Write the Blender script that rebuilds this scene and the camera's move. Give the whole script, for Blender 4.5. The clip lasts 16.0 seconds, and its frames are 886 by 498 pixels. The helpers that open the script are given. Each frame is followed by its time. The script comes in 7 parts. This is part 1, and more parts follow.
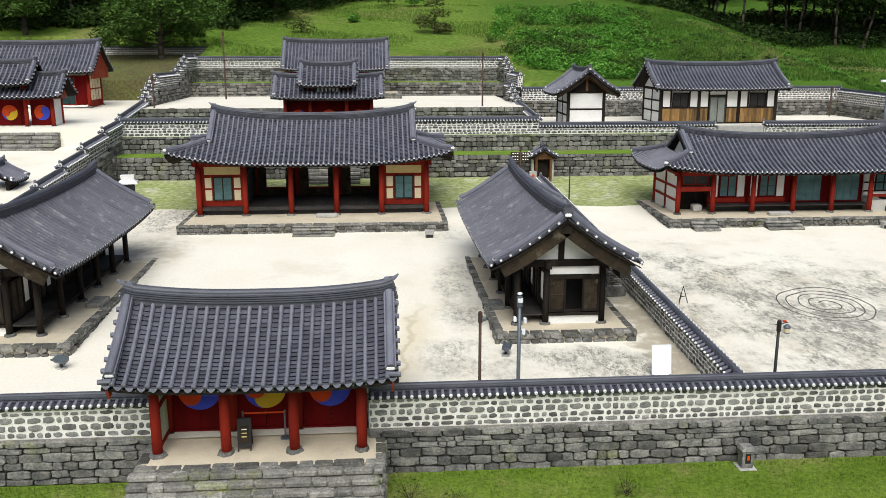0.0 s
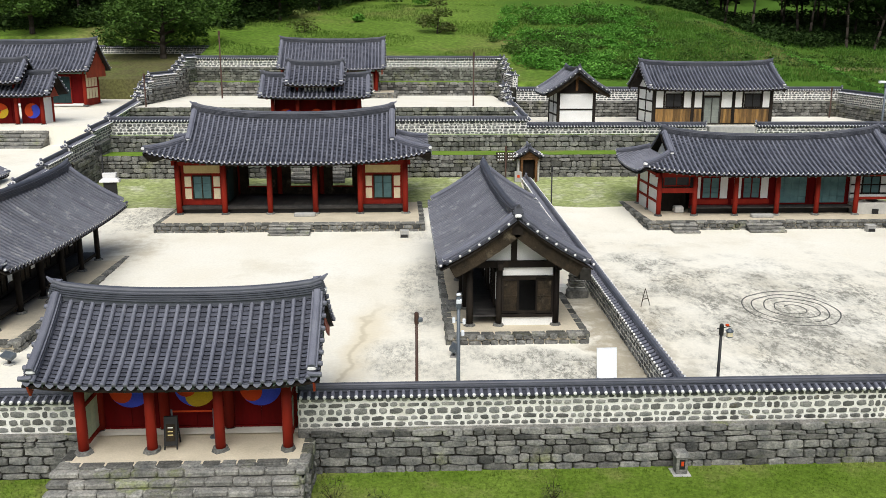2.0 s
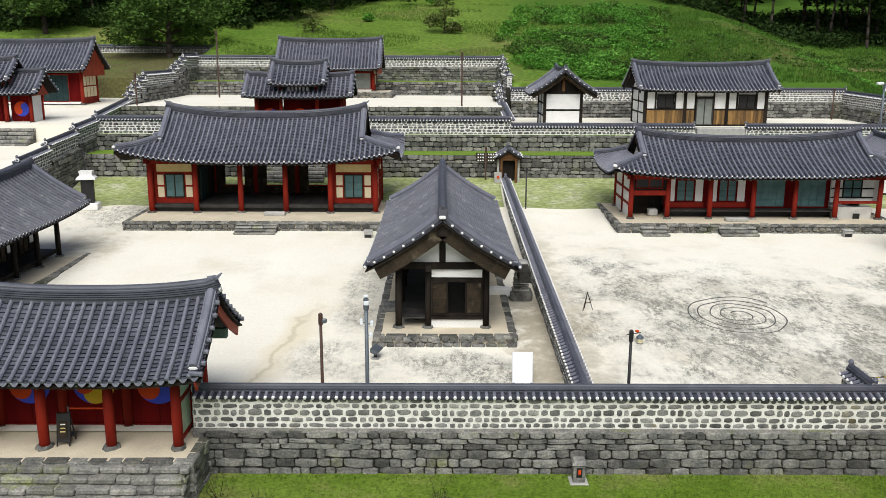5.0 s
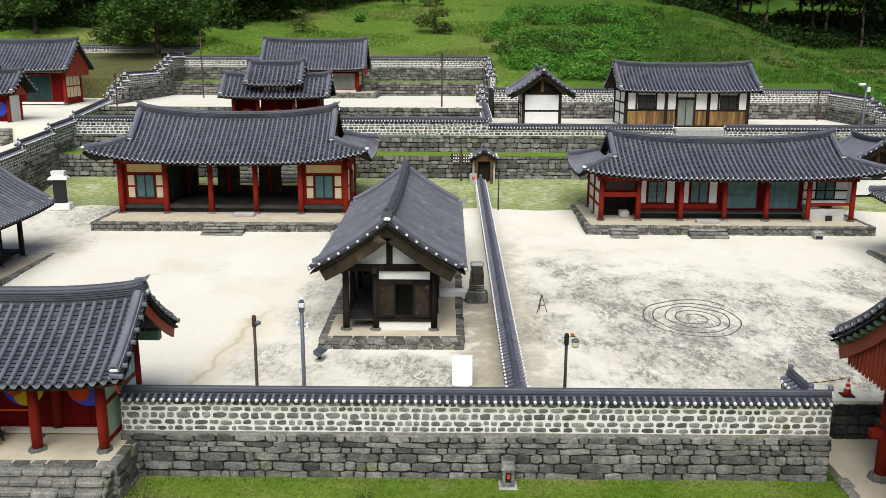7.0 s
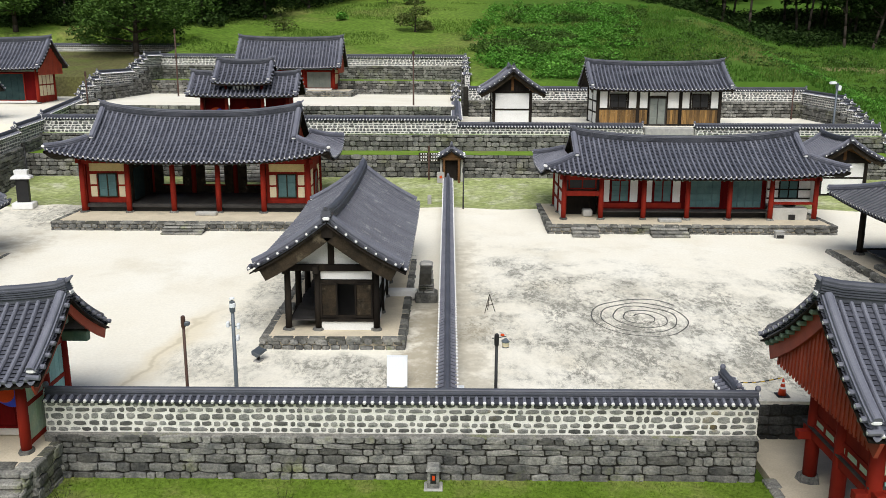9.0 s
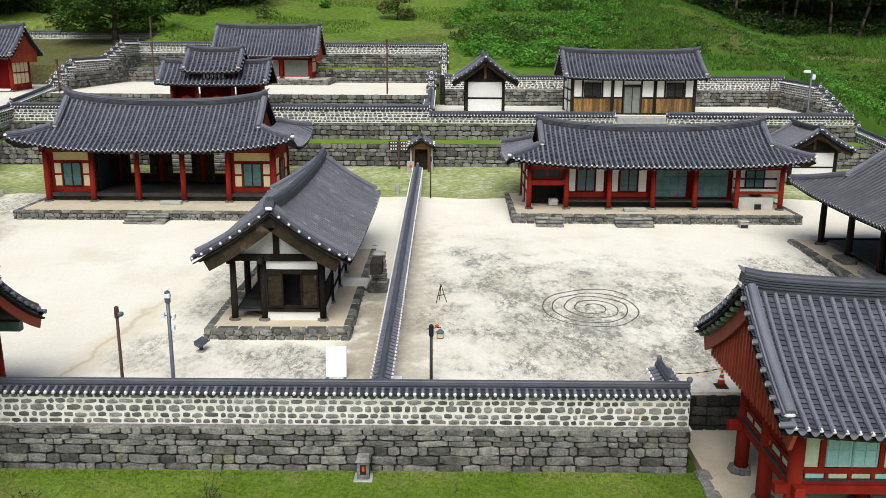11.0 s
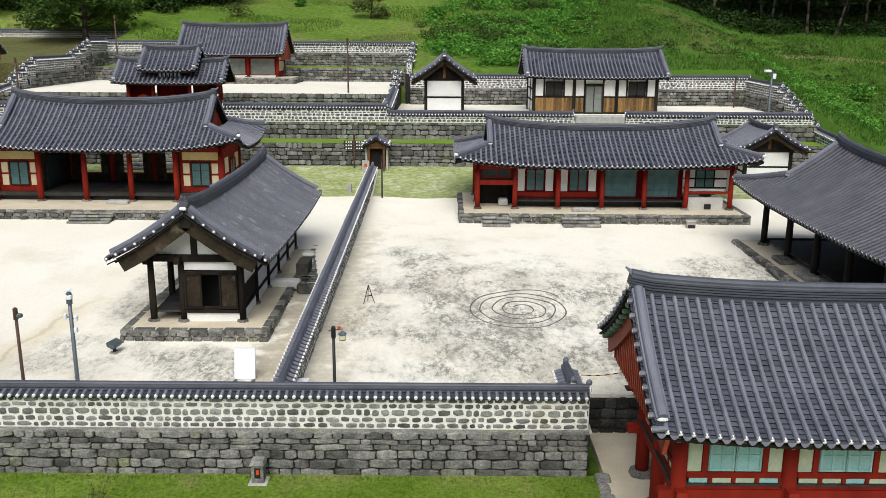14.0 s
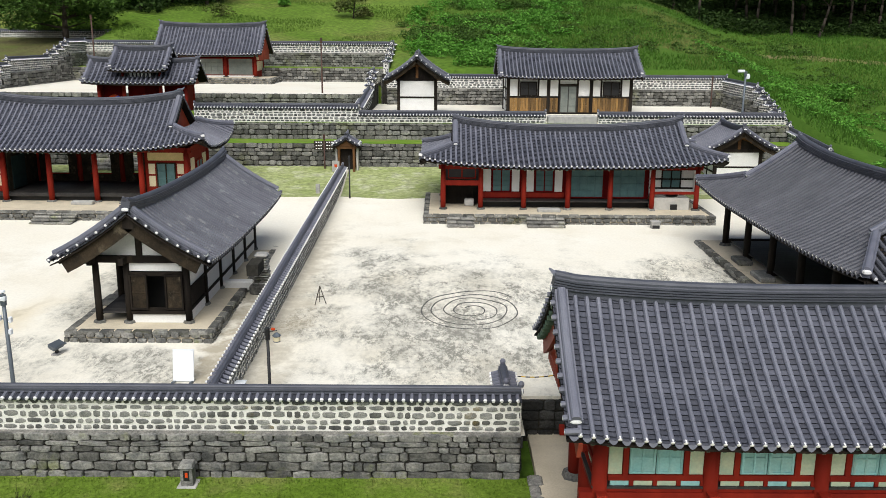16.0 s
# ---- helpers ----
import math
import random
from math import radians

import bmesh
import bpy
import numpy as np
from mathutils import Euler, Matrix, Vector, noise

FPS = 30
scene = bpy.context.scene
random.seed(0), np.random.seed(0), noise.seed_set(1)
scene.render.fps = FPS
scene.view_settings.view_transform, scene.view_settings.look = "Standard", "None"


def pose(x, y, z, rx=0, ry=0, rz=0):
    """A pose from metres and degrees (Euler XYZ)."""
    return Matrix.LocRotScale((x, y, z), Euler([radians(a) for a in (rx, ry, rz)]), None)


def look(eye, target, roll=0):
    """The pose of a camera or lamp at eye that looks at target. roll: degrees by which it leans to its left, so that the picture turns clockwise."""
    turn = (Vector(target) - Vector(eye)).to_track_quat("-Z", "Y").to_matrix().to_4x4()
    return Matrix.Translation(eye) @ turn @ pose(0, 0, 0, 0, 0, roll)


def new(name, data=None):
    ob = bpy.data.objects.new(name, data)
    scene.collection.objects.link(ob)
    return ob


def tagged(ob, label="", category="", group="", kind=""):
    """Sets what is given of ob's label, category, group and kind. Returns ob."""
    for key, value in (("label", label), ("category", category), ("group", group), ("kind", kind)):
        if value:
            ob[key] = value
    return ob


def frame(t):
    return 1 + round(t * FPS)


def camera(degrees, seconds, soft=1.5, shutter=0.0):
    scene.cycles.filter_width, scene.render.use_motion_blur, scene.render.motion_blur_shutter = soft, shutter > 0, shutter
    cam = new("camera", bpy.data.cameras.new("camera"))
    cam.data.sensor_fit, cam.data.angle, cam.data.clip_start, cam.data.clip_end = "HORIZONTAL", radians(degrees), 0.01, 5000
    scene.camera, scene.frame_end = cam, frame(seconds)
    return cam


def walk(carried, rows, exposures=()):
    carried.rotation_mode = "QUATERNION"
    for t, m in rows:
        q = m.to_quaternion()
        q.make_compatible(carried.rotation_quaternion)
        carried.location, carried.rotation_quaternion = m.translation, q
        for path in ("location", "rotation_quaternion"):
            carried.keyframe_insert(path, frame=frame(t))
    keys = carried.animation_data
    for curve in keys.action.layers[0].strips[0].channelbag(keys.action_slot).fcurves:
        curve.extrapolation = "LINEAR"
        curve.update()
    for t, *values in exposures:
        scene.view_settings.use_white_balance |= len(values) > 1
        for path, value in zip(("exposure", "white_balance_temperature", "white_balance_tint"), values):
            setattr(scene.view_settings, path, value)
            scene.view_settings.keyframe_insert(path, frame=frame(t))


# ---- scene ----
cam = camera(54.5, 16.0, soft=0.7)
METRES, EYE, TILT, LEAN, TURN = 18.5, 11.2, -13.0, 0.0, -4.3
ROWS = [
    (0.0, 0.0, 0.0, 0.0, 0.0, 0.0, -0.0),
    (0.5, 0.0371, 0.0023, -0.0, 0.37, 0.01, -0.11),
    (1.0, 0.0749, 0.0049, 0.0004, 0.72, 0.01, -0.21),
    (1.5, 0.1127, 0.0082, 0.0011, 1.11, -0.0, -0.32),
    (2.0, 0.1507, 0.0116, 0.0009, 1.55, -0.0, -0.46),
    (2.5, 0.1899, 0.0153, 0.0009, 2.02, 0.0, -0.6),
    (3.0, 0.2299, 0.019, 0.0013, 2.49, 0.0, -0.74),
    (3.5, 0.2699, 0.0229, 0.0022, 2.93, -0.0, -0.84),
    (4.0, 0.3085, 0.0273, 0.0037, 3.34, -0.03, -0.94),
    (6.5, 0.4752, 0.0533, 0.0114, 4.64, -0.05, -1.29),
    (7.0, 0.505, 0.0578, 0.013, 4.62, -0.04, -1.3),
    (7.5, 0.5344, 0.0622, 0.0145, 4.59, -0.05, -1.29),
    (8.0, 0.5635, 0.0664, 0.0164, 4.55, -0.05, -1.27),
    (8.5, 0.5919, 0.0704, 0.0177, 4.52, -0.04, -1.29),
    (9.0, 0.6203, 0.0742, 0.0185, 4.49, -0.15, -1.27),
    (11.5, 0.7538, 0.0947, 0.0257, 4.35, -0.97, -1.32),
    (12.0, 0.7808, 0.0992, 0.0272, 4.33, -0.97, -1.32),
    (12.5, 0.8073, 0.1037, 0.0284, 4.3, -0.98, -1.32),
    (13.0, 0.8331, 0.108, 0.0295, 4.26, -0.99, -1.33),
    (13.5, 0.859, 0.1125, 0.0304, 4.23, -1.0, -1.34),
    (14.0, 0.8846, 0.1173, 0.0312, 4.2, -0.99, -1.34),
    (14.5, 0.911, 0.1216, 0.032, 4.18, -0.98, -1.33),
    (15.0, 0.9373, 0.1253, 0.033, 4.14, -0.98, -1.32),
    (15.5, 0.9637, 0.1291, 0.0342, 4.12, -0.98, -1.32),
    (16.0, 0.9898, 0.133, 0.0351, 4.1, -0.98, -1.32),
]
walk(cam, [(t, pose(0, 0, EYE, TILT, LEAN, TURN) @ pose(METRES * x, METRES * y, METRES * z, 90 + pitch, roll, yaw)) for t, x, y, z, yaw, pitch, roll in ROWS],
     exposures=[(0, 0.03), (9, -0.02), (16, 0.02)])

# ---- light: a bright overcast day ----
SUN_EL, SUN_AZ = 52.0, 184.0
world = bpy.data.worlds.new("sky")
scene.world = world
world.use_nodes = True
wn = world.node_tree.nodes
sky = wn.new("ShaderNodeTexSky")
sky.sky_type, sky.sun_disc = "NISHITA", False
sky.sun_elevation, sky.sun_rotation = radians(SUN_EL), radians(SUN_AZ)
sky.air_density, sky.dust_density, sky.ozone_density = 0.9, 4.0, 0.6
wn["Background"].inputs[1].default_value = 0.084
world.node_tree.links.new(sky.outputs[0], wn["Background"].inputs[0])
sun_data = bpy.data.lights.new("sun", "SUN")
sun_data.energy, sun_data.angle, sun_data.color = 3.4, radians(55), (0.985, 1.0, 0.99)
sun = new("sun", sun_data)
az, el = radians(SUN_AZ), radians(SUN_EL)
toward = Vector((math.sin(az) * math.cos(el), math.cos(az) * math.cos(el), math.sin(el)))
sun.matrix_world = look(toward * 100, (0, 0, 0))


# ---- materials ----
def material(name, c1, c2, scale=3.0, rough=0.8, fine=40.0, bump=0.2, rand=0.0, c3=None, c3_scale=0.5, c3_edge=(0.5, 0.62), island=False, metal=0.0, stretch=(1, 1, 1), coord="Object", grit=0.22, spec=None):
    """Two colours mixed by noise, a third one in patches, fine relief, and a shift of value from piece to piece."""
    m = bpy.data.materials.new(name)
    m.use_nodes = True
    n, l = m.node_tree.nodes, m.node_tree.links
    b = n["Principled BSDF"]
    b.inputs["Roughness"].default_value, b.inputs["Metallic"].default_value = rough, metal
    b.inputs["Specular IOR Level"].default_value = spec if spec is not None else (0.1 if rough >= 0.68 else 0.35)
    tc = n.new("ShaderNodeTexCoord")
    mp = n.new("ShaderNodeMapping")
    mp.inputs["Scale"].default_value = stretch
    if coord == "World":
        geo = n.new("ShaderNodeNewGeometry")
        l.new(geo.outputs["Position"], mp.inputs[0])
    else:
        l.new(tc.outputs[coord], mp.inputs[0])

    def noisy(sc, detail=5.0, roughness=0.6):
        t = n.new("ShaderNodeTexNoise")
        t.inputs["Scale"].default_value, t.inputs["Detail"].default_value, t.inputs["Roughness"].default_value = sc, detail, roughness
        l.new(mp.outputs[0], t.inputs["Vector"])
        return t.outputs["Fac"]

    def ramp(fac, lo, hi):
        r = n.new("ShaderNodeMapRange")
        r.inputs[1].default_value, r.inputs[2].default_value = lo, hi
        l.new(fac, r.inputs[0])
        return r.outputs[0]

    def mix(fac, a, c):
        x = n.new("ShaderNodeMix")
        x.data_type = "RGBA"
        l.new(fac, x.inputs[0])
        for sock, v in ((x.inputs[6], a), (x.inputs[7], c)):
            if isinstance(v, tuple):
                sock.default_value = (*v, 1)
            else:
                l.new(v, sock)
        return x.outputs[2]

    col = mix(ramp(noisy(scale), 0.32, 0.68), c1, c2)
    if c3:
        col = mix(ramp(noisy(c3_scale, 8.0, 0.68), *c3_edge), col, c3)
    grain = noisy(fine, 3.0 if grit < 0.3 else 7.0)
    g = n.new("ShaderNodeHueSaturation")
    v = n.new("ShaderNodeMapRange")
    v.inputs[1].default_value, v.inputs[2].default_value = (0.0, 1.0) if grit < 0.3 else (0.3, 0.7)
    v.inputs[3].default_value, v.inputs[4].default_value = 1 - grit, 1 + grit
    l.new(grain, v.inputs[0])
    val = v.outputs[0]
    if rand or island:
        if island:
            o = n.new("ShaderNodeNewGeometry")
            src = o.outputs["Random Per Island"]
        else:
            o = n.new("ShaderNodeObjectInfo")
            src = o.outputs["Random"]
        rr = n.new("ShaderNodeMapRange")
        rr.inputs[3].default_value, rr.inputs[4].default_value = 1 - rand, 1 + rand
        l.new(src, rr.inputs[0])
        mul = n.new("ShaderNodeMath")
        mul.operation = "MULTIPLY"
        l.new(val, mul.inputs[0])
        l.new(rr.outputs[0], mul.inputs[1])
        val = mul.outputs[0]
    l.new(val, g.inputs["Value"])
    l.new(col, g.inputs["Color"])
    l.new(g.outputs[0], b.inputs["Base Color"])
    if bump:
        bp = n.new("ShaderNodeBump")
        bp.inputs["Strength"].default_value, bp.inputs["Distance"].default_value = bump, 0.02
        l.new(grain, bp.inputs["Height"])
        l.new(bp.outputs[0], b.inputs["Normal"])
    return m


TILE = material("roof_tile", (0.115, 0.12, 0.152), (0.16, 0.166, 0.2), 1.2, 0.5, 25, 0.15, 0.1, c3=(0.19, 0.195, 0.21), c3_scale=0.9, c3_edge=(0.6, 0.8))
# darkest tile: shade in the overlaps and between the ribs, put into colour
PAN_SHADE = material("pan_tile_shade", (0.022, 0.024, 0.033), (0.042, 0.045, 0.058), 1.2, 0.6, 25, 0.15, 0.25, island=True)
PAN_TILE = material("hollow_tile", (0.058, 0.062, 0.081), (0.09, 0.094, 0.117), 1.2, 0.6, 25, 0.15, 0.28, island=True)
TILE_DARK = material("dark_old_tile", (0.068, 0.07, 0.084), (0.10, 0.103, 0.12), 1.2, 0.6, 25, 0.2, 0.12)
# hollow tiles of older roofs, darkened further for the shade between ribs
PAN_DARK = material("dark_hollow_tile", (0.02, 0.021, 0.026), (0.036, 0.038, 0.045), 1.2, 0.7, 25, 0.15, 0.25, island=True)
TILE_OLD = material("weathered_tile", (0.088, 0.092, 0.115), (0.13, 0.135, 0.16), 1.2, 0.55, 25, 0.2, 0.12, c3=(0.25, 0.255, 0.26), c3_scale=2.6, c3_edge=(0.55, 0.7), stretch=(1.0, 0.7, 0.7))
RIDGE = material("ridge_tile", (0.058, 0.062, 0.078), (0.088, 0.093, 0.113), 1.2, 0.5, 25, 0.15, 0.1)
PALEGREY = material("grey_plaster", (0.55, 0.54, 0.5), (0.42, 0.41, 0.38), 1.5, 0.85, 25, 0.2)
LIME = material("white_lime", (0.72, 0.72, 0.70), (0.8, 0.8, 0.79), 3, 0.8, 30, 0.1)
PLASTER = material("white_plaster", (0.78, 0.78, 0.76), (0.70, 0.70, 0.67), 0.8, 0.85, 30, 0.08)
MORTAR = material("lime_mortar", (0.80, 0.79, 0.745), (0.70, 0.69, 0.635), 1.5, 0.9, 25, 0.3, c3=(0.5, 0.48, 0.40), c3_scale=0.5, c3_edge=(0.6, 0.8))
STONE_W = material("wall_stone", (0.115, 0.12, 0.116), (0.24, 0.238, 0.218), 5, 0.9, 30, 0.5, 0.55, c3=(0.19, 0.155, 0.07), c3_scale=0.5, c3_edge=(0.62, 0.72), coord="World", grit=0.42)
STONE_WI = material("wall_stone_far", (0.10, 0.105, 0.105), (0.19, 0.19, 0.18), 5, 0.9, 30, 0.5, 0.55, island=True, coord="World", grit=0.42)
STONE_D = material("dark_stone", (0.092, 0.095, 0.092), (0.215, 0.21, 0.19), 2.5, 0.9, 14, 1.0, 0.5, c3=(0.15, 0.16, 0.075), c3_scale=0.6, c3_edge=(0.58, 0.72), coord="World", grit=0.42)
STEPSTONE = material("step_stone", (0.15, 0.15, 0.14), (0.29, 0.28, 0.25), 2.5, 0.9, 14, 0.8, 0.3, c3=(0.19, 0.21, 0.09), c3_scale=0.8, c3_edge=(0.56, 0.7), coord="World", grit=0.42)
STONE_DI = material("dark_stone_far", (0.098, 0.10, 0.095), (0.215, 0.21, 0.187), 2.5, 0.9, 14, 1.0, 0.5, island=True, c3=(0.14, 0.145, 0.075), c3_scale=0.4, c3_edge=(0.56, 0.72), coord="World", grit=0.42)
# stone behind the pavilion gate, its colour darkened for the shade there
SHADED_STONE = material("shaded_stone", (0.025, 0.026, 0.026), (0.055, 0.055, 0.052), 2.5, 0.85, 14, 1.0, 0.4, island=True, coord="World", grit=0.4)
JOINT = material("dark_joint", (0.025, 0.024, 0.021), (0.05, 0.048, 0.04), 4, 0.95, 20, 0.4)
GRANITE = material("granite", (0.30, 0.30, 0.29), (0.42, 0.41, 0.38), 4, 0.85, 40, 0.35, 0.2)
PLINTH_TOP = material("packed_earth", (0.62, 0.55, 0.42), (0.50, 0.44, 0.33), 0.8, 0.95, 18, 0.25, c3=(0.36, 0.33, 0.26), c3_scale=0.7, c3_edge=(0.58, 0.78))
PLINTH_DRY = material("dry_earth", (0.20, 0.165, 0.085), (0.13, 0.125, 0.05), 0.5, 0.95, 5, 0.8, c3=(0.10, 0.14, 0.03), c3_scale=0.35, c3_edge=(0.46, 0.6), coord="World", grit=0.4)
RED = material("red_paint", (0.26, 0.022, 0.011), (0.16, 0.013, 0.008), 1.5, 0.68, 12, 0.2, 0.12, stretch=(1, 1, 0.3))
DOOR_RED = material("door_red", (0.13, 0.004, 0.004), (0.075, 0.003, 0.003), 1.5, 0.85, 14, 0.12, 0.1, stretch=(1, 1, 0.2))
ORANGE = material("gable_red", (0.36, 0.05, 0.018), (0.24, 0.03, 0.012), 1.2, 0.6, 14, 0.15, 0.12)
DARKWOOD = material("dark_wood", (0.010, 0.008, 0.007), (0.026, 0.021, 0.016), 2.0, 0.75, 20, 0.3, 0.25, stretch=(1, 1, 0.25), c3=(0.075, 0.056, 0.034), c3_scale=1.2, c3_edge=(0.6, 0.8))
OLDWOOD = material("old_wood", (0.05, 0.037, 0.023), (0.018, 0.015, 0.011), 2.5, 0.75, 22, 0.3, 0.2, c3=(0.15, 0.125, 0.085), c3_scale=1.6, c3_edge=(0.56, 0.76), grit=0.32)
FLOORWOOD = material("floor_wood", (0.02, 0.018, 0.017), (0.045, 0.042, 0.039), 2.0, 0.6, 20, 0.2, 0.15)
YELLOWWOOD = material("varnished_board", (0.24, 0.135, 0.04), (0.09, 0.05, 0.018), 2.2, 0.55, 12, 0.2, 0.5, stretch=(3, 3, 0.4))
STRUT = material("brown_timber", (0.17, 0.085, 0.035), (0.09, 0.045, 0.02), 2.2, 0.7, 14, 0.2, 0.2)
CREAM = material("cream_panel", (0.66, 0.53, 0.25), (0.55, 0.44, 0.20), 2, 0.7, 20, 0.1)
PALE = material("paper_panel", (0.70, 0.62, 0.42), (0.62, 0.54, 0.36), 2, 0.7, 20, 0.1)
TEAL = material("teal_door", (0.055, 0.12, 0.125), (0.085, 0.17, 0.17), 2, 0.6, 20, 0.1, 0.1)
# TEAL darkened; on the main hall's inner door it stands for shade
DEEPTEAL = material("deep_teal", (0.016, 0.034, 0.036), (0.026, 0.05, 0.05), 2, 0.7, 20, 0.1)
GREYDOOR = material("grey_green_door", (0.16, 0.18, 0.165), (0.22, 0.24, 0.215), 2, 0.7, 20, 0.1, 0.1)
TURQ = material("turquoise_paint", (0.24, 0.50, 0.50), (0.33, 0.56, 0.54), 2.5, 0.65, 16, 0.15, 0.12, c3=(0.46, 0.54, 0.44), c3_scale=1.5, c3_edge=(0.6, 0.8))
PALETEAL = material("pale_green_paint", (0.38, 0.50, 0.38), (0.52, 0.56, 0.40), 2.5, 0.7, 16, 0.15, 0.12)
DANGREEN = material("eave_green", (0.09, 0.15, 0.115), (0.15, 0.20, 0.15), 3, 0.7, 20, 0.1)
BLUE = material("blue_paint", (0.045, 0.07, 0.50), (0.06, 0.09, 0.58), 3, 0.7, 20, 0.05)
YELLOW = material("yellow_paint", (0.62, 0.42, 0.03), (0.52, 0.35, 0.03), 3, 0.7, 20, 0.05)
SIGNRED = material("emblem_red", (0.58, 0.07, 0.015), (0.50, 0.055, 0.015), 3, 0.7, 20, 0.05)
BLACK = material("black_paint", (0.012, 0.012, 0.013), (0.02, 0.02, 0.02), 3, 0.5, 30, 0.1)
STEEL = material("painted_steel", (0.09, 0.11, 0.13), (0.13, 0.15, 0.17), 3, 0.45, 30, 0.05, metal=0.3)
RUST = material("brown_steel", (0.05, 0.028, 0.02), (0.08, 0.04, 0.028), 4, 0.6, 30, 0.1)
CAMWHITE = material("white_plastic", (0.78, 0.81, 0.84), (0.74, 0.77, 0.80), 3, 0.4, 30, 0.02)
CONE = material("cone_orange", (0.65, 0.06, 0.015), (0.5, 0.045, 0.012), 3, 0.5, 20, 0.05)
SAND = material("court_sand", (0.80, 0.775, 0.685), (0.755, 0.715, 0.605), 0.2, 0.95, 9, 0.2, c3=(0.62, 0.57, 0.45), c3_scale=0.16, c3_edge=(0.54, 0.78), coord="World", grit=0.12)


def mossy(m):
    """Dark moss, brown soil and a dried rut over the sand of the courts."""
    n, l = m.node_tree.nodes, m.node_tree.links
    b = n["Principled BSDF"]
    col = b.inputs["Base Color"].links[0].from_socket
    geo = n.new("ShaderNodeNewGeometry")
    sep = n.new("ShaderNodeSeparateXYZ")
    l.new(geo.outputs["Position"], sep.inputs[0])
    X, Y = sep.outputs[0], sep.outputs[1]

    def noisy(sc, detail, rough, stretch=(1, 1, 1)):
        mp = n.new("ShaderNodeMapping")
        mp.inputs["Scale"].default_value = stretch
        l.new(geo.outputs["Position"], mp.inputs[0])
        t = n.new("ShaderNodeTexNoise")
        t.inputs["Scale"].default_value, t.inputs["Detail"].default_value, t.inputs["Roughness"].default_value = sc, detail, rough
        l.new(mp.outputs[0], t.inputs["Vector"])
        return t.outputs["Fac"]

    def mrange(v, a, c, d=0.0, e=1.0):
        r = n.new("ShaderNodeMapRange")
        r.interpolation_type = "SMOOTHSTEP"
        for k, q in enumerate((a, c, d, e)):
            r.inputs[k + 1].default_value = q
        l.new(v, r.inputs[0])
        return r.outputs[0]

    def op(name, *a):
        q = n.new("ShaderNodeMath")
        q.operation = name
        for sock, v in zip(q.inputs, a):
            if isinstance(v, (int, float)):
                sock.default_value = v
            else:
                l.new(v, sock)
        return q.outputs[0]

    def mix(fac, a, c):
        x = n.new("ShaderNodeMix")
        x.data_type = "RGBA"
        l.new(fac, x.inputs[0])
        l.new(a, x.inputs[6])
        x.inputs[7].default_value = (*c, 1)
        return x.outputs[2]

    def oval(cx, cy, rx, ry, inner=0.45):
        """1 inside an oval on the plan, falling to 0 at its uneven rim."""
        dx = op("DIVIDE", op("SUBTRACT", X, cx), rx)
        dy = op("DIVIDE", op("SUBTRACT", Y, cy), ry)
        d = op("SQRT", op("ADD", op("MULTIPLY", dx, dx), op("MULTIPLY", dy, dy)))
        return mrange(op("ADD", d, wob), inner, 1.1, 1.0, 0.0)
    wob = mrange(noisy(0.35, 6.0, 0.62), 0.2, 0.8, -0.45, 0.45)
    patch = mrange(noisy(0.3, 8.0, 0.68, (1.0, 0.7, 1)), 0.36, 0.56, 0.2, 1.0)
    where = None
    for o in (oval(20.5, 33.5, 10.0, 9.5, 0.35), oval(15.3, 40.5, 3.2, 6.0), oval(27.0, 28.5, 6.0, 4.0), oval(31.0, 40.0, 5.0, 4.0)):
        where = o if where is None else op("MAXIMUM", where, o)
    for o, k in ((oval(3.6, 30.2, 2.8, 2.4), 0.7), (oval(8.0, 29.3, 3.6, 1.9), 0.8), (oval(3.4, 38.0, 1.2, 7.0), 0.6), (oval(-13.5, 53.5, 4.5, 4.5), 0.7), (oval(4.6, 49.0, 3.5, 2.5), 0.35)):
        where = op("MAXIMUM", where, op("MULTIPLY", o, k))
    fine = mrange(noisy(5.5, 12.0, 0.86, (0.8, 0.42, 1.0)), 0.45, 0.56, 0.0, 1.0)
    speck = mrange(noisy(1.5, 9.0, 0.8, (0.8, 0.45, 1.0)), 0.4, 0.56, 0.0, 1.0)
    wash = mrange(noisy(0.7, 7.0, 0.7, (0.8, 0.5, 1.0)), 0.36, 0.62, 0.04, 0.5)
    f = op("MULTIPLY", op("MULTIPLY", where, patch), op("ADD", wash, op("MULTIPLY", op("MULTIPLY", op("ADD", op("MULTIPLY", speck, 0.7), 0.3), fine), 0.95)))
    col = mix(op("MINIMUM", f, 0.85), col, (0.165, 0.163, 0.138))
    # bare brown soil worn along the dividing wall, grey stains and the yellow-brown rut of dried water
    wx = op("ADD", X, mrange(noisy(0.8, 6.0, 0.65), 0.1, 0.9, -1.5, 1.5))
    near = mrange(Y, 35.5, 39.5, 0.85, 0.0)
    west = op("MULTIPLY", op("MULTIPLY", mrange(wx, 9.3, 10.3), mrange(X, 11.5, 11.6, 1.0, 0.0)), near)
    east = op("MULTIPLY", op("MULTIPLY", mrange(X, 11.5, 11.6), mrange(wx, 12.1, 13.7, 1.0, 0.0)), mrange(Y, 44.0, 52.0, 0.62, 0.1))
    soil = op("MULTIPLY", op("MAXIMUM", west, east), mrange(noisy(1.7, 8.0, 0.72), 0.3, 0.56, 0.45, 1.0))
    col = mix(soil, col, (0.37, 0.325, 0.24))
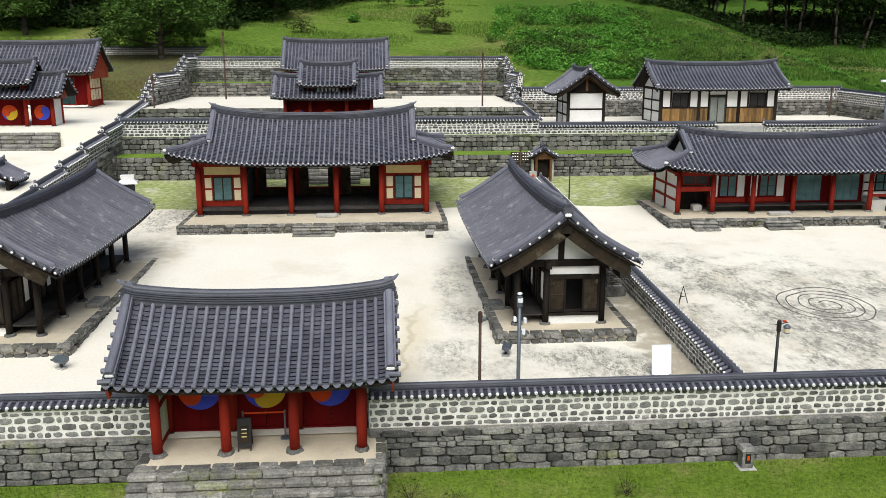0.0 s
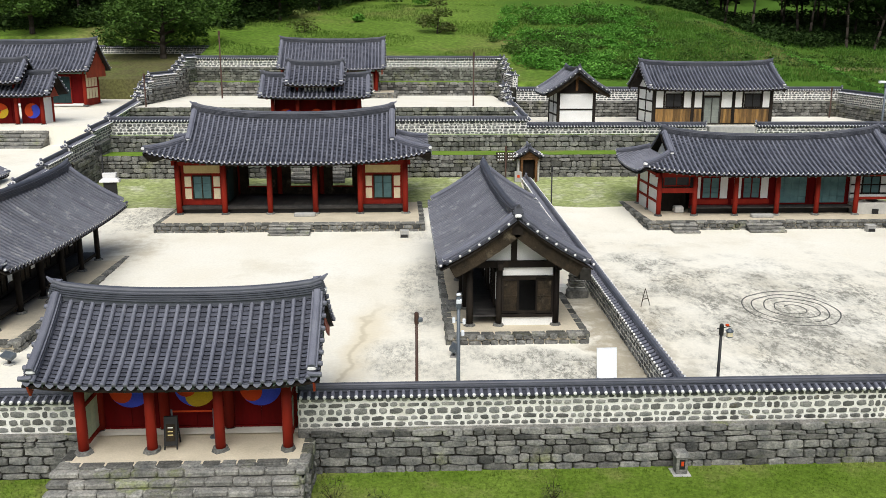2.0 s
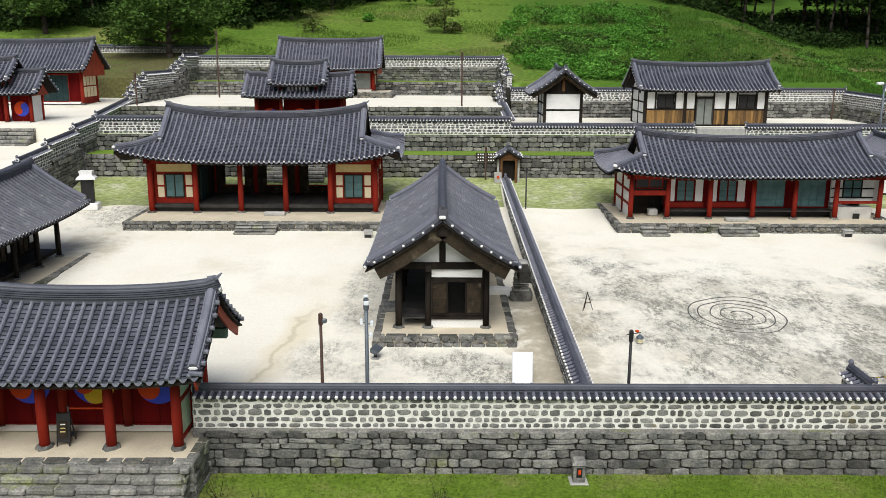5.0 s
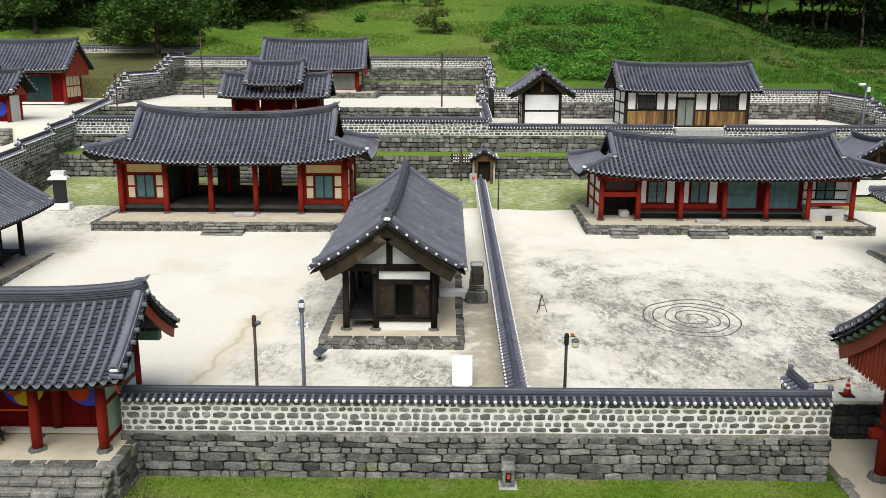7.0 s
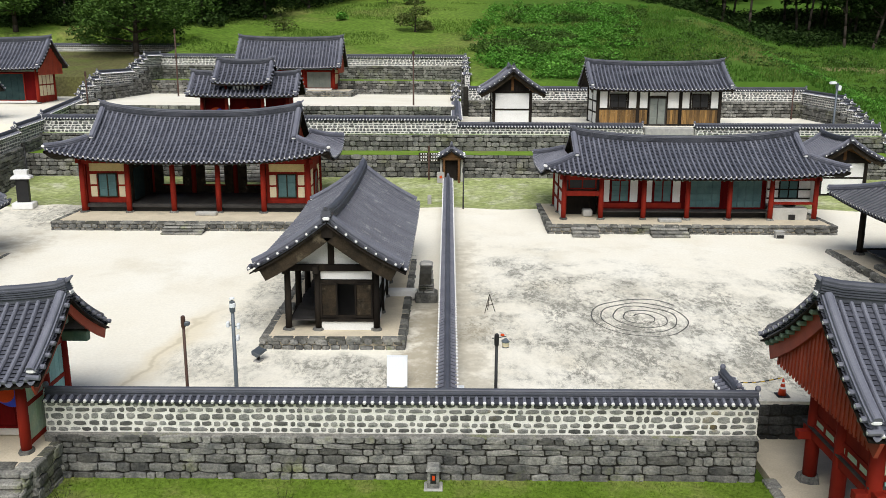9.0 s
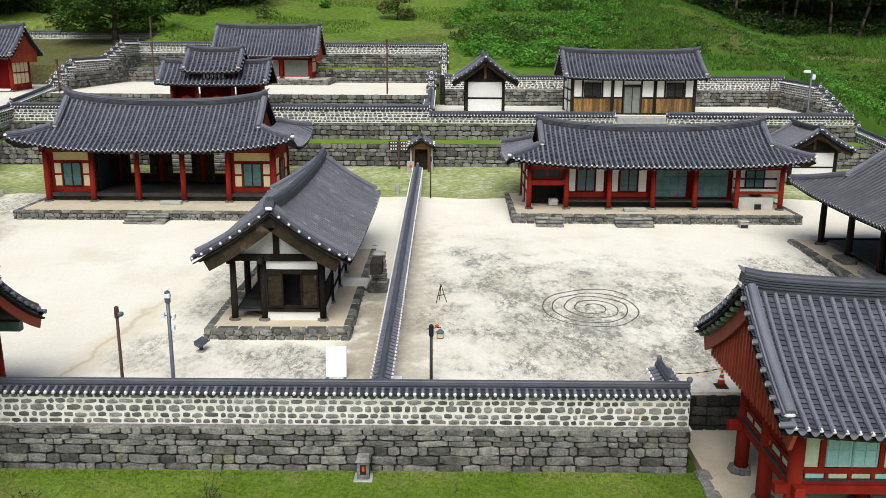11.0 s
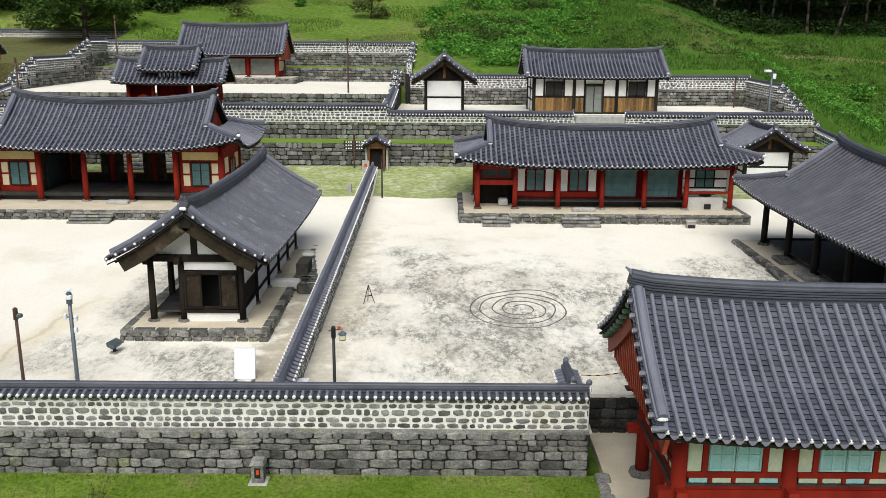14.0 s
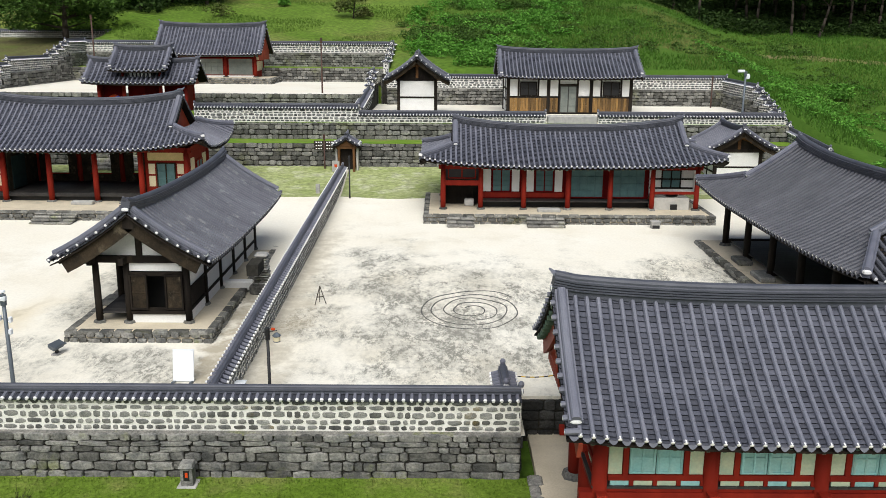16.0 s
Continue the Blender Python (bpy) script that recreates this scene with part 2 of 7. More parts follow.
    line = op("ADD", op("SUBTRACT", X, op("MULTIPLY", op("SUBTRACT", Y, 28.0), 0.135)), mrange(noisy(0.45, 4.0, 0.55), 0.1, 0.9, -0.7, 0.7))
    along = op("MULTIPLY", mrange(Y, 26.5, 28.5), mrange(Y, 33.5, 38.0, 1.0, 0.0))
    broad = op("MULTIPLY", op("MULTIPLY", mrange(op("ABSOLUTE", op("SUBTRACT", line, 0.75)), 0.1, 1.1, 1.0, 0.0), along), 0.45)
    thin = op("MULTIPLY", op("MULTIPLY", mrange(op("ABSOLUTE", op("SUBTRACT", line, 0.65)), 0.03, 0.22, 1.0, 0.0), along), 0.42)
    col = mix(broad, col, (0.62, 0.52, 0.33))
    col = mix(thin, col, (0.42, 0.36, 0.24))
    edge = op("MULTIPLY", oval(-12.4, 46.5, 2.2, 5.0), mrange(noisy(0.9, 7.0, 0.68), 0.35, 0.62, 0.0, 0.75))
    col = mix(edge, col, (0.52, 0.46, 0.34))
    l.new(col, b.inputs["Base Color"])


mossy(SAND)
GRASS = material("grass", (0.085, 0.145, 0.014), (0.135, 0.20, 0.03), 0.5, 0.95, 9, 0.9, c3=(0.20, 0.20, 0.07), c3_scale=0.3, c3_edge=(0.5, 0.7), coord="World", grit=0.4)
MOSSLAWN = material("sparse_lawn", (0.24, 0.29, 0.10), (0.33, 0.36, 0.18), 0.8, 0.95, 5, 0.8, c3=(0.43, 0.44, 0.30), c3_scale=0.9, c3_edge=(0.53, 0.66), coord="World", stretch=(0.6, 1, 1), grit=0.4)
HILL = material("hill_grass", (0.082, 0.15, 0.017), (0.125, 0.195, 0.032), 0.12, 0.95, 2.2, 1.0, c3=(0.18, 0.175, 0.06), c3_scale=0.05, c3_edge=(0.52, 0.7), coord="World", grit=0.5)


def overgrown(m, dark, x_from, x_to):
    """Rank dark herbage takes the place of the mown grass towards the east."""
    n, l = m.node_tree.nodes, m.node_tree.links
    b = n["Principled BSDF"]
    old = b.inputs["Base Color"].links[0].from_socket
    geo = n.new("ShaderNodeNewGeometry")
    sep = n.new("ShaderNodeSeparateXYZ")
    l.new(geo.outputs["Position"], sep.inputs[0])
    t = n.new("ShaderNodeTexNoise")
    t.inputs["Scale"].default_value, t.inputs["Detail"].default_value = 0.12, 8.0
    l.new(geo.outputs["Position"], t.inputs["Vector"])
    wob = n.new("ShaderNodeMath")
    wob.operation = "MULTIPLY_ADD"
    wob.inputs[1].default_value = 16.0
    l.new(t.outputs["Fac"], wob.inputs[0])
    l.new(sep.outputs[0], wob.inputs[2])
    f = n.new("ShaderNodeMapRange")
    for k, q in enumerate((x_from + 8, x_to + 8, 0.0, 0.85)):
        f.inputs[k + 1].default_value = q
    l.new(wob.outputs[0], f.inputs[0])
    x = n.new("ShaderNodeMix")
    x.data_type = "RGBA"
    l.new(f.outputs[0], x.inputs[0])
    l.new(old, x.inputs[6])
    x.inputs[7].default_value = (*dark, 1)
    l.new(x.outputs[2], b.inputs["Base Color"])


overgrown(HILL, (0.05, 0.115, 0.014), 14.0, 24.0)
# brown-green mound; the tree's shadow is put into its dark colour
SHADED_EARTH = material("shaded_earth", (0.085, 0.075, 0.04), (0.12, 0.12, 0.045), 0.25, 0.95, 4, 0.8, c3=(0.10, 0.13, 0.03), c3_scale=0.2, c3_edge=(0.5, 0.7), coord="World", grit=0.4)
TALL_D = material("dark_weeds", (0.038, 0.10, 0.012), (0.07, 0.155, 0.022), 0.12, 0.8, 2.0, 0.0, 0.3, island=True, c3=(0.12, 0.125, 0.045), c3_scale=0.06, c3_edge=(0.6, 0.75), coord="World")
TALL = material("tall_grass_blades", (0.07, 0.135, 0.018), (0.115, 0.18, 0.035), 0.12, 0.8, 2.0, 0.0, 0.25, island=True, c3=(0.2, 0.19, 0.075), c3_scale=0.05, c3_edge=(0.52, 0.7), coord="World")
LEAF = material("leaves", (0.038, 0.082, 0.015), (0.072, 0.135, 0.026), 0.6, 0.7, 6, 0.0, 0.45, island=True)
# leaves darkened: the gloom inside the woods is put into their colour
LEAF_SHADE = material("shaded_woods_leaves", (0.016, 0.036, 0.009), (0.034, 0.062, 0.014), 0.6, 0.8, 6, 0.0, 0.45, island=True)
LEAF_B = material("bright_leaves", (0.06, 0.19, 0.02), (0.12, 0.28, 0.045), 0.3, 0.7, 6, 0.0, 0.4, island=True, coord="World")
LEAF_D = material("dry_leaves", (0.065, 0.095, 0.022), (0.11, 0.125, 0.04), 0.6, 0.7, 6, 0.0, 0.4, island=True)
BARK = material("bark", (0.035, 0.029, 0.024), (0.075, 0.062, 0.05), 3, 0.9, 10, 0.6, stretch=(1, 1, 0.3))
GRASSSTRIP = material("terrace_grass", (0.11, 0.21, 0.02), (0.17, 0.26, 0.04), 0.8, 0.95, 9, 0.8, c3=(0.20, 0.19, 0.08), c3_scale=0.3, c3_edge=(0.55, 0.7), coord="World")


# ---- mesh tools ----
class Mesh:
    def __init__(self):
        self.v, self.f = [], []

    def add(self, verts, faces):
        o = len(self.v)
        self.v += [tuple(p) for p in verts]
        self.f += [tuple(i + o for i in q) for q in faces]
        return self

    def box(self, x0, x1, y0, y1, z0, z1, b=0.0):
        if b <= 0:
            return self.add([(x, y, z) for z in (z0, z1) for y in (y0, y1) for x in (x0, x1)],
                            [(0, 2, 3, 1), (4, 5, 7, 6), (0, 1, 5, 4), (2, 6, 7, 3), (0, 4, 6, 2), (1, 3, 7, 5)])
        b = min(b, (x1 - x0) / 2.1, (y1 - y0) / 2.1, (z1 - z0) / 2.1)
        out = []
        for z, i in ((z0, b), (z0 + b, 0), (z1 - b, 0), (z1, b)):
            xa, xb, ya, yb = x0 + i, x1 - i, y0 + i, y1 - i
            out += [(xa + b, ya, z), (xb - b, ya, z), (xb, ya + b, z), (xb, yb - b, z), (xb - b, yb, z), (xa + b, yb, z), (xa, yb - b, z), (xa, ya + b, z)]
        faces = [tuple(range(7, -1, -1)), tuple(range(24, 32))]
        for r in range(3):
            faces += [(r * 8 + k, r * 8 + (k + 1) % 8, r * 8 + 8 + (k + 1) % 8, r * 8 + 8 + k) for k in range(8)]
        return self.add(out, faces)

    def sweep(self, path, profile, side=None, cap=True, scale=None):
        """A profile of (across, up) carried along a path; across lies level."""
        n, k = len(path), len(profile)
        vs = []
        path = [Vector(p) for p in path]
        for i, p in enumerate(path):
            d = path[min(i + 1, n - 1)] - path[max(i - 1, 0)]
            a = Vector(side) if side else Vector((d.y, -d.x, 0)).normalized()
            u = a.cross(d).normalized()
            if u.z < 0 or (abs(u.z) < 1e-6 and u.y < 0):
                u = -u
            sc = scale[i] if scale else 1
            vs += [p + a * (c[0] * sc) + u * (c[1] * sc) for c in profile]
        fs = [(i * k + j, i * k + (j + 1) % k, (i + 1) * k + (j + 1) % k, (i + 1) * k + j) for i in range(n - 1) for j in range(k)]
        if cap:
            fs += [tuple(range(k - 1, -1, -1)), tuple(range((n - 1) * k, n * k))]
        return self.add(vs, fs)

    def tube(self, a, b, r0, r1=None, k=8):
        a, b = Vector(a), Vector(b)
        r1 = r0 if r1 is None else r1
        q = (b - a).to_track_quat("Z", "Y")
        vs = [p + q @ Vector((r * math.cos(6.2832 * i / k), r * math.sin(6.2832 * i / k), 0)) for p, r in ((a, r0), (b, r1)) for i in range(k)]
        return self.add(vs, [(i, (i + 1) % k, k + (i + 1) % k, k + i) for i in range(k)] + [tuple(range(k - 1, -1, -1)), tuple(range(k, 2 * k))])

    def lathe(self, rings, c=(0, 0, 0), k=10):
        vs = [(c[0] + r * math.cos(6.2832 * i / k), c[1] + r * math.sin(6.2832 * i / k), c[2] + z) for r, z in rings for i in range(k)]
        n = len(rings)
        return self.add(vs, [(j * k + i, j * k + (i + 1) % k, (j + 1) * k + (i + 1) % k, (j + 1) * k + i) for j in range(n - 1) for i in range(k)]
                        + [tuple(range(k - 1, -1, -1)), tuple(range((n - 1) * k, n * k))])

    def data(self, name, mat, smooth=False):
        me = bpy.data.meshes.new(name)
        me.from_pydata(self.v, [], self.f)
        me.materials.append(mat)
        if smooth:
            me.polygons.foreach_set("use_smooth", [True] * len(me.polygons))
        me.update()
        return me


def part(name, mesh, mat, parent, label="", smooth=False, kind=""):
    ob = new(name, mesh.data(name, mat, smooth) if isinstance(mesh, Mesh) else mesh)
    ob.parent = parent
    return tagged(ob, label, kind=kind)


def thing(name, label, category, m=None, group="", kind=""):
    ob = tagged(new(name), label, category, group, kind)
    if m:
        ob.matrix_world = m
    return ob


def solid(name, mesh, mat, label, category="", kind="structure", smooth=False):
    ob = new(name, mesh.data(name, mat, smooth))
    return tagged(ob, label, category, kind=kind)


def placed(name, me, parent, loc, scale=(1, 1, 1), rot=(0, 0, 0)):
    ob = new(name, me)
    ob.parent, ob.location, ob.scale, ob.rotation_euler = parent, loc, scale, rot
    return ob


# ---- stones ----
rng = random.Random(7)


def stone_shape(seed, square, rough=0.8):
    r = random.Random(seed)
    k, vs = 10, []
    for y, s in ((0.0, 1.0), (-0.72, 0.97), (-1.0, 0.86)):
        for i in range(k):
            a = 6.2832 * i / k
            c, d = math.cos(a), math.sin(a)
            e = (abs(c) ** square + abs(d) ** square) ** (-1 / square)
            rr = random.Random(seed * 100 + i)
            e *= rr.uniform(rough, 1.03)
            vs.append((0.5 * e * c * s, y + (r.uniform(-0.12, 0.12) if y < -0.5 else 0), 0.5 * e * d * s))
    vs.append((0, -1.08, 0))
    fs = [(j * k + i, j * k + (i + 1) % k, (j + 1) * k + (i + 1) % k, (j + 1) * k + i) for j in range(2) for i in range(k)]
    fs += [(2 * k + i, 2 * k + (i + 1) % k, 3 * k) for i in range(k)]
    return vs, fs


ROUND = [stone_shape(i, 4.5, 0.84) for i in range(10)]
SQUARE = [stone_shape(50 + i, 9.0, 0.93) for i in range(10)]
STONE_MESH = {}


def stone_mesh(shapes, i, mat):
    key = (shapes is ROUND, i, mat.name)
    if key not in STONE_MESH:
        m = Mesh().add(*shapes[i])
        STONE_MESH[key] = m.data("stone", mat, shapes is ROUND)
    return STONE_MESH[key]


def lay(length, height, course, w0, w1, gap, r):
    """Courses of stones: centre x, centre z, width, height."""
    out, n = [], max(1, round(height / course))
    zs = [0.0]
    for i in range(n):
        zs.append(zs[-1] + r.uniform(0.62, 1.42))
    zs = [z * height / zs[-1] for z in zs]
    for i in range(n):
        x = -r.uniform(0, w0)
        h = zs[i + 1] - zs[i]
        while x < length:
            w = w0 + (w1 - w0) * r.random() ** 1.5
            a, b = max(x, 0), min(x + w, length)
            if b - a > 0.35 * w0:
                out.append(((a + b) / 2, (zs[i] + zs[i + 1]) / 2 + r.uniform(-0.08, 0.08) * h, b - a - gap * r.uniform(0.6, 1.3), (h - 0.8 * gap) * r.uniform(0.92, 1.08)))
            x += w
    return out


def stones(parent, y, z, length, height, course, w0, w1, gap, depth, shapes, mat, mat_far, near=None, seed=1, x=0.0, turn=0, lean=0.0):
    """A face of stones on the plane y (looking to -y), or turned by whole quarter turns about the parent's z axis. near: (x0, x1), the stretch laid as single stones."""
    r = random.Random(seed)
    rest, count = Mesh(), 0
    rz = turn * math.pi / 2
    c, s = round(math.cos(rz)), round(math.sin(rz))
    for sx, sz, w, h in lay(length, height, course, w0, w1, gap, r):
        i = r.randrange(10)
        d = depth * r.uniform(0.7, 1.3)
        tilt = r.uniform(-0.07, 0.07)
        ly = y + lean * sz
        px, py = (x + sx) * c - ly * s, (x + sx) * s + ly * c
        if near and near[0] <= sx <= near[1] and count < 300:
            count += 1
            placed("stone", stone_mesh(shapes, i, mat), parent, (px, py, z + sz), (w, d, h), (0, tilt, rz))
        else:
            vs, fs = shapes[i]
            rest.add([(px + a * w * c - b * d * s, py + a * w * s + b * d * c, z + sz + e * h) for a, b, e in vs], fs)
    if rest.v:
        part("stonework", rest, mat_far, parent, kind="stuff", smooth=shapes is ROUND)


# ---- tiled roofs ----
CAPS = {}


def cap_mesh(r, mat):
    key = (round(r, 3), mat.name)
    if key not in CAPS:
        CAPS[key] = Mesh().lathe([(r * 0.7, -0.10), (r, -0.05), (r, 0.0), (r * 0.8, 0.012), (0.01, 0.02)], k=8).data("tile_cap", mat, True)
    return CAPS[key]


def ridge_profile(w, h):
    """Stacked flat tiles with grooves between, under a round cap."""
    a, n = w / 2, 4 if h > 0.3 else 2
    left = [(-a * 0.85, -0.12)]
    for i in range(n):
        z0, z1, o = h * (0.08 + 0.62 * i / n), h * (0.08 + 0.62 * (i + 0.62) / n), 1.12 - 0.1 * i / n
        left += [(-a * 0.78, z0), (-a * o, z0), (-a * o, z1), (-a * 0.78, z1)]
    left += [(-a * 0.72, h * 0.7), (-a * 0.72, h * 0.82), (-a * 0.5, h * 0.95), (-a * 0.2, h)]
    return left + [(-x, z) for x, z in reversed(left)]


def roof(th, Lr, Le, D, zr, ze, ug=None, lift_e=0.3, lift_r=0.3, sp=0.4, r=0.085, cap=None, ridge=(0.34, 0.42), course=0.26, bend=0.30, verge=None, far_sides=(1,), tile=None, pan_mat=None):
    """A tiled roof about the local origin, its ridge along x. ug: where the gables end and the hips begin, or None for a plain gable roof, whose ends are at Le."""
    if ug is None:
        Lr = Le
    tile = tile or TILE

    def prof(u):
        w = 1 - u
        return ze + (zr - ze) * (w * (1 - bend) + w * w * bend)

    def lift(x, u):
        ex = min(1.0, abs(x) / Le) ** 3.2
        rx = min(1.0, abs(x) / Lr) ** 2.6
        return lift_e * u * ex + lift_r * (1 - u) * rx

    def S(x, u, side):
        return Vector((x, side * D * u, prof(u) + lift(x, u)))

    def T(v, y, side):
        x = Lr + (Le - Lr) * v
        u = ug + v * (1 - ug)
        k = min(1.0, abs(y) / (D * u)) ** 3.2
        return Vector((side * x, y, prof(u) + lift_e * u * (x / Le) ** 3.2 * k + lift_r * (1 - u)))

    def start(x):
        return 0.0 if abs(x) <= Lr + 1e-6 else ug + (abs(x) - Lr) / (Le - Lr) * (1 - ug)

    pans, lips, drips, deck = Mesh(), Mesh(), Mesh(), Mesh()
    n = max(2, round(2 * Le / sp))
    xs = [-Le + 2 * Le * i / n for i in range(n + 1)]
    caps = cap_mesh(max(0.058, r * (1.22 if cap is None or cap is TILE else 0.86)), cap or TILE)

    joined, joined_caps = Mesh(), Mesh()

    def row(pt, length, far):
        """One row of round tiles along pt(0..1)."""
        m = joined if far else Mesh()
        k = max(2, round(length / 0.36))
        path, sc = [], []
        for i in range(k):
            path += [pt(i / k + 0.002), pt((i + 1) / k - 0.002)]
            sc += [0.90, 1.04]
        d = path[-1] - path[0]
        side = Vector((d.y, -d.x, 0)).normalized()
        prof5 = [(-r, -0.03), (-r, r * 0.4), (-r * 0.55, r * 1.05), (r * 0.55, r * 1.05), (r, r * 0.4), (r, -0.03)]
        m.sweep(path, prof5, side=side, scale=sc)
        e, b = path[-1], path[-3]
        if far:
            joined_caps.tube(e + Vector((0, 0, r * 0.25)), e + (e - b).normalized() * 0.05 + Vector((0, 0, r * 0.25)), max(0.056, r * 0.85), k=7)
            return
        part("roof_rib", m, tile, th, smooth=False)
        q = (e - b).to_track_quat("Z", "Y")
        ob = placed("tile_cap", caps, th, e + Vector((0, 0, r * 0.25)))
        ob.rotation_euler = q.to_euler()

    def pan(p, a0, a1, b0, b1, lo=0.0):
        """The hollow tiles between two rows; p(a, t) gives the surface."""
        length = (p(a0, 1) - p(a0, b0)).length
        k = max(1, round(length / course))
        for i in range(k):
            t0, t1 = b0 + (1 - b0) * i / k, b0 + (1 - b0) * (i + 1) / k
            t1 = min(1.0, t1 + 0.01)
            vs = []
            for t, dz in ((t0, -0.04), (t0 + (t1 - t0) * 0.6, -0.008), (t1, 0.012)):
                for j in range(4):
                    f = j / 3
                    q = p(a0 + (a1 - a0) * f, t)
                    vs.append((q.x, q.y, q.z + dz - 0.03 * (1 - (2 * f - 1) ** 2)))
            pans.add(vs, [(0, 4, 5, 1), (1, 5, 6, 2), (2, 6, 7, 3), (4, 8, 9, 5), (5, 9, 10, 6), (6, 10, 11, 7)])
            # step face under each tile, coloured dark for the overlap's shadow
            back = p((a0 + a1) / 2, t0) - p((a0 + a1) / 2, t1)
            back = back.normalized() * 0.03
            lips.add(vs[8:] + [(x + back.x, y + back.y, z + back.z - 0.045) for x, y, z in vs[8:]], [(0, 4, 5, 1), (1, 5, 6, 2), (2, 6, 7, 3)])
        # the drooping shield of the last tile at the eaves
        out = (p((a0 + a1) / 2, 1.0) - p((a0 + a1) / 2, 0.97)).normalized() * 0.02
        top, low = [], []
        for j in range(5):
            f = 0.16 + 0.68 * j / 4
            q = p(a0 + (a1 - a0) * f, 1.0)
            z = q.z + 0.016 - 0.03 * (1 - (2 * f - 1) ** 2)
            top.append((q.x + out.x, q.y + out.y, z))
            low.append((q.x + out.x * 2, q.y + out.y * 2, z - 0.03 - 0.075 * math.sin(math.pi * j / 4)))
        drips.add(top + low, [(j, j + 1, j + 6, j + 5) for j in range(4)])

    for side in (-1, 1):
        for i, x in enumerate(xs):
            if ug is None and i in (0, n):
                continue
            u0 = start(x)
            if u0 > 0.97:
                continue
            a, b = S(x, u0, side), S(x, 1, side)
            row(lambda t, x=x, u0=u0: S(x, u0 + (1 - u0) * t * 1.005, side) + Vector((0, 0, 0.01)), (b - a).length, side in far_sides)
        for i in range(n):
            u0 = max(start(xs[i]), start(xs[i + 1])) if abs(xs[i]) > Lr or abs(xs[i + 1]) > Lr else 0.0
            if u0 < 0.97:
                pan(lambda a, t: S(a, t, side), xs[i], xs[i + 1], u0 if u0 == 0 else max(0, u0 - 0.03), 1)
    if ug is not None:
        ny = max(2, round(2 * D / sp))
        ys = [-D + 2 * D * i / ny for i in range(ny + 1)]
        vs0 = lambda y: 0.0 if abs(y) <= D * ug else (abs(y) / D - ug) / (1 - ug)
        for side in (-1, 1):
            for y in ys:
                v0 = vs0(y)
                if v0 > 0.95:
                    continue
                a, b = T(v0, y, side), T(1, y, side)
                row(lambda t, y=y, v0=v0: T(v0 + (1 - v0) * t * 1.005, y, side) + Vector((0, 0, 0.01)), (b - a).length, False)
            for i in range(ny):
                v0 = max(vs0(ys[i]), vs0(ys[i + 1]))
                if v0 < 0.95:
                    pan(lambda a, t: T(t, a, side), ys[i], ys[i + 1], max(0, v0 - 0.03), 1)
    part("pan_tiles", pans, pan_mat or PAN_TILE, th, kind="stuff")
    part("pan_edges", lips, PAN_SHADE, th, kind="stuff")
    part("drip_tiles", drips, tile, th, kind="stuff")
    if joined.v:
        part("roof_ribs", joined, tile, th, kind="stuff")
        part("tile_caps", joined_caps, cap or TILE, th, kind="stuff")
    # boards under the tiles
    for side in (-1, 1):
        g = 14
        grid = []
        for j in range(7):
            u = j / 6
            ext = Lr if (ug is None or u <= ug) else Lr + (Le - Lr) * (u - ug) / (1 - ug)
            for i in range(g + 1):
                x = -ext + 2 * ext * i / g
                p = S(x, u * 0.985, side)
                grid.append((p.x, p.y, p.z - 0.17))
        top = len(grid)
        grid += [(x, y, z - 0.05) for x, y, z in grid]
        w = g + 1
        fs = [(j * w + i, j * w + i + 1, (j + 1) * w + i + 1, (j + 1) * w + i) for j in range(6) for i in range(g)]
        fs += [(a + top, d + top, c + top, b + top) for a, b, c, d in fs]
        fs += [(6 * w + i, 6 * w + i + 1, 6 * w + i + 1 + top, 6 * w + i + top) for i in range(g)]
        for i in (0, g):
            fs += [(j * w + i, (j + 1) * w + i, (j + 1) * w + i + top, j * w + i + top) for j in range(6)]
        deck.add(grid, fs)
        if ug is not None:
            grid = []
            for j in range(5):
                v = j / 4
                u = ug + v * (1 - ug)
                for i in range(9):
                    p = T(v * 0.98, D * u * (-1 + 2 * i / 8), side)
                    grid.append((p.x, p.y, p.z - 0.17))
            top = len(grid)
            grid += [(x, y, z - 0.10) for x, y, z in grid]
            fs = [(j * 9 + i, j * 9 + i + 1, (j + 1) * 9 + i + 1, (j + 1) * 9 + i) for j in range(4) for i in range(8)]
            fs += [(a + top, d + top, c + top, b + top) for a, b, c, d in fs]
            fs += [(36 + i, 37 + i, 37 + i + top, 36 + i + top) for i in range(8)]
            deck.add(grid, fs)
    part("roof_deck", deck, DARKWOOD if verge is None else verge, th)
    # ridges
    rw, rh = ridge
    k = 24
    path = [S(-Lr * 1.0 + 2 * Lr * i / k, 0, 1) + Vector((0, 0, 0.02)) for i in range(k + 1)]
    for e in (0, -1):
        path[e] = path[e] + Vector((0, 0, 0.06))
    part("main_ridge", Mesh().sweep(path, ridge_profile(rw, rh), side=(0, 1, 0)), RIDGE, th)
    for sgn in (-1, 1):
        p = S(sgn * Lr, 0, 1)
        horn = Mesh()
        horn.sweep([p + Vector((-sgn * 0.35, 0, rh * 0.92)), p + Vector((-sgn * 0.05, 0, rh + 0.0)), p + Vector((sgn * 0.08, 0, rh + 0.12))],
                   [(-0.09, -0.06), (-0.09, 0.03), (0, 0.07), (0.09, 0.03), (0.09, -0.06)], side=(0, 1, 0), scale=[1, 0.9, 0.35])
        part("ridge_horn", horn, TILE, th)
    small = ridge_profile(rw * 0.8, rh * 0.62)
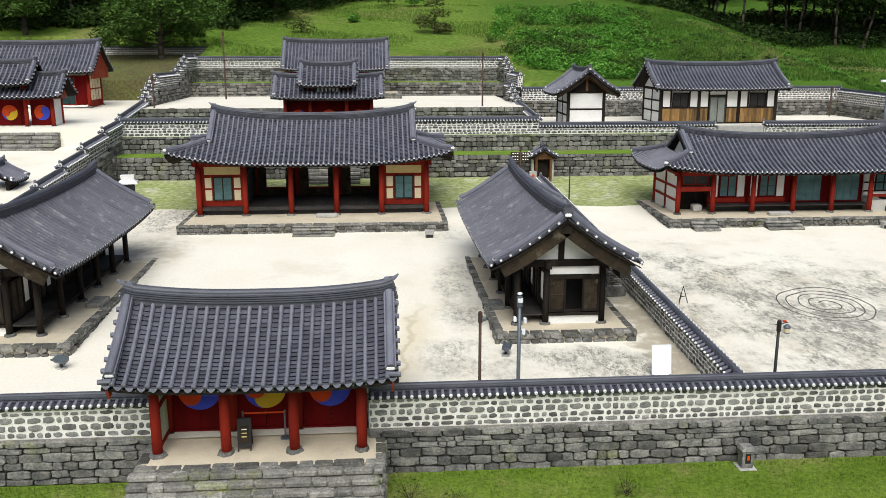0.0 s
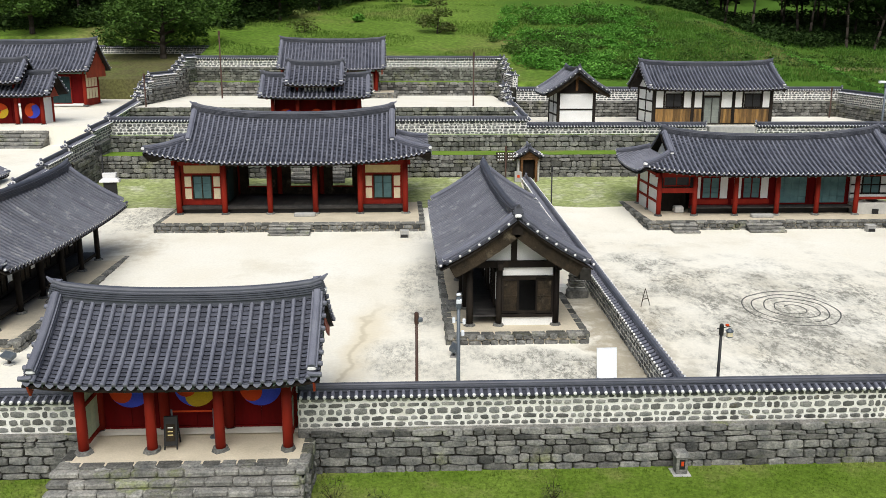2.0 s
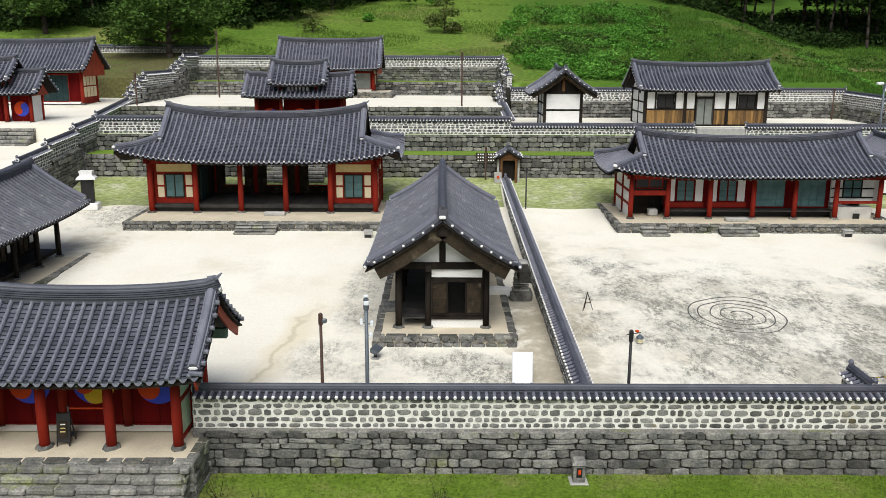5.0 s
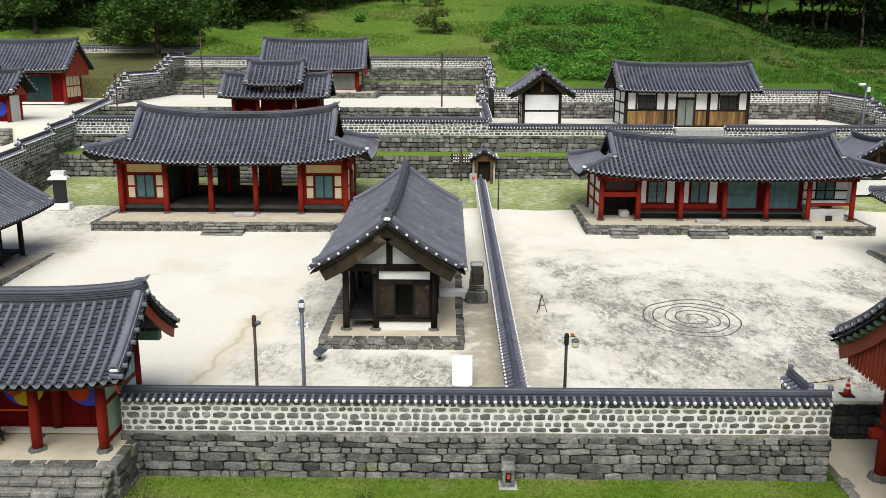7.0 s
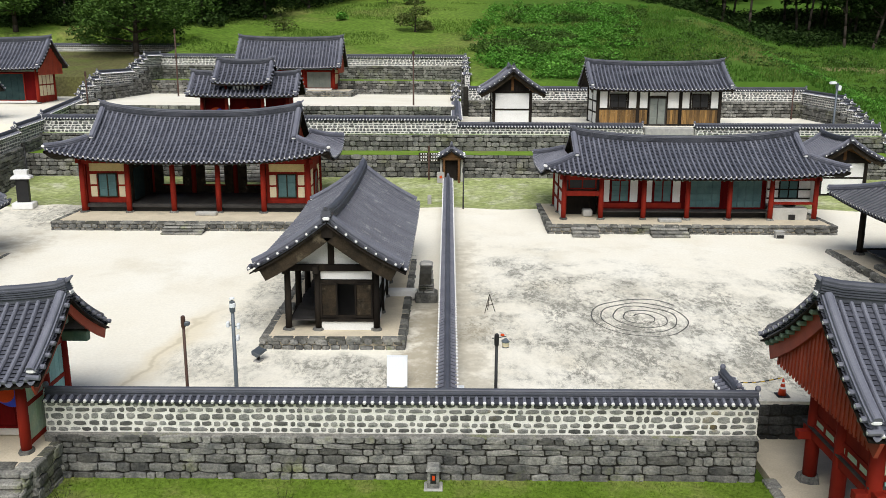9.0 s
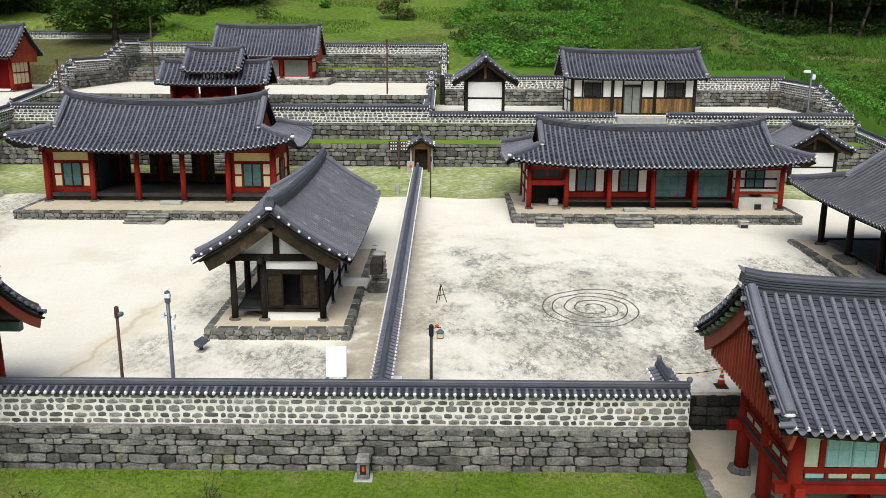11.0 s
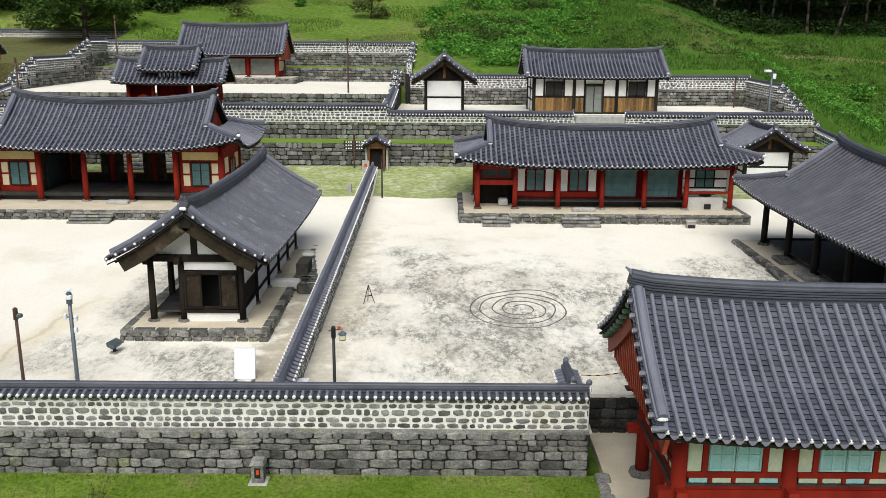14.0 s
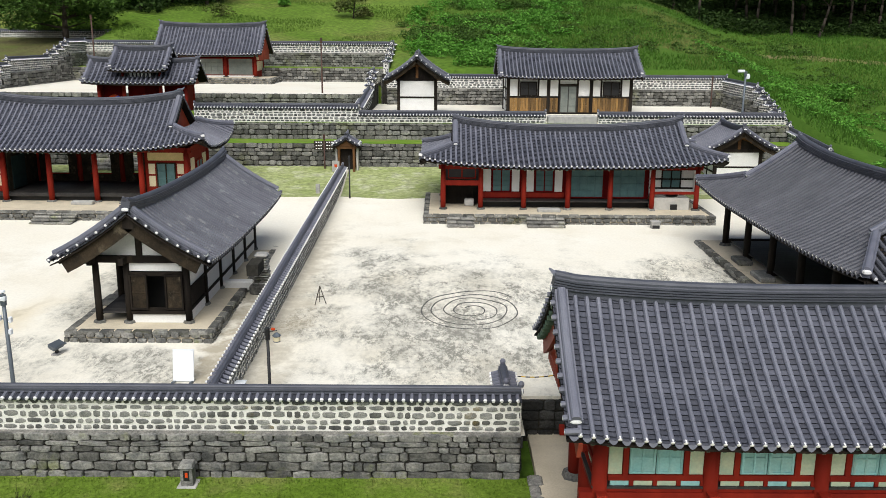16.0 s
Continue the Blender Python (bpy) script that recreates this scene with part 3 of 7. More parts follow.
    for sgn in (-1, 1):
        p = S(sgn * (Lr - 0.02), 0, 1)
        seal = lambda *a: part("ridge_seal", Mesh().box(*a), LIME, th, "white lime sealing at the ridge end")
        seal(p.x - 0.05, p.x + 0.06, -rw * 0.4, rw * 0.4, p.z - 0.04, p.z + rh * 0.28, 0.04)
        for side in (-1, 1):
            uend = 0.93 if ug is None else ug
            pts = [S(sgn * (Lr - 0.22), 0.03 + (uend - 0.03) * i / 8, side) + Vector((0, 0, 0.05)) for i in range(9)]
            part("gable_ridge", Mesh().sweep(pts, small, side=(1, 0, 0)), TILE, th)
            e = pts[-1]
            seal(e.x - 0.13, e.x + 0.13, e.y - 0.08, e.y + 0.08, e.z + 0.02, e.z + 0.16, 0.04)
            if ug is not None:
                pts = []
                for i in range(8):
                    v = i / 7 * 0.96
                    u = ug + v * (1 - ug)
                    pts.append(T(v, side * D * u, sgn) + Vector((0, 0, 0.06)))
                d = pts[-1] - pts[0]
                part("hip_ridge", Mesh().sweep(pts, small, side=tuple(Vector((d.y, -d.x, 0)).normalized())), TILE, th)
                e = pts[-1]
                seal(e.x - 0.12, e.x + 0.12, e.y - 0.12, e.y + 0.12, e.z + 0.0, e.z + 0.15, 0.04)
        if ug is None:
            # short tiles lying crosswise along the gable's edge
            for side in (-1, 1):
                k = round(D / 0.36)
                for i in range(1, k + 1):
                    p = S(sgn * Le, i / k * 0.985, side)
                    part("verge_tile", Mesh().tube((p.x - sgn * 0.3, p.y, p.z + 0.05), (p.x + sgn * 0.06, p.y, p.z + 0.03), max(0.075, r * 1.05), k=7), tile, th)
                    ob = placed("tile_cap", caps, th, (p.x + sgn * 0.05, p.y, p.z + 0.03))
                    ob.rotation_euler = (0, sgn * math.pi / 2, 0)
    return S, T, prof


def rafters(th, S, Le, Dcol, D, sp, mat, sides=(-1, 1), tip=None):
    """Round rafters under the eaves, from the column line outwards."""
    n = round(2 * (Le - 0.5) / sp)
    for side in sides:
        for i in range(n + 1):
            x = -(Le - 0.5) + 2 * (Le - 0.5) * i / n
            a, b = S(x, Dcol / D * 0.9, side), S(x, 0.965, side)
            part("rafter", Mesh().tube(a - Vector((0, 0, 0.26)), b - Vector((0, 0, 0.23)), 0.065, k=6), mat, th)
            if tip:
                part("rafter_tip", Mesh().tube(b - Vector((0, 0, 0.23)), b + Vector((0, side * 0.03, -0.235)), 0.07, k=6), tip, th)


def column(th, x, y, z0, z1, r=0.16, mat=RED, base=True, z_top=0.16):
    part("column", Mesh().lathe([(r, z0), (r * 1.03, z0 + (z1 - z0) * 0.35), (r * 0.9, z1)], (x, y, 0), 12), mat, th, smooth=True)
    if base:
        b = Mesh()
        k = 7
        rr = random.Random(int(x * 31 + y * 17))
        pts = [(math.cos(6.2832 * i / k), math.sin(6.2832 * i / k), rr.uniform(1.5, 2.1)) for i in range(k)]
        b.add([(x + c * s * r, y + d * s * r, z0 - 0.03) for c, d, s in pts] + [(x + c * s * r * 0.82, y + d * s * r * 0.82, z0 + z_top * 0.6) for c, d, s in pts],
              [(i, (i + 1) % k, k + (i + 1) % k, k + i) for i in range(k)] + [tuple(range(k, 2 * k))])
        part("base_stone", b, STONE_D, th)


def G(y):
    """Height of the courtyard's ground."""
    if y < 51:
        return 0.1 + 0.034 * (y - 31.4)
    if y < 57:
        return 0.766 + (y - 51) / 6 * 0.45
    return 1.216 + (y - 57) / 4.8 * 1.0

# ---- setting ----
COURT_X0, COURT_X1 = -18.8, 43.8


def sheet(xs, ys, h, skip=None):
    m = Mesh()
    w = len(ys)
    m.v = [(x, y, h(x, y)) for x in xs for y in ys]
    m.f = [(i * w + j, (i + 1) * w + j, (i + 1) * w + j + 1, i * w + j + 1) for i in range(len(xs) - 1) for j in range(w - 1)
           if not (skip and skip((xs[i] + xs[i + 1]) / 2, (ys[j] + ys[j + 1]) / 2))]
    return m


def steps(a, b, n):
    return [a + (b - a) * i / n for i in range(n + 1)]


def smooth01(t):
    t = min(1.0, max(0.0, t))
    return t * t * (3 - 2 * t)


def hill(x, y):
    """Lawn in front, a levelled place for the compound, and the hill round it."""
    bump = 0.5 * noise.noise((x * 0.05, y * 0.05, 3)) + 0.15 * noise.noise((x * 0.25, y * 0.25, 9))
    if y < 24.2:
        return -1.4 + 0.04 * bump
    back = 94.0 if -19 < x < 13.5 else (81.0 if x >= 13.5 else 108.0)
    if -75 < x < 44.3 and y < back:
        return -1.6
    up = 8.4 + 0.165 * (y - 82)
    east = max(-1.4, 1.6 + 0.2 * (y - 76))
    f = smooth01((x - 44) / 16)
    z = up * (1 - f) + east * f if y > 60 or x > 44 else up
    if x < -75:
        z = max(-1.4, 4 + 0.1 * (y - 60))
    fade = smooth01((y - 230) / 120)
    return z * (1 - fade) + 34 * fade + bump * smooth01((y - 84) / 20)


gx = sorted(set([-500, -350, -250, -180, -130, -100, -75.1, -74.9, -19.1, -18.9, 13.4, 13.6, 44.2, 44.4, 140, 180, 240, 330, 450, 600] + steps(-72, 120, 96)))
gy = sorted(set([-300, -150, -60, -30, 24.1, 24.3, 80.9, 81.1, 93.9, 94.1, 107.9, 108.1, 240, 280, 330, 400, 600] + steps(-10, 24, 17) + steps(26, 220, 97)))
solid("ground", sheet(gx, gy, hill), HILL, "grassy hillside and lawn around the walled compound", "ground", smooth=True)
solid("lawn", sheet(steps(-60, 60, 60), steps(6, 24.15, 12), lambda x, y: hill(x, y) + 0.02), GRASS, "mown green lawn before the front wall", "lawn")

court = sheet(steps(COURT_X0, COURT_X1, 63), steps(24.4, 55.4, 31) + steps(56, 61.9, 6), lambda x, y: G(y), lambda x, y: x > 21.2 and y < 27.2)
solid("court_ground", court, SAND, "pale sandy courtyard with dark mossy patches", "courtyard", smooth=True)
for a, b in ((COURT_X0, 11.2), (11.9, COURT_X1)):
    m = Mesh()
    xs_, ys_ = steps(a, b, 40), [55, 55.6, 56.2, 56.9] + steps(57.5, 61.85, 6)
    for x in xs_:
        for y in ys_:
            y2 = y if y >= 56.9 else 55.6 + 0.8 * noise.noise((x * 0.35, 1.5, 0)) + (y - 55) / 1.9 * (1.3 - 0.8 * noise.noise((x * 0.35, 1.5, 0)))
            m.v.append((x, y2, G(y2) + (0.02 if y > 55 else -0.02)))
    w = len(ys_)
    m.f = [(i * w + j, (i + 1) * w + j, (i + 1) * w + j + 1, i * w + j + 1) for i in range(len(xs_) - 1) for j in range(w - 1)]
    solid("grass_bank", m, MOSSLAWN, "mown grass bank below the terrace walls", "lawn", smooth=True)


def slab(name, x0, x1, y0, y1, z, mat, label, z2=None, cat="ground"):
    z2 = z if z2 is None else z2
    m = Mesh()
    xs_, ys_ = steps(x0, x1, 6), steps(y0, y1, 6)
    m = sheet(xs_, ys_, lambda x, y: z + (z2 - z) * (y - y0) / (y1 - y0))
    m.add([(x0, y0, -1.6), (x1, y0, -1.6), (x1, y0, z), (x0, y0, z), (x0, y1, -1.6), (x1, y1, -1.6), (x1, y1, z2), (x0, y1, z2)],
          [(0, 1, 2, 3), (5, 4, 7, 6), (4, 0, 3, 7), (1, 5, 6, 2)])
    return solid(name, m, mat, label, cat)


slab("terrace_strip", -18.9, 43.9, 62.1, 64.8, 3.82, GRASSSTRIP, "narrow grass strip on the lower terrace")
slab("terrace_strip", -18.9, 43.9, 64.8, 65.4, 4.98, GRASSSTRIP, "narrow grass strip below the white wall")
slab("upper_yard", -18.9, 12.0, 65.4, 70.2, 5.7, GRASSSTRIP, "grass strip behind the white terrace wall")
slab("upper_yard", -18.9, 12.0, 70.2, 89.2, 6.68, SAND, "pale sandy upper yard before the shrine hall")
slab("upper_yard", -18.9, 13.1, 89.2, 94.0, 8.02, GRASSSTRIP, "grass ledge behind the shrine hall")
slab("east_yard", 12.2, 44.2, 65.4, 81.0, 5.15, SAND, "pale sandy yard of the upper houses")
slab("west_yard", -75, -19.2, 22, 63, 1.6, SAND, "pale sandy yard of the neighbouring shrine", 4.55)
slab("west_yard", -75, -19.2, 63, 86, 5.8, SAND, "sandy upper yard of the neighbouring shrine", 6.5)
slab("west_mound", -75, -18.9, 86, 107.9, 8.4, SHADED_EARTH, "brown grassy mound, coloured dark for the old tree's shadow", 11.0)
slab("court_edge", 21.05, 51.0, 27.03, 27.7, G(27.3) + 0.01, SAND, "pale earth edge of the court above a stone wall darkened for shade")
slab("gate_pavement", 21.3, 60, 14, 27.0, -1.33, PLINTH_TOP, "pale earth pavement under the pavilion gate")


kerb = thing("kerb", "uneven flat stones edging the earth pavement beside the lawn", "kerb", kind="structure")
rk = random.Random(19)
yk = 17.0
while yk < 24.0:
    d = rk.uniform(0.35, 0.8)
    part("stone", Mesh().box(21.02 + rk.uniform(-0.06, 0.06), 21.38 + rk.uniform(-0.05, 0.08), yk + 0.015, yk + d - 0.015, -1.55, -1.31 + rk.uniform(0, 0.05), 0.05), STEPSTONE, kerb)
    yk += d


# ---- walls ----
def coping(th, length, z, half=0.36, rise=0.11, near=None, sp=0.235, r=0.057, ridge=(0.26, 0.24)):
    m = Mesh()
    m.add([(0, -half, z), (0, 0, z + rise), (0, half, z), (length, -half, z), (length, 0, z + rise), (length, half, z),
           (0, -half, z - 0.06), (0, half, z - 0.06), (length, -half, z - 0.06), (length, half, z - 0.06)],
          [(0, 3, 4, 1), (1, 4, 5, 2), (6, 8, 3, 0), (2, 5, 9, 7), (7, 9, 8, 6), (0, 1, 2, 7, 6), (3, 8, 9, 5, 4)])
    # bed between the ribs, in the tile colour that carries their shade
    part("coping", m, PAN_SHADE, th, "dark tiled coping")
    tm = Mesh()
    for s in (-1, 1):
        tm.sweep([(0, 0, rise + 0.02), (0, s * (half + 0.05), 0.015)], [(-r, -0.02), (-r * 0.7, r * 0.7), (0, r), (r * 0.7, r * 0.7), (r, -0.02)], side=(1, 0, 0))
    tile = None
    cap = Mesh()
    for s in (-1, 1):
        cap.tube((0, s * (half + 0.04), 0.03), (0, s * (half + 0.1), 0.012), r * 1.0, r * 0.75, 8)
    cap0 = cap
    rest, restc = Mesh(), Mesh()
    n = int(length / sp)
    for i in range(n):
        x = (i + 0.5) * length / n
        if near and near[0] <= x <= near[1]:
            tile = tile or tm.data("coping_tile", TILE)
            if not isinstance(cap, bpy.types.Mesh):
                capm = cap.data("tile_cap", LIME)
                cap = capm
            placed("coping_tile", tile, th, (x, 0, z))
            placed("tile_cap", cap, th, (x, 0, z))
        else:
            rest.add([(x + a, b, z + c) for a, b, c in tm.v], tm.f)
            restc.add([(x + a, b, z + c) for a, b, c in cap0.v], cap0.f)
    if rest.v:
        part("coping_tiles", rest, TILE, th, kind="stuff")
    if restc.v:
        part("tile_caps", restc, LIME, th, kind="stuff")
    path = [(length * i / 8, 0, z + rise - 0.02) for i in range(9)]
    part("coping_ridge", Mesh().sweep(path, ridge_profile(*ridge), side=(0, 1, 0)), RIDGE, th)
    for x, sg in ((0.0, -1), (length, 1)):
        k = Mesh().lathe([(0.02, 0), (0.08, 0.03), (0.095, 0.1), (0.06, 0.17), (0.01, 0.19)], (x, 0, z + rise + ridge[1] - 0.06), 8)
        part("end_tile", k, TILE, th)
        ring = Mesh().tube((x + sg * 0.002, 0, z + rise + 0.05), (x + sg * 0.05, 0, z + rise + 0.05), ridge[0] * 0.52, ridge[0] * 0.44, 10)
        e = part("coping_end", ring, LIME, th, "white lime end of the coping")
        part("end_disc", Mesh().tube((x + sg * 0.04, 0, z + rise + 0.05), (x + sg * 0.07, 0, z + rise + 0.05), ridge[0] * 0.27, k=8), TILE, e)


def tiled_wall(name, label, x, y, turn, length, z0, z1, zd=None, near=None, seed=1, thick=0.46, faces=(0,), course=0.19, w=(0.2, 0.5), pitch=0.0, dcourse=0.25, dw=(0.26, 1.0), low=False):
    """A lime-mortared stone wall from z0 to the coping at z1, over a dry stone base down to zd."""
    th = thing(name, label, "wall", pose(x, y, z1, 0, 0, 90 * turn) @ pose(0, 0, 0, 0, pitch, 0) @ pose(0, 0, -z1), kind="structure")
    h = thick / 2
    for px, tn in ((-length, 1), (0, 3)):
        stones(th, px + 0.012, z0 + 0.03, thick, z1 - z0 - 0.06, course, 0.16, 0.3, 0.06, 0.03, ROUND, STONE_W, STONE_WI, None, seed + tn, x=-h, turn=tn)
    part("mortar_core", Mesh().box(0, length, -h, h, z0 - 0.05, z1 + 0.02, 0.02), MORTAR, th, "whitewashed mortar")
    for f in faces:
        if f == 0:
            stones(th, -h + 0.012, z0 + 0.03, length, z1 - z0 - 0.06, course, w[0], w[1], 0.046, 0.035, ROUND, STONE_W, STONE_WI, near, seed)
        else:
            stones(th, -h + 0.012, z0 + 0.03, length, z1 - z0 - 0.06, course, w[0], w[1], 0.046, 0.035, ROUND, STONE_W, STONE_WI, None, seed + 5, x=-length, turn=2)
    if zd is not None:
        part("base_core", Mesh().box(0, length, -h - 0.12, h + 0.12, zd - 0.2, z0 - 0.06), JOINT, th)
        part("ledge", Mesh().add([(0, -h - 0.2, z0 - 0.05), (length, -h - 0.2, z0 - 0.05), (length, -h + 0.03, z0 + 0.02), (0, -h + 0.03, z0 + 0.02), (0, -h - 0.16, z0 - 0.09), (length, -h - 0.16, z0 - 0.09), (length, -h + 0.03, z0 - 0.09), (0, -h + 0.03, z0 - 0.09)],
                                  [(0, 1, 2, 3), (4, 5, 1, 0), (7, 6, 5, 4), (0, 3, 7, 4), (1, 5, 6, 2)]), STEPSTONE, th, "stained mortar ledge over the stone base")
        for f in faces:
            if f == 0:
                stones(th, -h - 0.13, zd - 0.02, length, z0 - zd + 0.02, dcourse, dw[0], dw[1], 0.014, 0.09, SQUARE, STONE_D, STONE_DI, near, seed + 1)
    if low:
        coping(th, length, z1, near=near, half=h + 0.05, rise=0.12, sp=0.29, r=0.052, ridge=(0.2, 0.15))
    else:
        coping(th, length, z1, near=near, half=h + 0.10)
    return th


def dry_wall(name, label, x, y, turn, length, z0, z1, near=None, seed=1, course=0.3, w=(0.35, 0.9), far=None):
    th = thing(name, label, "wall", pose(x, y, 0, 0, 0, 90 * turn), kind="structure")
    part("core", Mesh().box(0, length, 0, 0.35, z0 - 0.3, z1 - 0.02), JOINT, th)
    stones(th, 0.0, z0 - 0.03, length, z1 - z0 + 0.05, course, w[0], w[1], 0.014, 0.09, SQUARE, STONE_D, far or STONE_DI, near, seed)
    return th


WHITE_LABEL = "lime-mortared field stone wall with a dark tiled coping"
DRY_LABEL = "grey dry stone retaining wall"
tiled_wall("wall_south_1", "front wall of white-mortared stone over a dark stone base", -0.42, 24.55, 0, 21.22, 0.0, 1.04, -1.42, near=(0, 21.3), seed=11)
tiled_wall("wall_south_2", "front wall of white-mortared stone over a dark stone base", -40.0, 24.55, 0, 33.25, 0.0, 1.04, -1.36, near=(28, 32.9), seed=12)
# these two walls take the stone whose colour holds their shade
dry_wall("wall_south_3", "dark dry stone wall behind the pavilion gate", 20.9, 27.0, 0, 30, -1.4, -0.12, seed=13, far=SHADED_STONE)
dry_wall("wall_south_4", "dark dry stone return of the front wall", 20.75, 24.2, 1, 3.0, -1.4, -0.12, seed=14, far=SHADED_STONE)
tiled_wall("wall_east_1", "short tiled wall end beside the pavilion gate", 20.4, 25.0, 1, 1.6, -0.1, 0.95, seed=15, faces=(0, 1))
# the wall between the two courts follows the slope
tiled_wall("wall_middle", "long white-mortared stone wall dividing two courts, dark tiled coping", 11.56, 24.9, 1, 35.6, -0.35, 0.80, near=(0, 7), seed=16, faces=(0, 1), pitch=-2.45, thick=0.42, low=True)
# terraces behind the courts
dry_wall("wall_terrace_1", DRY_LABEL, -18.9, 61.8, 0, 30.4, 2.1, 3.82, seed=21)
dry_wall("wall_terrace_2", DRY_LABEL, 12.0, 61.8, 0, 31.8, 2.1, 3.82, seed=22)
dry_wall("wall_terrace_3", DRY_LABEL, -18.9, 64.6, 0, 62.8, 3.8, 5.0, seed=23)
tiled_wall("wall_terrace_4", WHITE_LABEL, -18.9, 65.5, 0, 11.6, 4.98, 6.02, seed=24, w=(0.25, 0.5))
tiled_wall("wall_terrace_5", WHITE_LABEL, 0.1, 65.5, 0, 12.15, 4.98, 6.02, seed=25, w=(0.25, 0.5))
tiled_wall("wall_terrace_6", WHITE_LABEL, 12.2, 65.5, 0, 13.9, 4.98, 5.55, seed=26, w=(0.25, 0.5))
tiled_wall("wall_terrace_7", WHITE_LABEL, 30.0, 65.5, 0, 13.8, 4.98, 5.55, seed=27, w=(0.25, 0.5))
dry_wall("wall_yard_1", DRY_LABEL, -18.9, 70.1, 0, 13.4, 5.7, 6.72, seed=31)
dry_wall("wall_yard_2", DRY_LABEL, -2.0, 70.1, 0, 14.2, 5.7, 6.72, seed=32)
dry_wall("wall_yard_3", DRY_LABEL, -18.9, 89.1, 0, 32.2, 6.66, 8.02, seed=33)
tiled_wall("wall_north_1", WHITE_LABEL, -18.9, 93.5, 0, 32.2, 9.45, 10.3, 8.0, seed=34, w=(0.28, 0.55))
tiled_wall("wall_north_2", WHITE_LABEL, 13.4, 80.5, 0, 30.8, 6.65, 7.6, 5.1, seed=35, w=(0.28, 0.55))
tiled_wall("wall_north_3", WHITE_LABEL, -60, 106, 0, 41.0, 10.4, 11.4, 9.0, seed=36, w=(0.28, 0.55))
# stepped side walls: turn 1 looks east, turn -1 looks west
WEST = [(44.5, 49.0, 3.18, 0.5, 4.2), (49.0, 53.0, 3.73, 0.7, 4.2), (53.0, 57.0, 4.33, 1.0, 4.2), (57.0, 61.5, 4.98, 1.3, 4.2), (61.5, 65.7, 5.63, 3.6, 4.2), (65.7, 72.6, 6.2, 5.0, 6.5),
        (72.6, 73.7, 7.45, 6.0, 0), (73.7, 75.2, 8.0, 6.2, 0), (75.2, 76.8, 8.5, 6.4, 0), (76.8, 84.8, 8.95, 6.6, 0), (84.8, 86.4, 9.3, 6.6, 0), (86.4, 87.8, 9.7, 6.6, 0), (87.8, 89.0, 10.05, 6.6, 0), (89.0, 93.8, 10.4, 7.9, 0)]
for i, (y0, y1, zt, zd, up) in enumerate(WEST):
    tiled_wall("wall_west_%d" % (i + 1), "stepped tiled wall of white-mortared stone climbing the slope", -19.05, y0, 1, y1 - y0 + 0.1, zt - 1.0, zt, zd, seed=41 + i, w=(0.26, 0.5), pitch=-up)
EAST = [(80.8, 72.4, 7.4, 5.1, 0.8), (72.4, 71.1, 6.95, 5.0, 0), (71.1, 69.8, 6.5, 4.8, 0), (69.8, 68.5, 6.1, 4.6, 0), (68.5, 67.3, 5.65, 4.2, 0), (67.3, 66.1, 5.25, 3.8, 0), (66.1, 65.0, 4.85, 3.4, 0), (65.0, 58.0, 4.6, 2.0, 5.0),
        (58, 50, 3.6, 1.0, 0), (50, 28, 2.6, -0.2, 0)]
for i, (y1, y0, zt, zd, down) in enumerate(EAST):
    tiled_wall("wall_east_%d" % (i + 2), "stepped tiled wall of white-mortared stone descending the slope", 44.1, y1, -1, y1 - y0 + 0.1, zt - 1.0, zt, zd, seed=61 + i, w=(0.26, 0.5), pitch=down)
for i, (y1, y0, zt) in enumerate(((93.8, 90.2, 10.3), (90.2, 88.4, 9.85), (88.4, 86.4, 9.4), (86.4, 81, 8.9))):
    tiled_wall("wall_yard_side_%d" % (i + 1), "stepped tiled wall of white-mortared stone climbing the slope", 13.3, y1, -1, y1 - y0 + 0.1, zt - 1.0, zt, 5.0, seed=71 + i, w=(0.26, 0.5))
for i, (y1, y0, zt, down) in enumerate(((81, 78.6, 8.0, 0), (78.6, 77.0, 7.55, 0), (77.0, 75.4, 7.1, 0), (75.4, 65.6, 6.75, 4.2))):
    tiled_wall("wall_yard_side_%d" % (i + 5), "stepped tiled wall of white-mortared stone climbing the slope", 12.2, y1, -1, y1 - y0 + 0.1, zt - 1.0, zt, 5.0, seed=75 + i, faces=(0, 1), w=(0.26, 0.5), pitch=down)


# ---- platforms and steps ----
def platform(name, label, x0, x1, y0, y1, z0, z1, seed, near=False, course=0.2, w=(0.25, 0.6)):
    th = thing(name, label, "platform", kind="structure")
    part("earth_top", Mesh().box(x0 + 0.1, x1 - 0.1, y0 + 0.1, y1 - 0.1, z0 - 0.4, z1, 0.03), PLINTH_TOP, th, "packed pale earth top")
    for turn, px, py, ln in ((0, x0, y0, x1 - x0), (1, x1, y0, y1 - y0), (3, x0, y1, y1 - y0)):
        c = new("face")
        c.parent, c.matrix_local = th, pose(px, py, 0, 0, 0, 90 * turn)
        stones(c, 0.12, z0 - 0.05, ln, z1 - z0 + 0.05, course, w[0], w[1], 0.02, 0.13, SQUARE, STONE_D, STONE_DI, (0, ln) if near and turn == 0 else None, seed + turn)
        r = random.Random(seed)
        x = 0.0
        m = Mesh()
        while x < ln - 0.05:
            d = min(r.uniform(0.4, 0.9), ln - x)
            m.box(x + 0.01, x + d - 0.01, 0, 0.32, z1 - 0.14, z1 + r.uniform(0.0, 0.03), 0.03)
            x += d
        part("edge_stones", m, STONE_DI, c, kind="stuff")
    return th


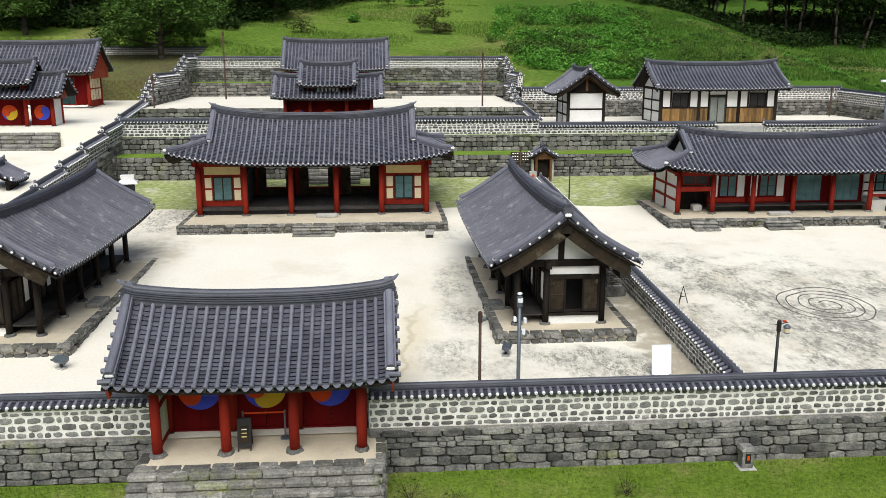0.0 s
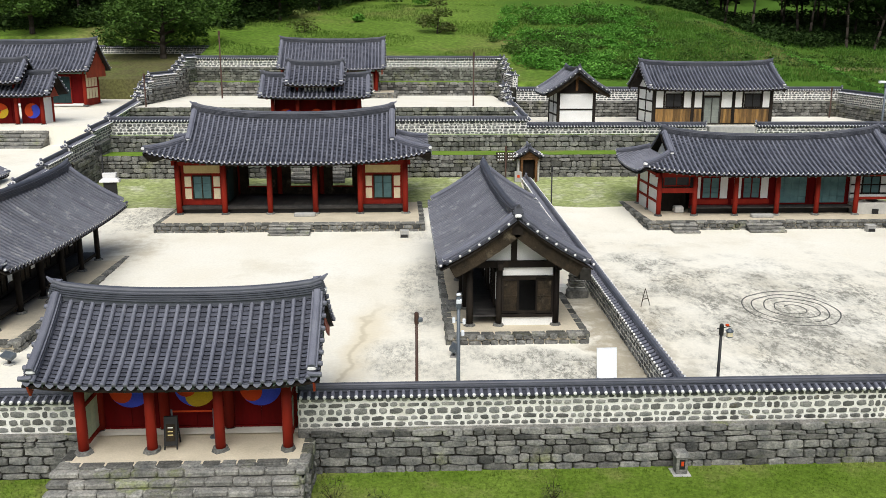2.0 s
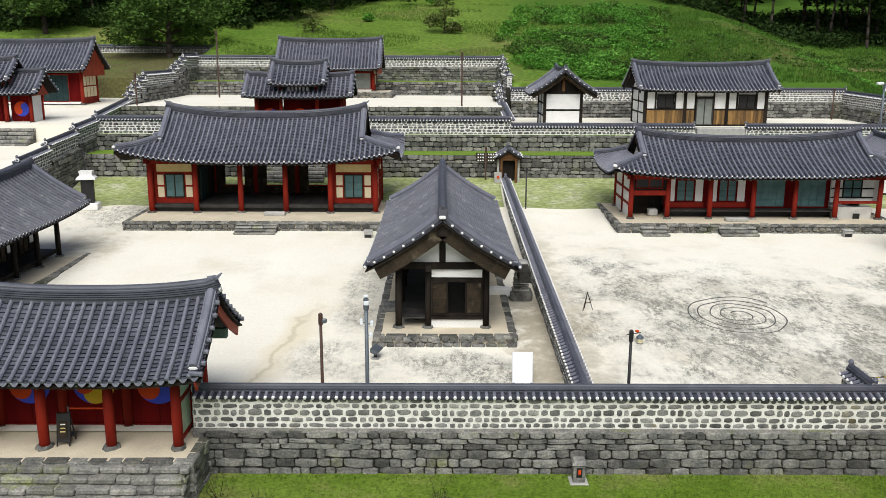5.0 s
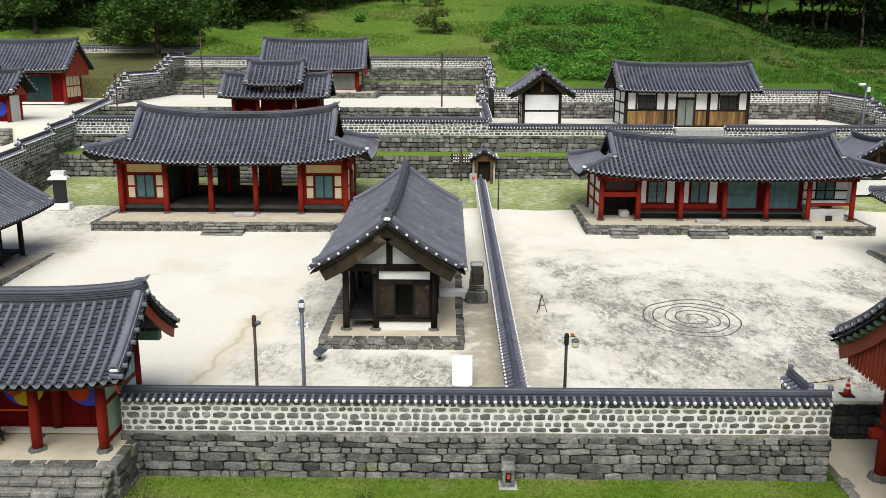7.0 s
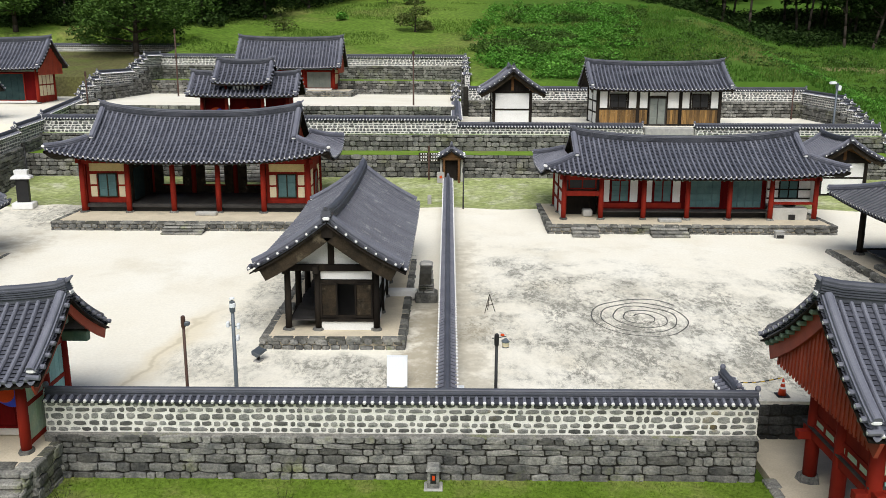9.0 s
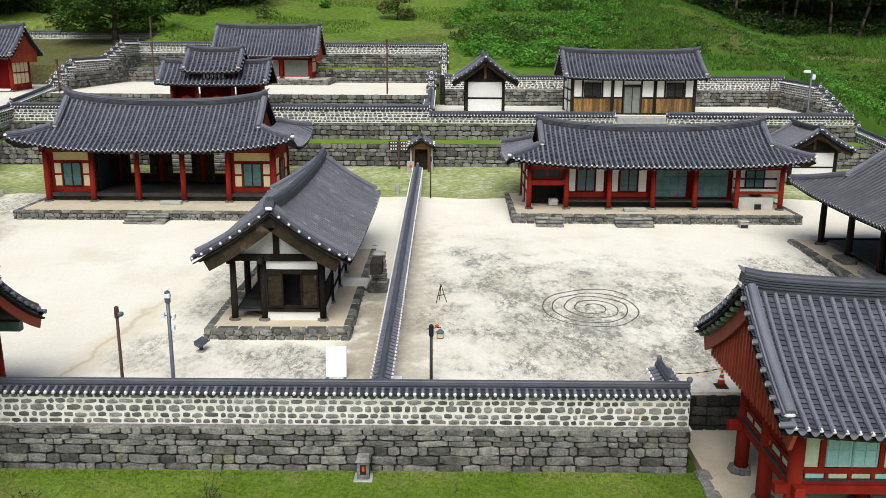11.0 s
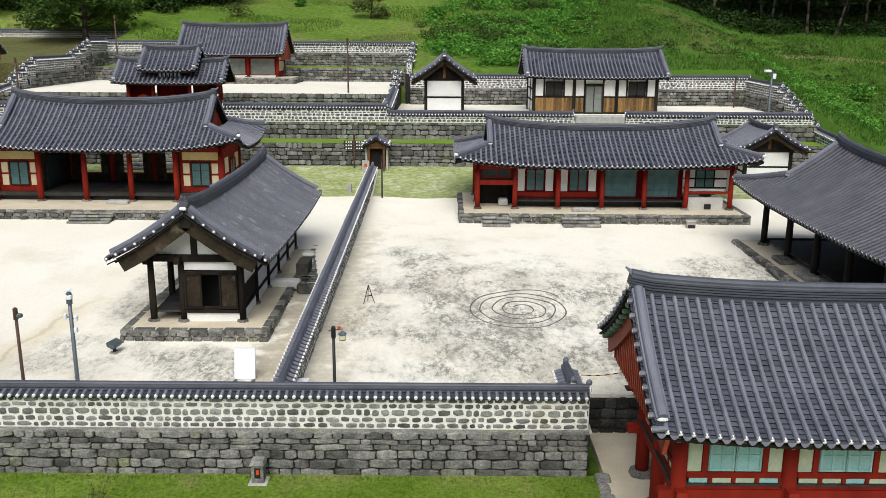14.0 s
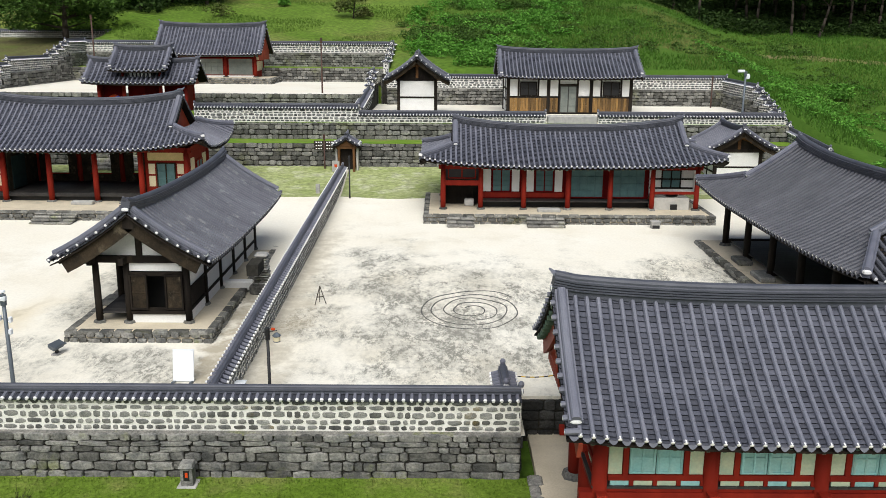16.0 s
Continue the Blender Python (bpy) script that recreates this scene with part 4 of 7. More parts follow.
def stair(name, label, x0, x1, y0, z0, z1, n, tread=0.3, group="", size=1.0, fill=None):
    """Steps rising from y0 to the north."""
    th = thing(name, label, "steps", pose((x0 + x1) / 2, y0, z0), group)
    r = random.Random(int(x0 * 10))
    w = (x1 - x0) / 2
    for i in range(n):
        x = -w
        while x < w - 0.05:
            d = min(r.uniform(0.5, 1.1) * min(2.2, 0.8 + w * 0.18) * size, w - x)
            hi = (z1 - z0) * (i + 1) / n - r.uniform(0, 0.03)
            part("step_stone", Mesh().box(x + 0.012, x + d - 0.012, i * tread + r.uniform(-0.05, 0.03), (i + 1) * tread + 0.06, hi - (z1 - z0) / n * r.uniform(0.86, 0.97), hi, 0.04), STEPSTONE, th)
            x += d
        part("riser", Mesh().box(-w + 0.05, w - 0.05, i * tread + 0.1, n * tread, (z1 - z0) * i / n - 0.1, (z1 - z0) * (i + 1) / n - 0.05), fill or STONE_DI, th)
    return th


platform("platform_gate", "stone-edged platform of the front gate", -6.98, 0.08, 22.5, 26.4, -1.4, -0.22, 81, True, 0.28, (0.35, 0.8))
stair("stone_steps", "rough grey stone steps before the front gate", -7.1, 0.0, 20.98, -1.4, -0.26, 6, 0.26, size=0.6, fill=STEPSTONE)
platform("platform_hall", "stone platform under the main hall", -11.77, 4.06, 49.95, 58.7, G(50), 1.25, 83, True)
stair("stone_steps", "short flight of grey stone steps to the main hall", -5.05, -2.6, 48.95, G(49), 1.2, 4, 0.28)
platform("platform_east_hall", "stone platform under the long east hall", 17.4, 34.28, 49.7, 57.0, G(50), 1.24, 85, True)
stair("stone_steps", "three grey stone steps to the east hall", 18.72, 20.33, 48.8, G(49), 1.15, 3, 0.3)
stair("stone_steps", "three grey stone steps to the east hall", 23.29, 25.49, 48.8, G(49), 1.15, 3, 0.3)
platform("platform_centre", "low stone platform under the dark timber house", 4.45, 9.97, 31.4, 46.0, G(31), 0.53, 87, True, 0.22, (0.3, 0.55))
platform("platform_west", "low stone platform under the west timber house", -18.6, -11.6, 31.3, 45.0, G(31), 0.53, 89, False, 0.22, (0.3, 0.55))
platform("platform_east", "low stone platform under the east timber pavilion", 32.0, 41.5, 29.0, 46.0, G(31) - 0.2, 0.75, 91, False, 0.3, (0.5, 1.1))
platform("platform_shrine", "pinkish brick platform under the shrine hall", -10.2, 2.3, 84.0, 91.0, 6.6, 7.2, 93)
stair("stone_steps", "stone steps from the court up to the shrine gate", -6.2, -1.3, 60.6, 2.0, 5.4, 14, 0.33)
stair("stone_steps", "wide stone steps before the neighbouring shrine gate", -31, -22.4, 61.4, 4.35, 5.8, 6, 0.36)
stair("stone_steps", "stone steps up to the shrine yard", -5.4, -2.1, 69.2, 5.7, 6.7, 4, 0.3)


# ---- buildings ----
def panel(th, name, x0, x1, y, z0, z1, mat, t=0.06, label="", axis="y"):
    """A board in the plane y (or in the plane x = y, with x0..x1 along y)."""
    m = Mesh()
    if axis == "y":
        m.box(x0, x1, y - t / 2, y + t / 2, z0, z1, 0.008)
    else:
        m.box(y - t / 2, y + t / 2, x0, x1, z0, z1, 0.008)
    return part(name, m, mat, th, label)


def lattice_window(th, x0, x1, y, z0, z1, frame_mat, pane_mat, axis="y", leaves=2, bars=2, out=-1, name="window", label=""):
    """A framed window with leaves and cross bars; out: the side on which the frame stands proud."""
    w = panel(th, name, x0, x1, y, z0, z1, pane_mat, 0.05, label, axis)
    f = 0.07
    yo = y + out * 0.03
    for a, b, c, d in ((x0 - f, x1 + f, z1, z1 + f), (x0 - f, x1 + f, z0 - f, z0), (x0 - f, x0, z0, z1), (x1, x1 + f, z0, z1)):
        panel(w, "frame", a, b, yo, c, d, frame_mat, 0.1, "", axis)
    for i in range(1, leaves):
        x = x0 + (x1 - x0) * i / leaves
        panel(w, "stile", x - 0.035, x + 0.035, yo, z0, z1, frame_mat if leaves < 4 else pane_mat, 0.07, "", axis)
    for i in range(1, bars + 1):
        z = z0 + (z1 - z0) * i / (bars + 1)
        panel(w, "bar", x0, x1, yo, z - 0.02, z + 0.02, pane_mat, 0.05, "", axis)
    return w


def emblem(th, x, y, z, r, three=False):
    """A round swirl of painted colours on a door, facing -y."""
    def disc(pts, mat, d, name):
        k = len(pts)
        m = Mesh().add([(x + a * r, y - d, z + b * r) for a, b in pts] + [(x + a * r, y, z + b * r) for a, b in pts],
                       [tuple(range(k))] + [(i, k + i, k + (i + 1) % k, (i + 1) % k) for i in range(k)])
        return part(name, m, mat, th)
    arc = lambda cx, cz, q, a0, a1, n: [(cx + q * math.cos(radians(a0 + (a1 - a0) * i / n)), cz + q * math.sin(radians(a0 + (a1 - a0) * i / n))) for i in range(n + 1)]
    disc(arc(0, 0, 1, 0, 350, 35), BLUE, 0.012, "emblem")
    if three:
        disc(arc(0, 0, 1, 100, -90, 20) + arc(0, -0.5, 0.5, 270, 90, 8)[:-1] + arc(0.1, 0.4, 0.4, 270, 100, 8), YELLOW, 0.018, "emblem_swirl")
        disc(arc(0, 0, 1, 20, 175, 16) + arc(-0.45, 0, 0.5, 180, 360, 8), SIGNRED, 0.024, "emblem_swirl")
    else:
        disc(arc(0, 0, 1, 60, 215, 18) + arc(-0.41, -0.28, 0.5, 215, 395, 8)[1:] + arc(0.33, 0.35, 0.42, 230, 70, 6)[1:-1], SIGNRED, 0.018, "emblem_swirl")
    disc(arc(0, 0.05, 0.08, 0, 330, 8), BLACK, 0.04, "door_knob")


def front_gate():
    th = thing("front_gate", "three-bay red gate with painted doors and dark tiled gable roof", "gate", pose(-3.56, 24.9, -0.22))
    S, T, prof = roof(th, 4.0, 4.02, 2.55, 4.1, 2.46, None, 0.2, 0.28, 0.315, 0.062, TILE, (0.36, 0.42), 0.155, verge=DARKWOOD)
    xs = (-2.94, -0.98, 0.98, 2.94)
    for x in xs:
        column(th, x, -1.45, 0.0, 2.6, 0.15)
        column(th, x, 1.4, 0.0, 2.6, 0.15)
        column(th, x, 0.0, 0.0, 3.6, 0.16)
    for y in (-1.45, 0.0, 1.4):
        panel(th, "beam", -3.7, 3.7, y, 2.45 + (1.0 if y == 0 else 0), 2.72 + (1.0 if y == 0 else 0), RED, 0.2)
    for i in range(3):
        a, b = xs[i] + 0.16, xs[i + 1] - 0.16
        panel(th, "threshold", a, b, 0.0, 0.0, 0.16, DOOR_RED, 0.16)
        panel(th, "lintel", a, b, 0.0, 2.05, 2.3, DOOR_RED, 0.16)
        panel(th, "transom", a, b, 0.02, 2.3, 3.4, DOOR_RED, 0.06)
        mid = (a + b) / 2
        for s in (-1, 1):
            d = panel(th, "door_leaf", min(mid, mid + s * (b - a) / 2) + 0.005, max(mid, mid + s * (b - a) / 2) - 0.005, 0.0, 0.16, 2.05, DOOR_RED, 0.07)
        emblem(th, mid, -0.04, 1.42, 0.64, i == 1)
    # painted plank sides between the posts
    for x in (-2.94, 2.94):
        for y0, y1 in ((-1.3, -0.16), (0.16, 1.26)):
            for z0, z1 in ((0.25, 1.3), (1.42, 2.4)):
                k = 4
                for j in range(k):
                    panel(th, "side_board", y0 + (y1 - y0) * j / k + 0.005, y0 + (y1 - y0) * (j + 1) / k - 0.005, x, z0, z1, PALETEAL if y0 < 0 else TURQ, 0.05, axis="x")
            for z in (0.12, 1.3, 2.4):
                panel(th, "side_rail", y0, y1, x, z, z + 0.13, RED, 0.12, axis="x")
        # gable infill and bracket under the verge
        m = Mesh().add([(x - 0.05, -1.4, 2.6), (x - 0.05, 1.4, 2.6), (x - 0.05, 0, 3.8), (x + 0.05, -1.4, 2.6), (x + 0.05, 1.4, 2.6), (x + 0.05, 0, 3.8)],
                       [(0, 1, 2), (5, 4, 3), (0, 3, 4, 1), (1, 4, 5, 2), (2, 5, 3, 0)])
        part("gable_wall", m, PALETEAL, th)
    for sgn in (-1, 1):
        for side in (-1, 1):
            pts = [S(sgn * 3.86, 0.02 + 0.95 * i / 6, side) + Vector((0, 0, -0.36)) for i in range(7)]
            part("barge_board", Mesh().sweep(pts, [(-0.03, -0.16), (-0.03, 0.16), (0.03, 0.16), (0.03, -0.16)], side=(1, 0, 0)), ORANGE, th)
        for y in (-1.45, 0, 1.4):
            z = 2.6 if y else 3.6
            panel(th, "purlin_end", sgn * 2.9 - 0.0 if sgn > 0 else -3.8, 3.8 if sgn > 0 else -2.9, y, z - 0.16, z + 0.16, DANGREEN, 0.24)
    rafters(th, S, 4.0, 1.45, 2.55, 0.36, DANGREEN, (-1,))
    return th


def taper_floor(th, x0, x1, y0, y1, z, n):
    for i in range(n):
        part("floor_board", Mesh().box(x0 + (x1 - x0) * i / n + 0.004, x0 + (x1 - x0) * (i + 1) / n - 0.004, y0, y1, z - 0.05, z, 0.006), FLOORWOOD, th)


def main_hall():
    th = thing("main_hall", "main hall with red columns, open centre and dark hip-and-gable roof", "hall", pose(-4.02, 55.3, 1.25))
    S, T, prof = roof(th, 6.4, 8.55, 3.8, 5.72, 3.36, 0.6, 0.75, 0.55, 0.30, 0.066, LIME, (0.4, 0.42), 0.145)
    xs = [-6.98 + 2.79 * i for i in range(6)]
    for x in xs:
        column(th, x, -2.25, 0.0, 3.3, 0.17)
    for x in xs:
        column(th, x, 2.25, 0.0, 3.3, 0.17)
    for y in (-2.25, 2.25):
        panel(th, "beam", -7.3, 7.3, y, 3.05, 3.35, RED, 0.22)
    for x in (-6.98, 6.98):
        panel(th, "beam", -2.25, 2.25, x, 3.05, 3.35, RED, 0.22, axis="x")
    # porch floor
    taper_floor(th, -6.8, 6.8, -2.15, 2.2, 0.52, 34)
    panel(th, "floor_edge", -6.8, 6.8, -2.18, 0.3, 0.5, FLOORWOOD, 0.08)
    # black board painted in for the shade below the floor
    panel(th, "under_floor", -6.8, 6.8, -1.9, 0.0, 0.3, BLACK, 0.05)
    # closed end rooms
    for s in (-1, 1):
        a, b = (xs[0], xs[1]) if s < 0 else (xs[4], xs[5])
        yf = -1.75
        panel(th, "room_wall", a + 0.1, b - 0.1, yf, 0.52, 3.1, RED, 0.1)
        panel(th, "upper_panel", a + 0.3, b - 0.3, yf - 0.06, 2.5, 3.0, CREAM, 0.04, "cream plaster panel")
        mid = (a + b) / 2
        lattice_window(th, mid - 0.52, mid + 0.52, yf - 0.08, 0.95, 2.3, OLDWOOD, TEAL, bars=2, label="teal paper window with brown frame")
        for q in (-1, 1):
            for z0, z1 in ((0.9, 1.55), (1.67, 2.3)):
                panel(th, "side_panel", mid + q * 0.88 - 0.2, mid + q * 0.88 + 0.2, yf - 0.07, z0, z1, PALE, 0.04, "pale yellow plaster panel")
        xin = b if s < 0 else a
        # dark wood instead of red, and deeper teal: interior shade as colour
        panel(th, "inner_wall", -1.75, 2.2, xin, 0.52, 3.1, OLDWOOD, 0.1, axis="x")
        panel(th, "inner_door", -1.3, 0.4, xin - s * 0.07, 0.6, 2.6, DEEPTEAL, 0.05, "teal folding door, darkened for the dim interior", axis="x")
        xo = a if s < 0 else b
        panel(th, "outer_wall", -1.8, 2.2, xo, 0.0, 3.1, RED, 0.1, axis="x")
        for y0, y1 in ((-1.6, -0.8), (1.0, 1.8)):
            for z0, z1 in ((0.7, 1.5), (1.65, 2.6)):
                panel(th, "side_panel", y0, y1, xo + s * 0.06, z0, z1, PALE, 0.04, "pale yellow plaster panel", axis="x")
        lattice_window(th, -0.5, 0.7, xo + s * 0.08, 0.9, 2.3, RED, TEAL, axis="x", out=s, label="teal paper window with red frame")
    # back wall with three open windows
    for i in range(1, 4):
        a, b = xs[i], xs[i + 1]
        c, d = a + 0.75, b - 0.75
        for p, q, z0, z1 in ((a, c, 0.5, 3.1), (d, b, 0.5, 3.1), (c, d, 0.5, 1.05), (c, d, 2.55, 3.1)):
            # dark wood in place of the red wall, painting in the hall's shade
            panel(th, "back_wall", p, q, 2.25, z0, z1, OLDWOOD, 0.1)
        for z in (1.0, 2.55):
            panel(th, "window_rail", c - 0.06, d + 0.06, 2.2, z, z + 0.08, RED, 0.12)
    panel(th, "back_wall", xs[0], xs[1], 2.25, 0.0, 3.1, RED, 0.1)
    panel(th, "back_wall", xs[4], xs[5], 2.25, 0.0, 3.1, RED, 0.1)
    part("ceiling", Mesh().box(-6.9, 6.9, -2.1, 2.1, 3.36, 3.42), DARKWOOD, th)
    for s in (-1, 1):
        m = Mesh().add([(s * 5.9, -2.2, 4.2), (s * 5.9, 2.2, 4.2), (s * 5.9, 0, 6.0), (s * 6.05, -2.2, 4.2), (s * 6.05, 2.2, 4.2), (s * 6.05, 0, 6.0)],
                       [(0, 1, 2), (5, 4, 3), (0, 3, 4, 1), (1, 4, 5, 2), (2, 5, 3, 0)])
        part("gable_board", m, ORANGE, th, "red boarded gable")
    rafters(th, S, 7.4, 2.25, 3.8, 0.42, DANGREEN, (-1,), DANGREEN)
    return th


def east_hall():
    th = thing("east_hall", "long low hall with red posts, teal doors and dark hip-and-gable roof", "hall", pose(26.05, 53.8, 1.25))
    S, T, prof = roof(th, 7.03, 8.9, 3.55, 4.42, 2.74, 0.56, 0.5, 0.55, 0.30, 0.066, LIME, (0.38, 0.4), 0.145)
    xs = (-7.53, -5.3, -2.74, -0.12, 2.4, 4.89, 7.53)
    for x in xs:
        column(th, x, -2.25, 0.0, 2.65, 0.15)
        column(th, x, 2.25, 0.0, 2.65, 0.15)
    for y in (-2.25, 2.25):
        panel(th, "beam", -7.8, 7.8, y, 2.4, 2.66, RED, 0.2)
    panel(th, "back_wall", -7.5, 7.5, 2.25, 0.0, 2.6, PLASTER, 0.1)
    yw = -1.25
    for i in range(1, 5):
        a, b = xs[i], xs[i + 1]
        mid = (a + b) / 2
        panel(th, "room_wall", a, b, yw, 0.3, 2.6, DOOR_RED, 0.1)
        if i < 3:
            for q in (-1, 1):
                panel(th, "plaster", mid + q * 0.86 - 0.23, mid + q * 0.86 + 0.23, yw - 0.06, 0.9, 2.45, PLASTER, 0.04, "white plaster panel")
            panel(th, "low_panel", a + 0.1, b - 0.1, yw - 0.06, 0.55, 0.85, RED, 0.05)
            lattice_window(th, mid - 0.5, mid + 0.5, yw - 0.09, 0.95, 2.2, DOOR_RED, TEAL, bars=3, label="teal lattice window")
        else:
            lattice_window(th, mid - 0.95, mid + 0.95, yw - 0.08, 0.6, 2.25, DOOR_RED, TEAL, leaves=4, bars=3, name="door_leaf", label="teal folding lattice door")
        for k in range(6):
            part("floor_board", Mesh().box(a + (b - a) * k / 6 + 0.004, a + (b - a) * (k + 1) / 6 - 0.004, -2.2, yw, 0.42, 0.48, 0.006), FLOORWOOD, th)
        # darkness under the porch boards, put in as a black panel
        panel(th, "under_floor", a, b, -1.5, 0.0, 0.4, BLACK, 0.04)
    # open kitchen bay at the west end, white side walls
    a, b = xs[0], xs[1]
    panel(th, "rail", a, b, -2.25, 1.42, 1.72, RED, 0.14)
    panel(th, "loft_wall", a, b, -1.9, 1.7, 2.5, BLACK, 0.06)
    lattice_window(th, a + 0.35, b - 0.35, -1.97, 1.85, 2.35, RED, BLACK, bars=0)
    panel(th, "kitchen_wall", a, b, -0.6, 0.0, 2.6, DARKWOOD, 0.08)
    part("stove", Mesh().box(a + 1.3, b - 0.35, -1.5, -0.9, 0.0, 0.42, 0.06), GRANITE, th, "grey plastered hearth")
    for x in (xs[0],):
        for y0, y1 in ((-2.1, -0.1), (0.1, 2.1)):
            for z0, z1 in ((0.0, 0.75), (0.9, 1.55), (1.7, 2.45)):
                panel(th, "side_plaster", y0, y1, x, z0, z1, PLASTER, 0.06, "white plaster panel", axis="x")
        for y in (0.0,):
            column(th, x, y, 0.0, 2.6, 0.12)
        for z in (0.75, 1.55, 2.4):
            panel(th, "side_rail", -2.2, 2.2, x - 0.02, z, z + 0.15, RED, 0.12, axis="x")
    # hearth bay at the east end
    a, b = xs[5], xs[6]
    panel(th, "room_wall", a, b, -1.4, 0.9, 2.6, PLASTER, 0.1, "white plaster wall")
    lattice_window(th, a + 0.75, b - 0.85, -1.48, 1.25, 2.25, DARKWOOD, TEAL, bars=2)
    panel(th, "low_rail", a, b, -2.25, 0.95, 1.1, RED, 0.14)
    for z in (1.15, 1.7):
        panel(th, "wall_rail", a, b, -1.47, z, z + 0.09, DARKWOOD, 0.08)
    m = Mesh().box(a + 0.1, b - 0.35, -2.15, -1.3, -0.3, 0.72, 0.05)
    part("hearth", m, PALEGREY, th, "pale plastered fire hearth")
    part("hearth_mouth", Mesh().box(a + 1.15, a + 1.55, -2.2, -2.1, 0.0, 0.32), BLACK, th, "sooty fire opening")
    part("cauldron", Mesh().lathe([(0.1, 0), (0.34, 0.06), (0.38, 0.12), (0.25, 0.2), (0.04, 0.24)], (a + 1.3, -1.75, 0.7), 14), BLACK, th, "black iron cauldron", smooth=True)
    panel(th, "side_plaster", -2.1, 2.1, xs[6], 0.9, 2.4, PLASTER, 0.06, axis="x")
    for s in (-1, 1):
        m = Mesh().add([(s * 6.5, -1.95, 3.1), (s * 6.5, 1.95, 3.1), (s * 6.5, 0, 4.7), (s * 6.66, -1.95, 3.1), (s * 6.66, 1.95, 3.1), (s * 6.66, 0, 4.7)],
                       [(0, 1, 2), (5, 4, 3), (0, 3, 4, 1), (1, 4, 5, 2), (2, 5, 3, 0)])
        part("gable_board", m, PLASTER, th, "white plastered gable")
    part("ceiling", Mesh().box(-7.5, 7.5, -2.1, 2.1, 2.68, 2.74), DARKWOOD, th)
    rafters(th, S, 8.2, 2.25, 3.55, 0.4, DARKWOOD, (-1,), DANGREEN)
    return th


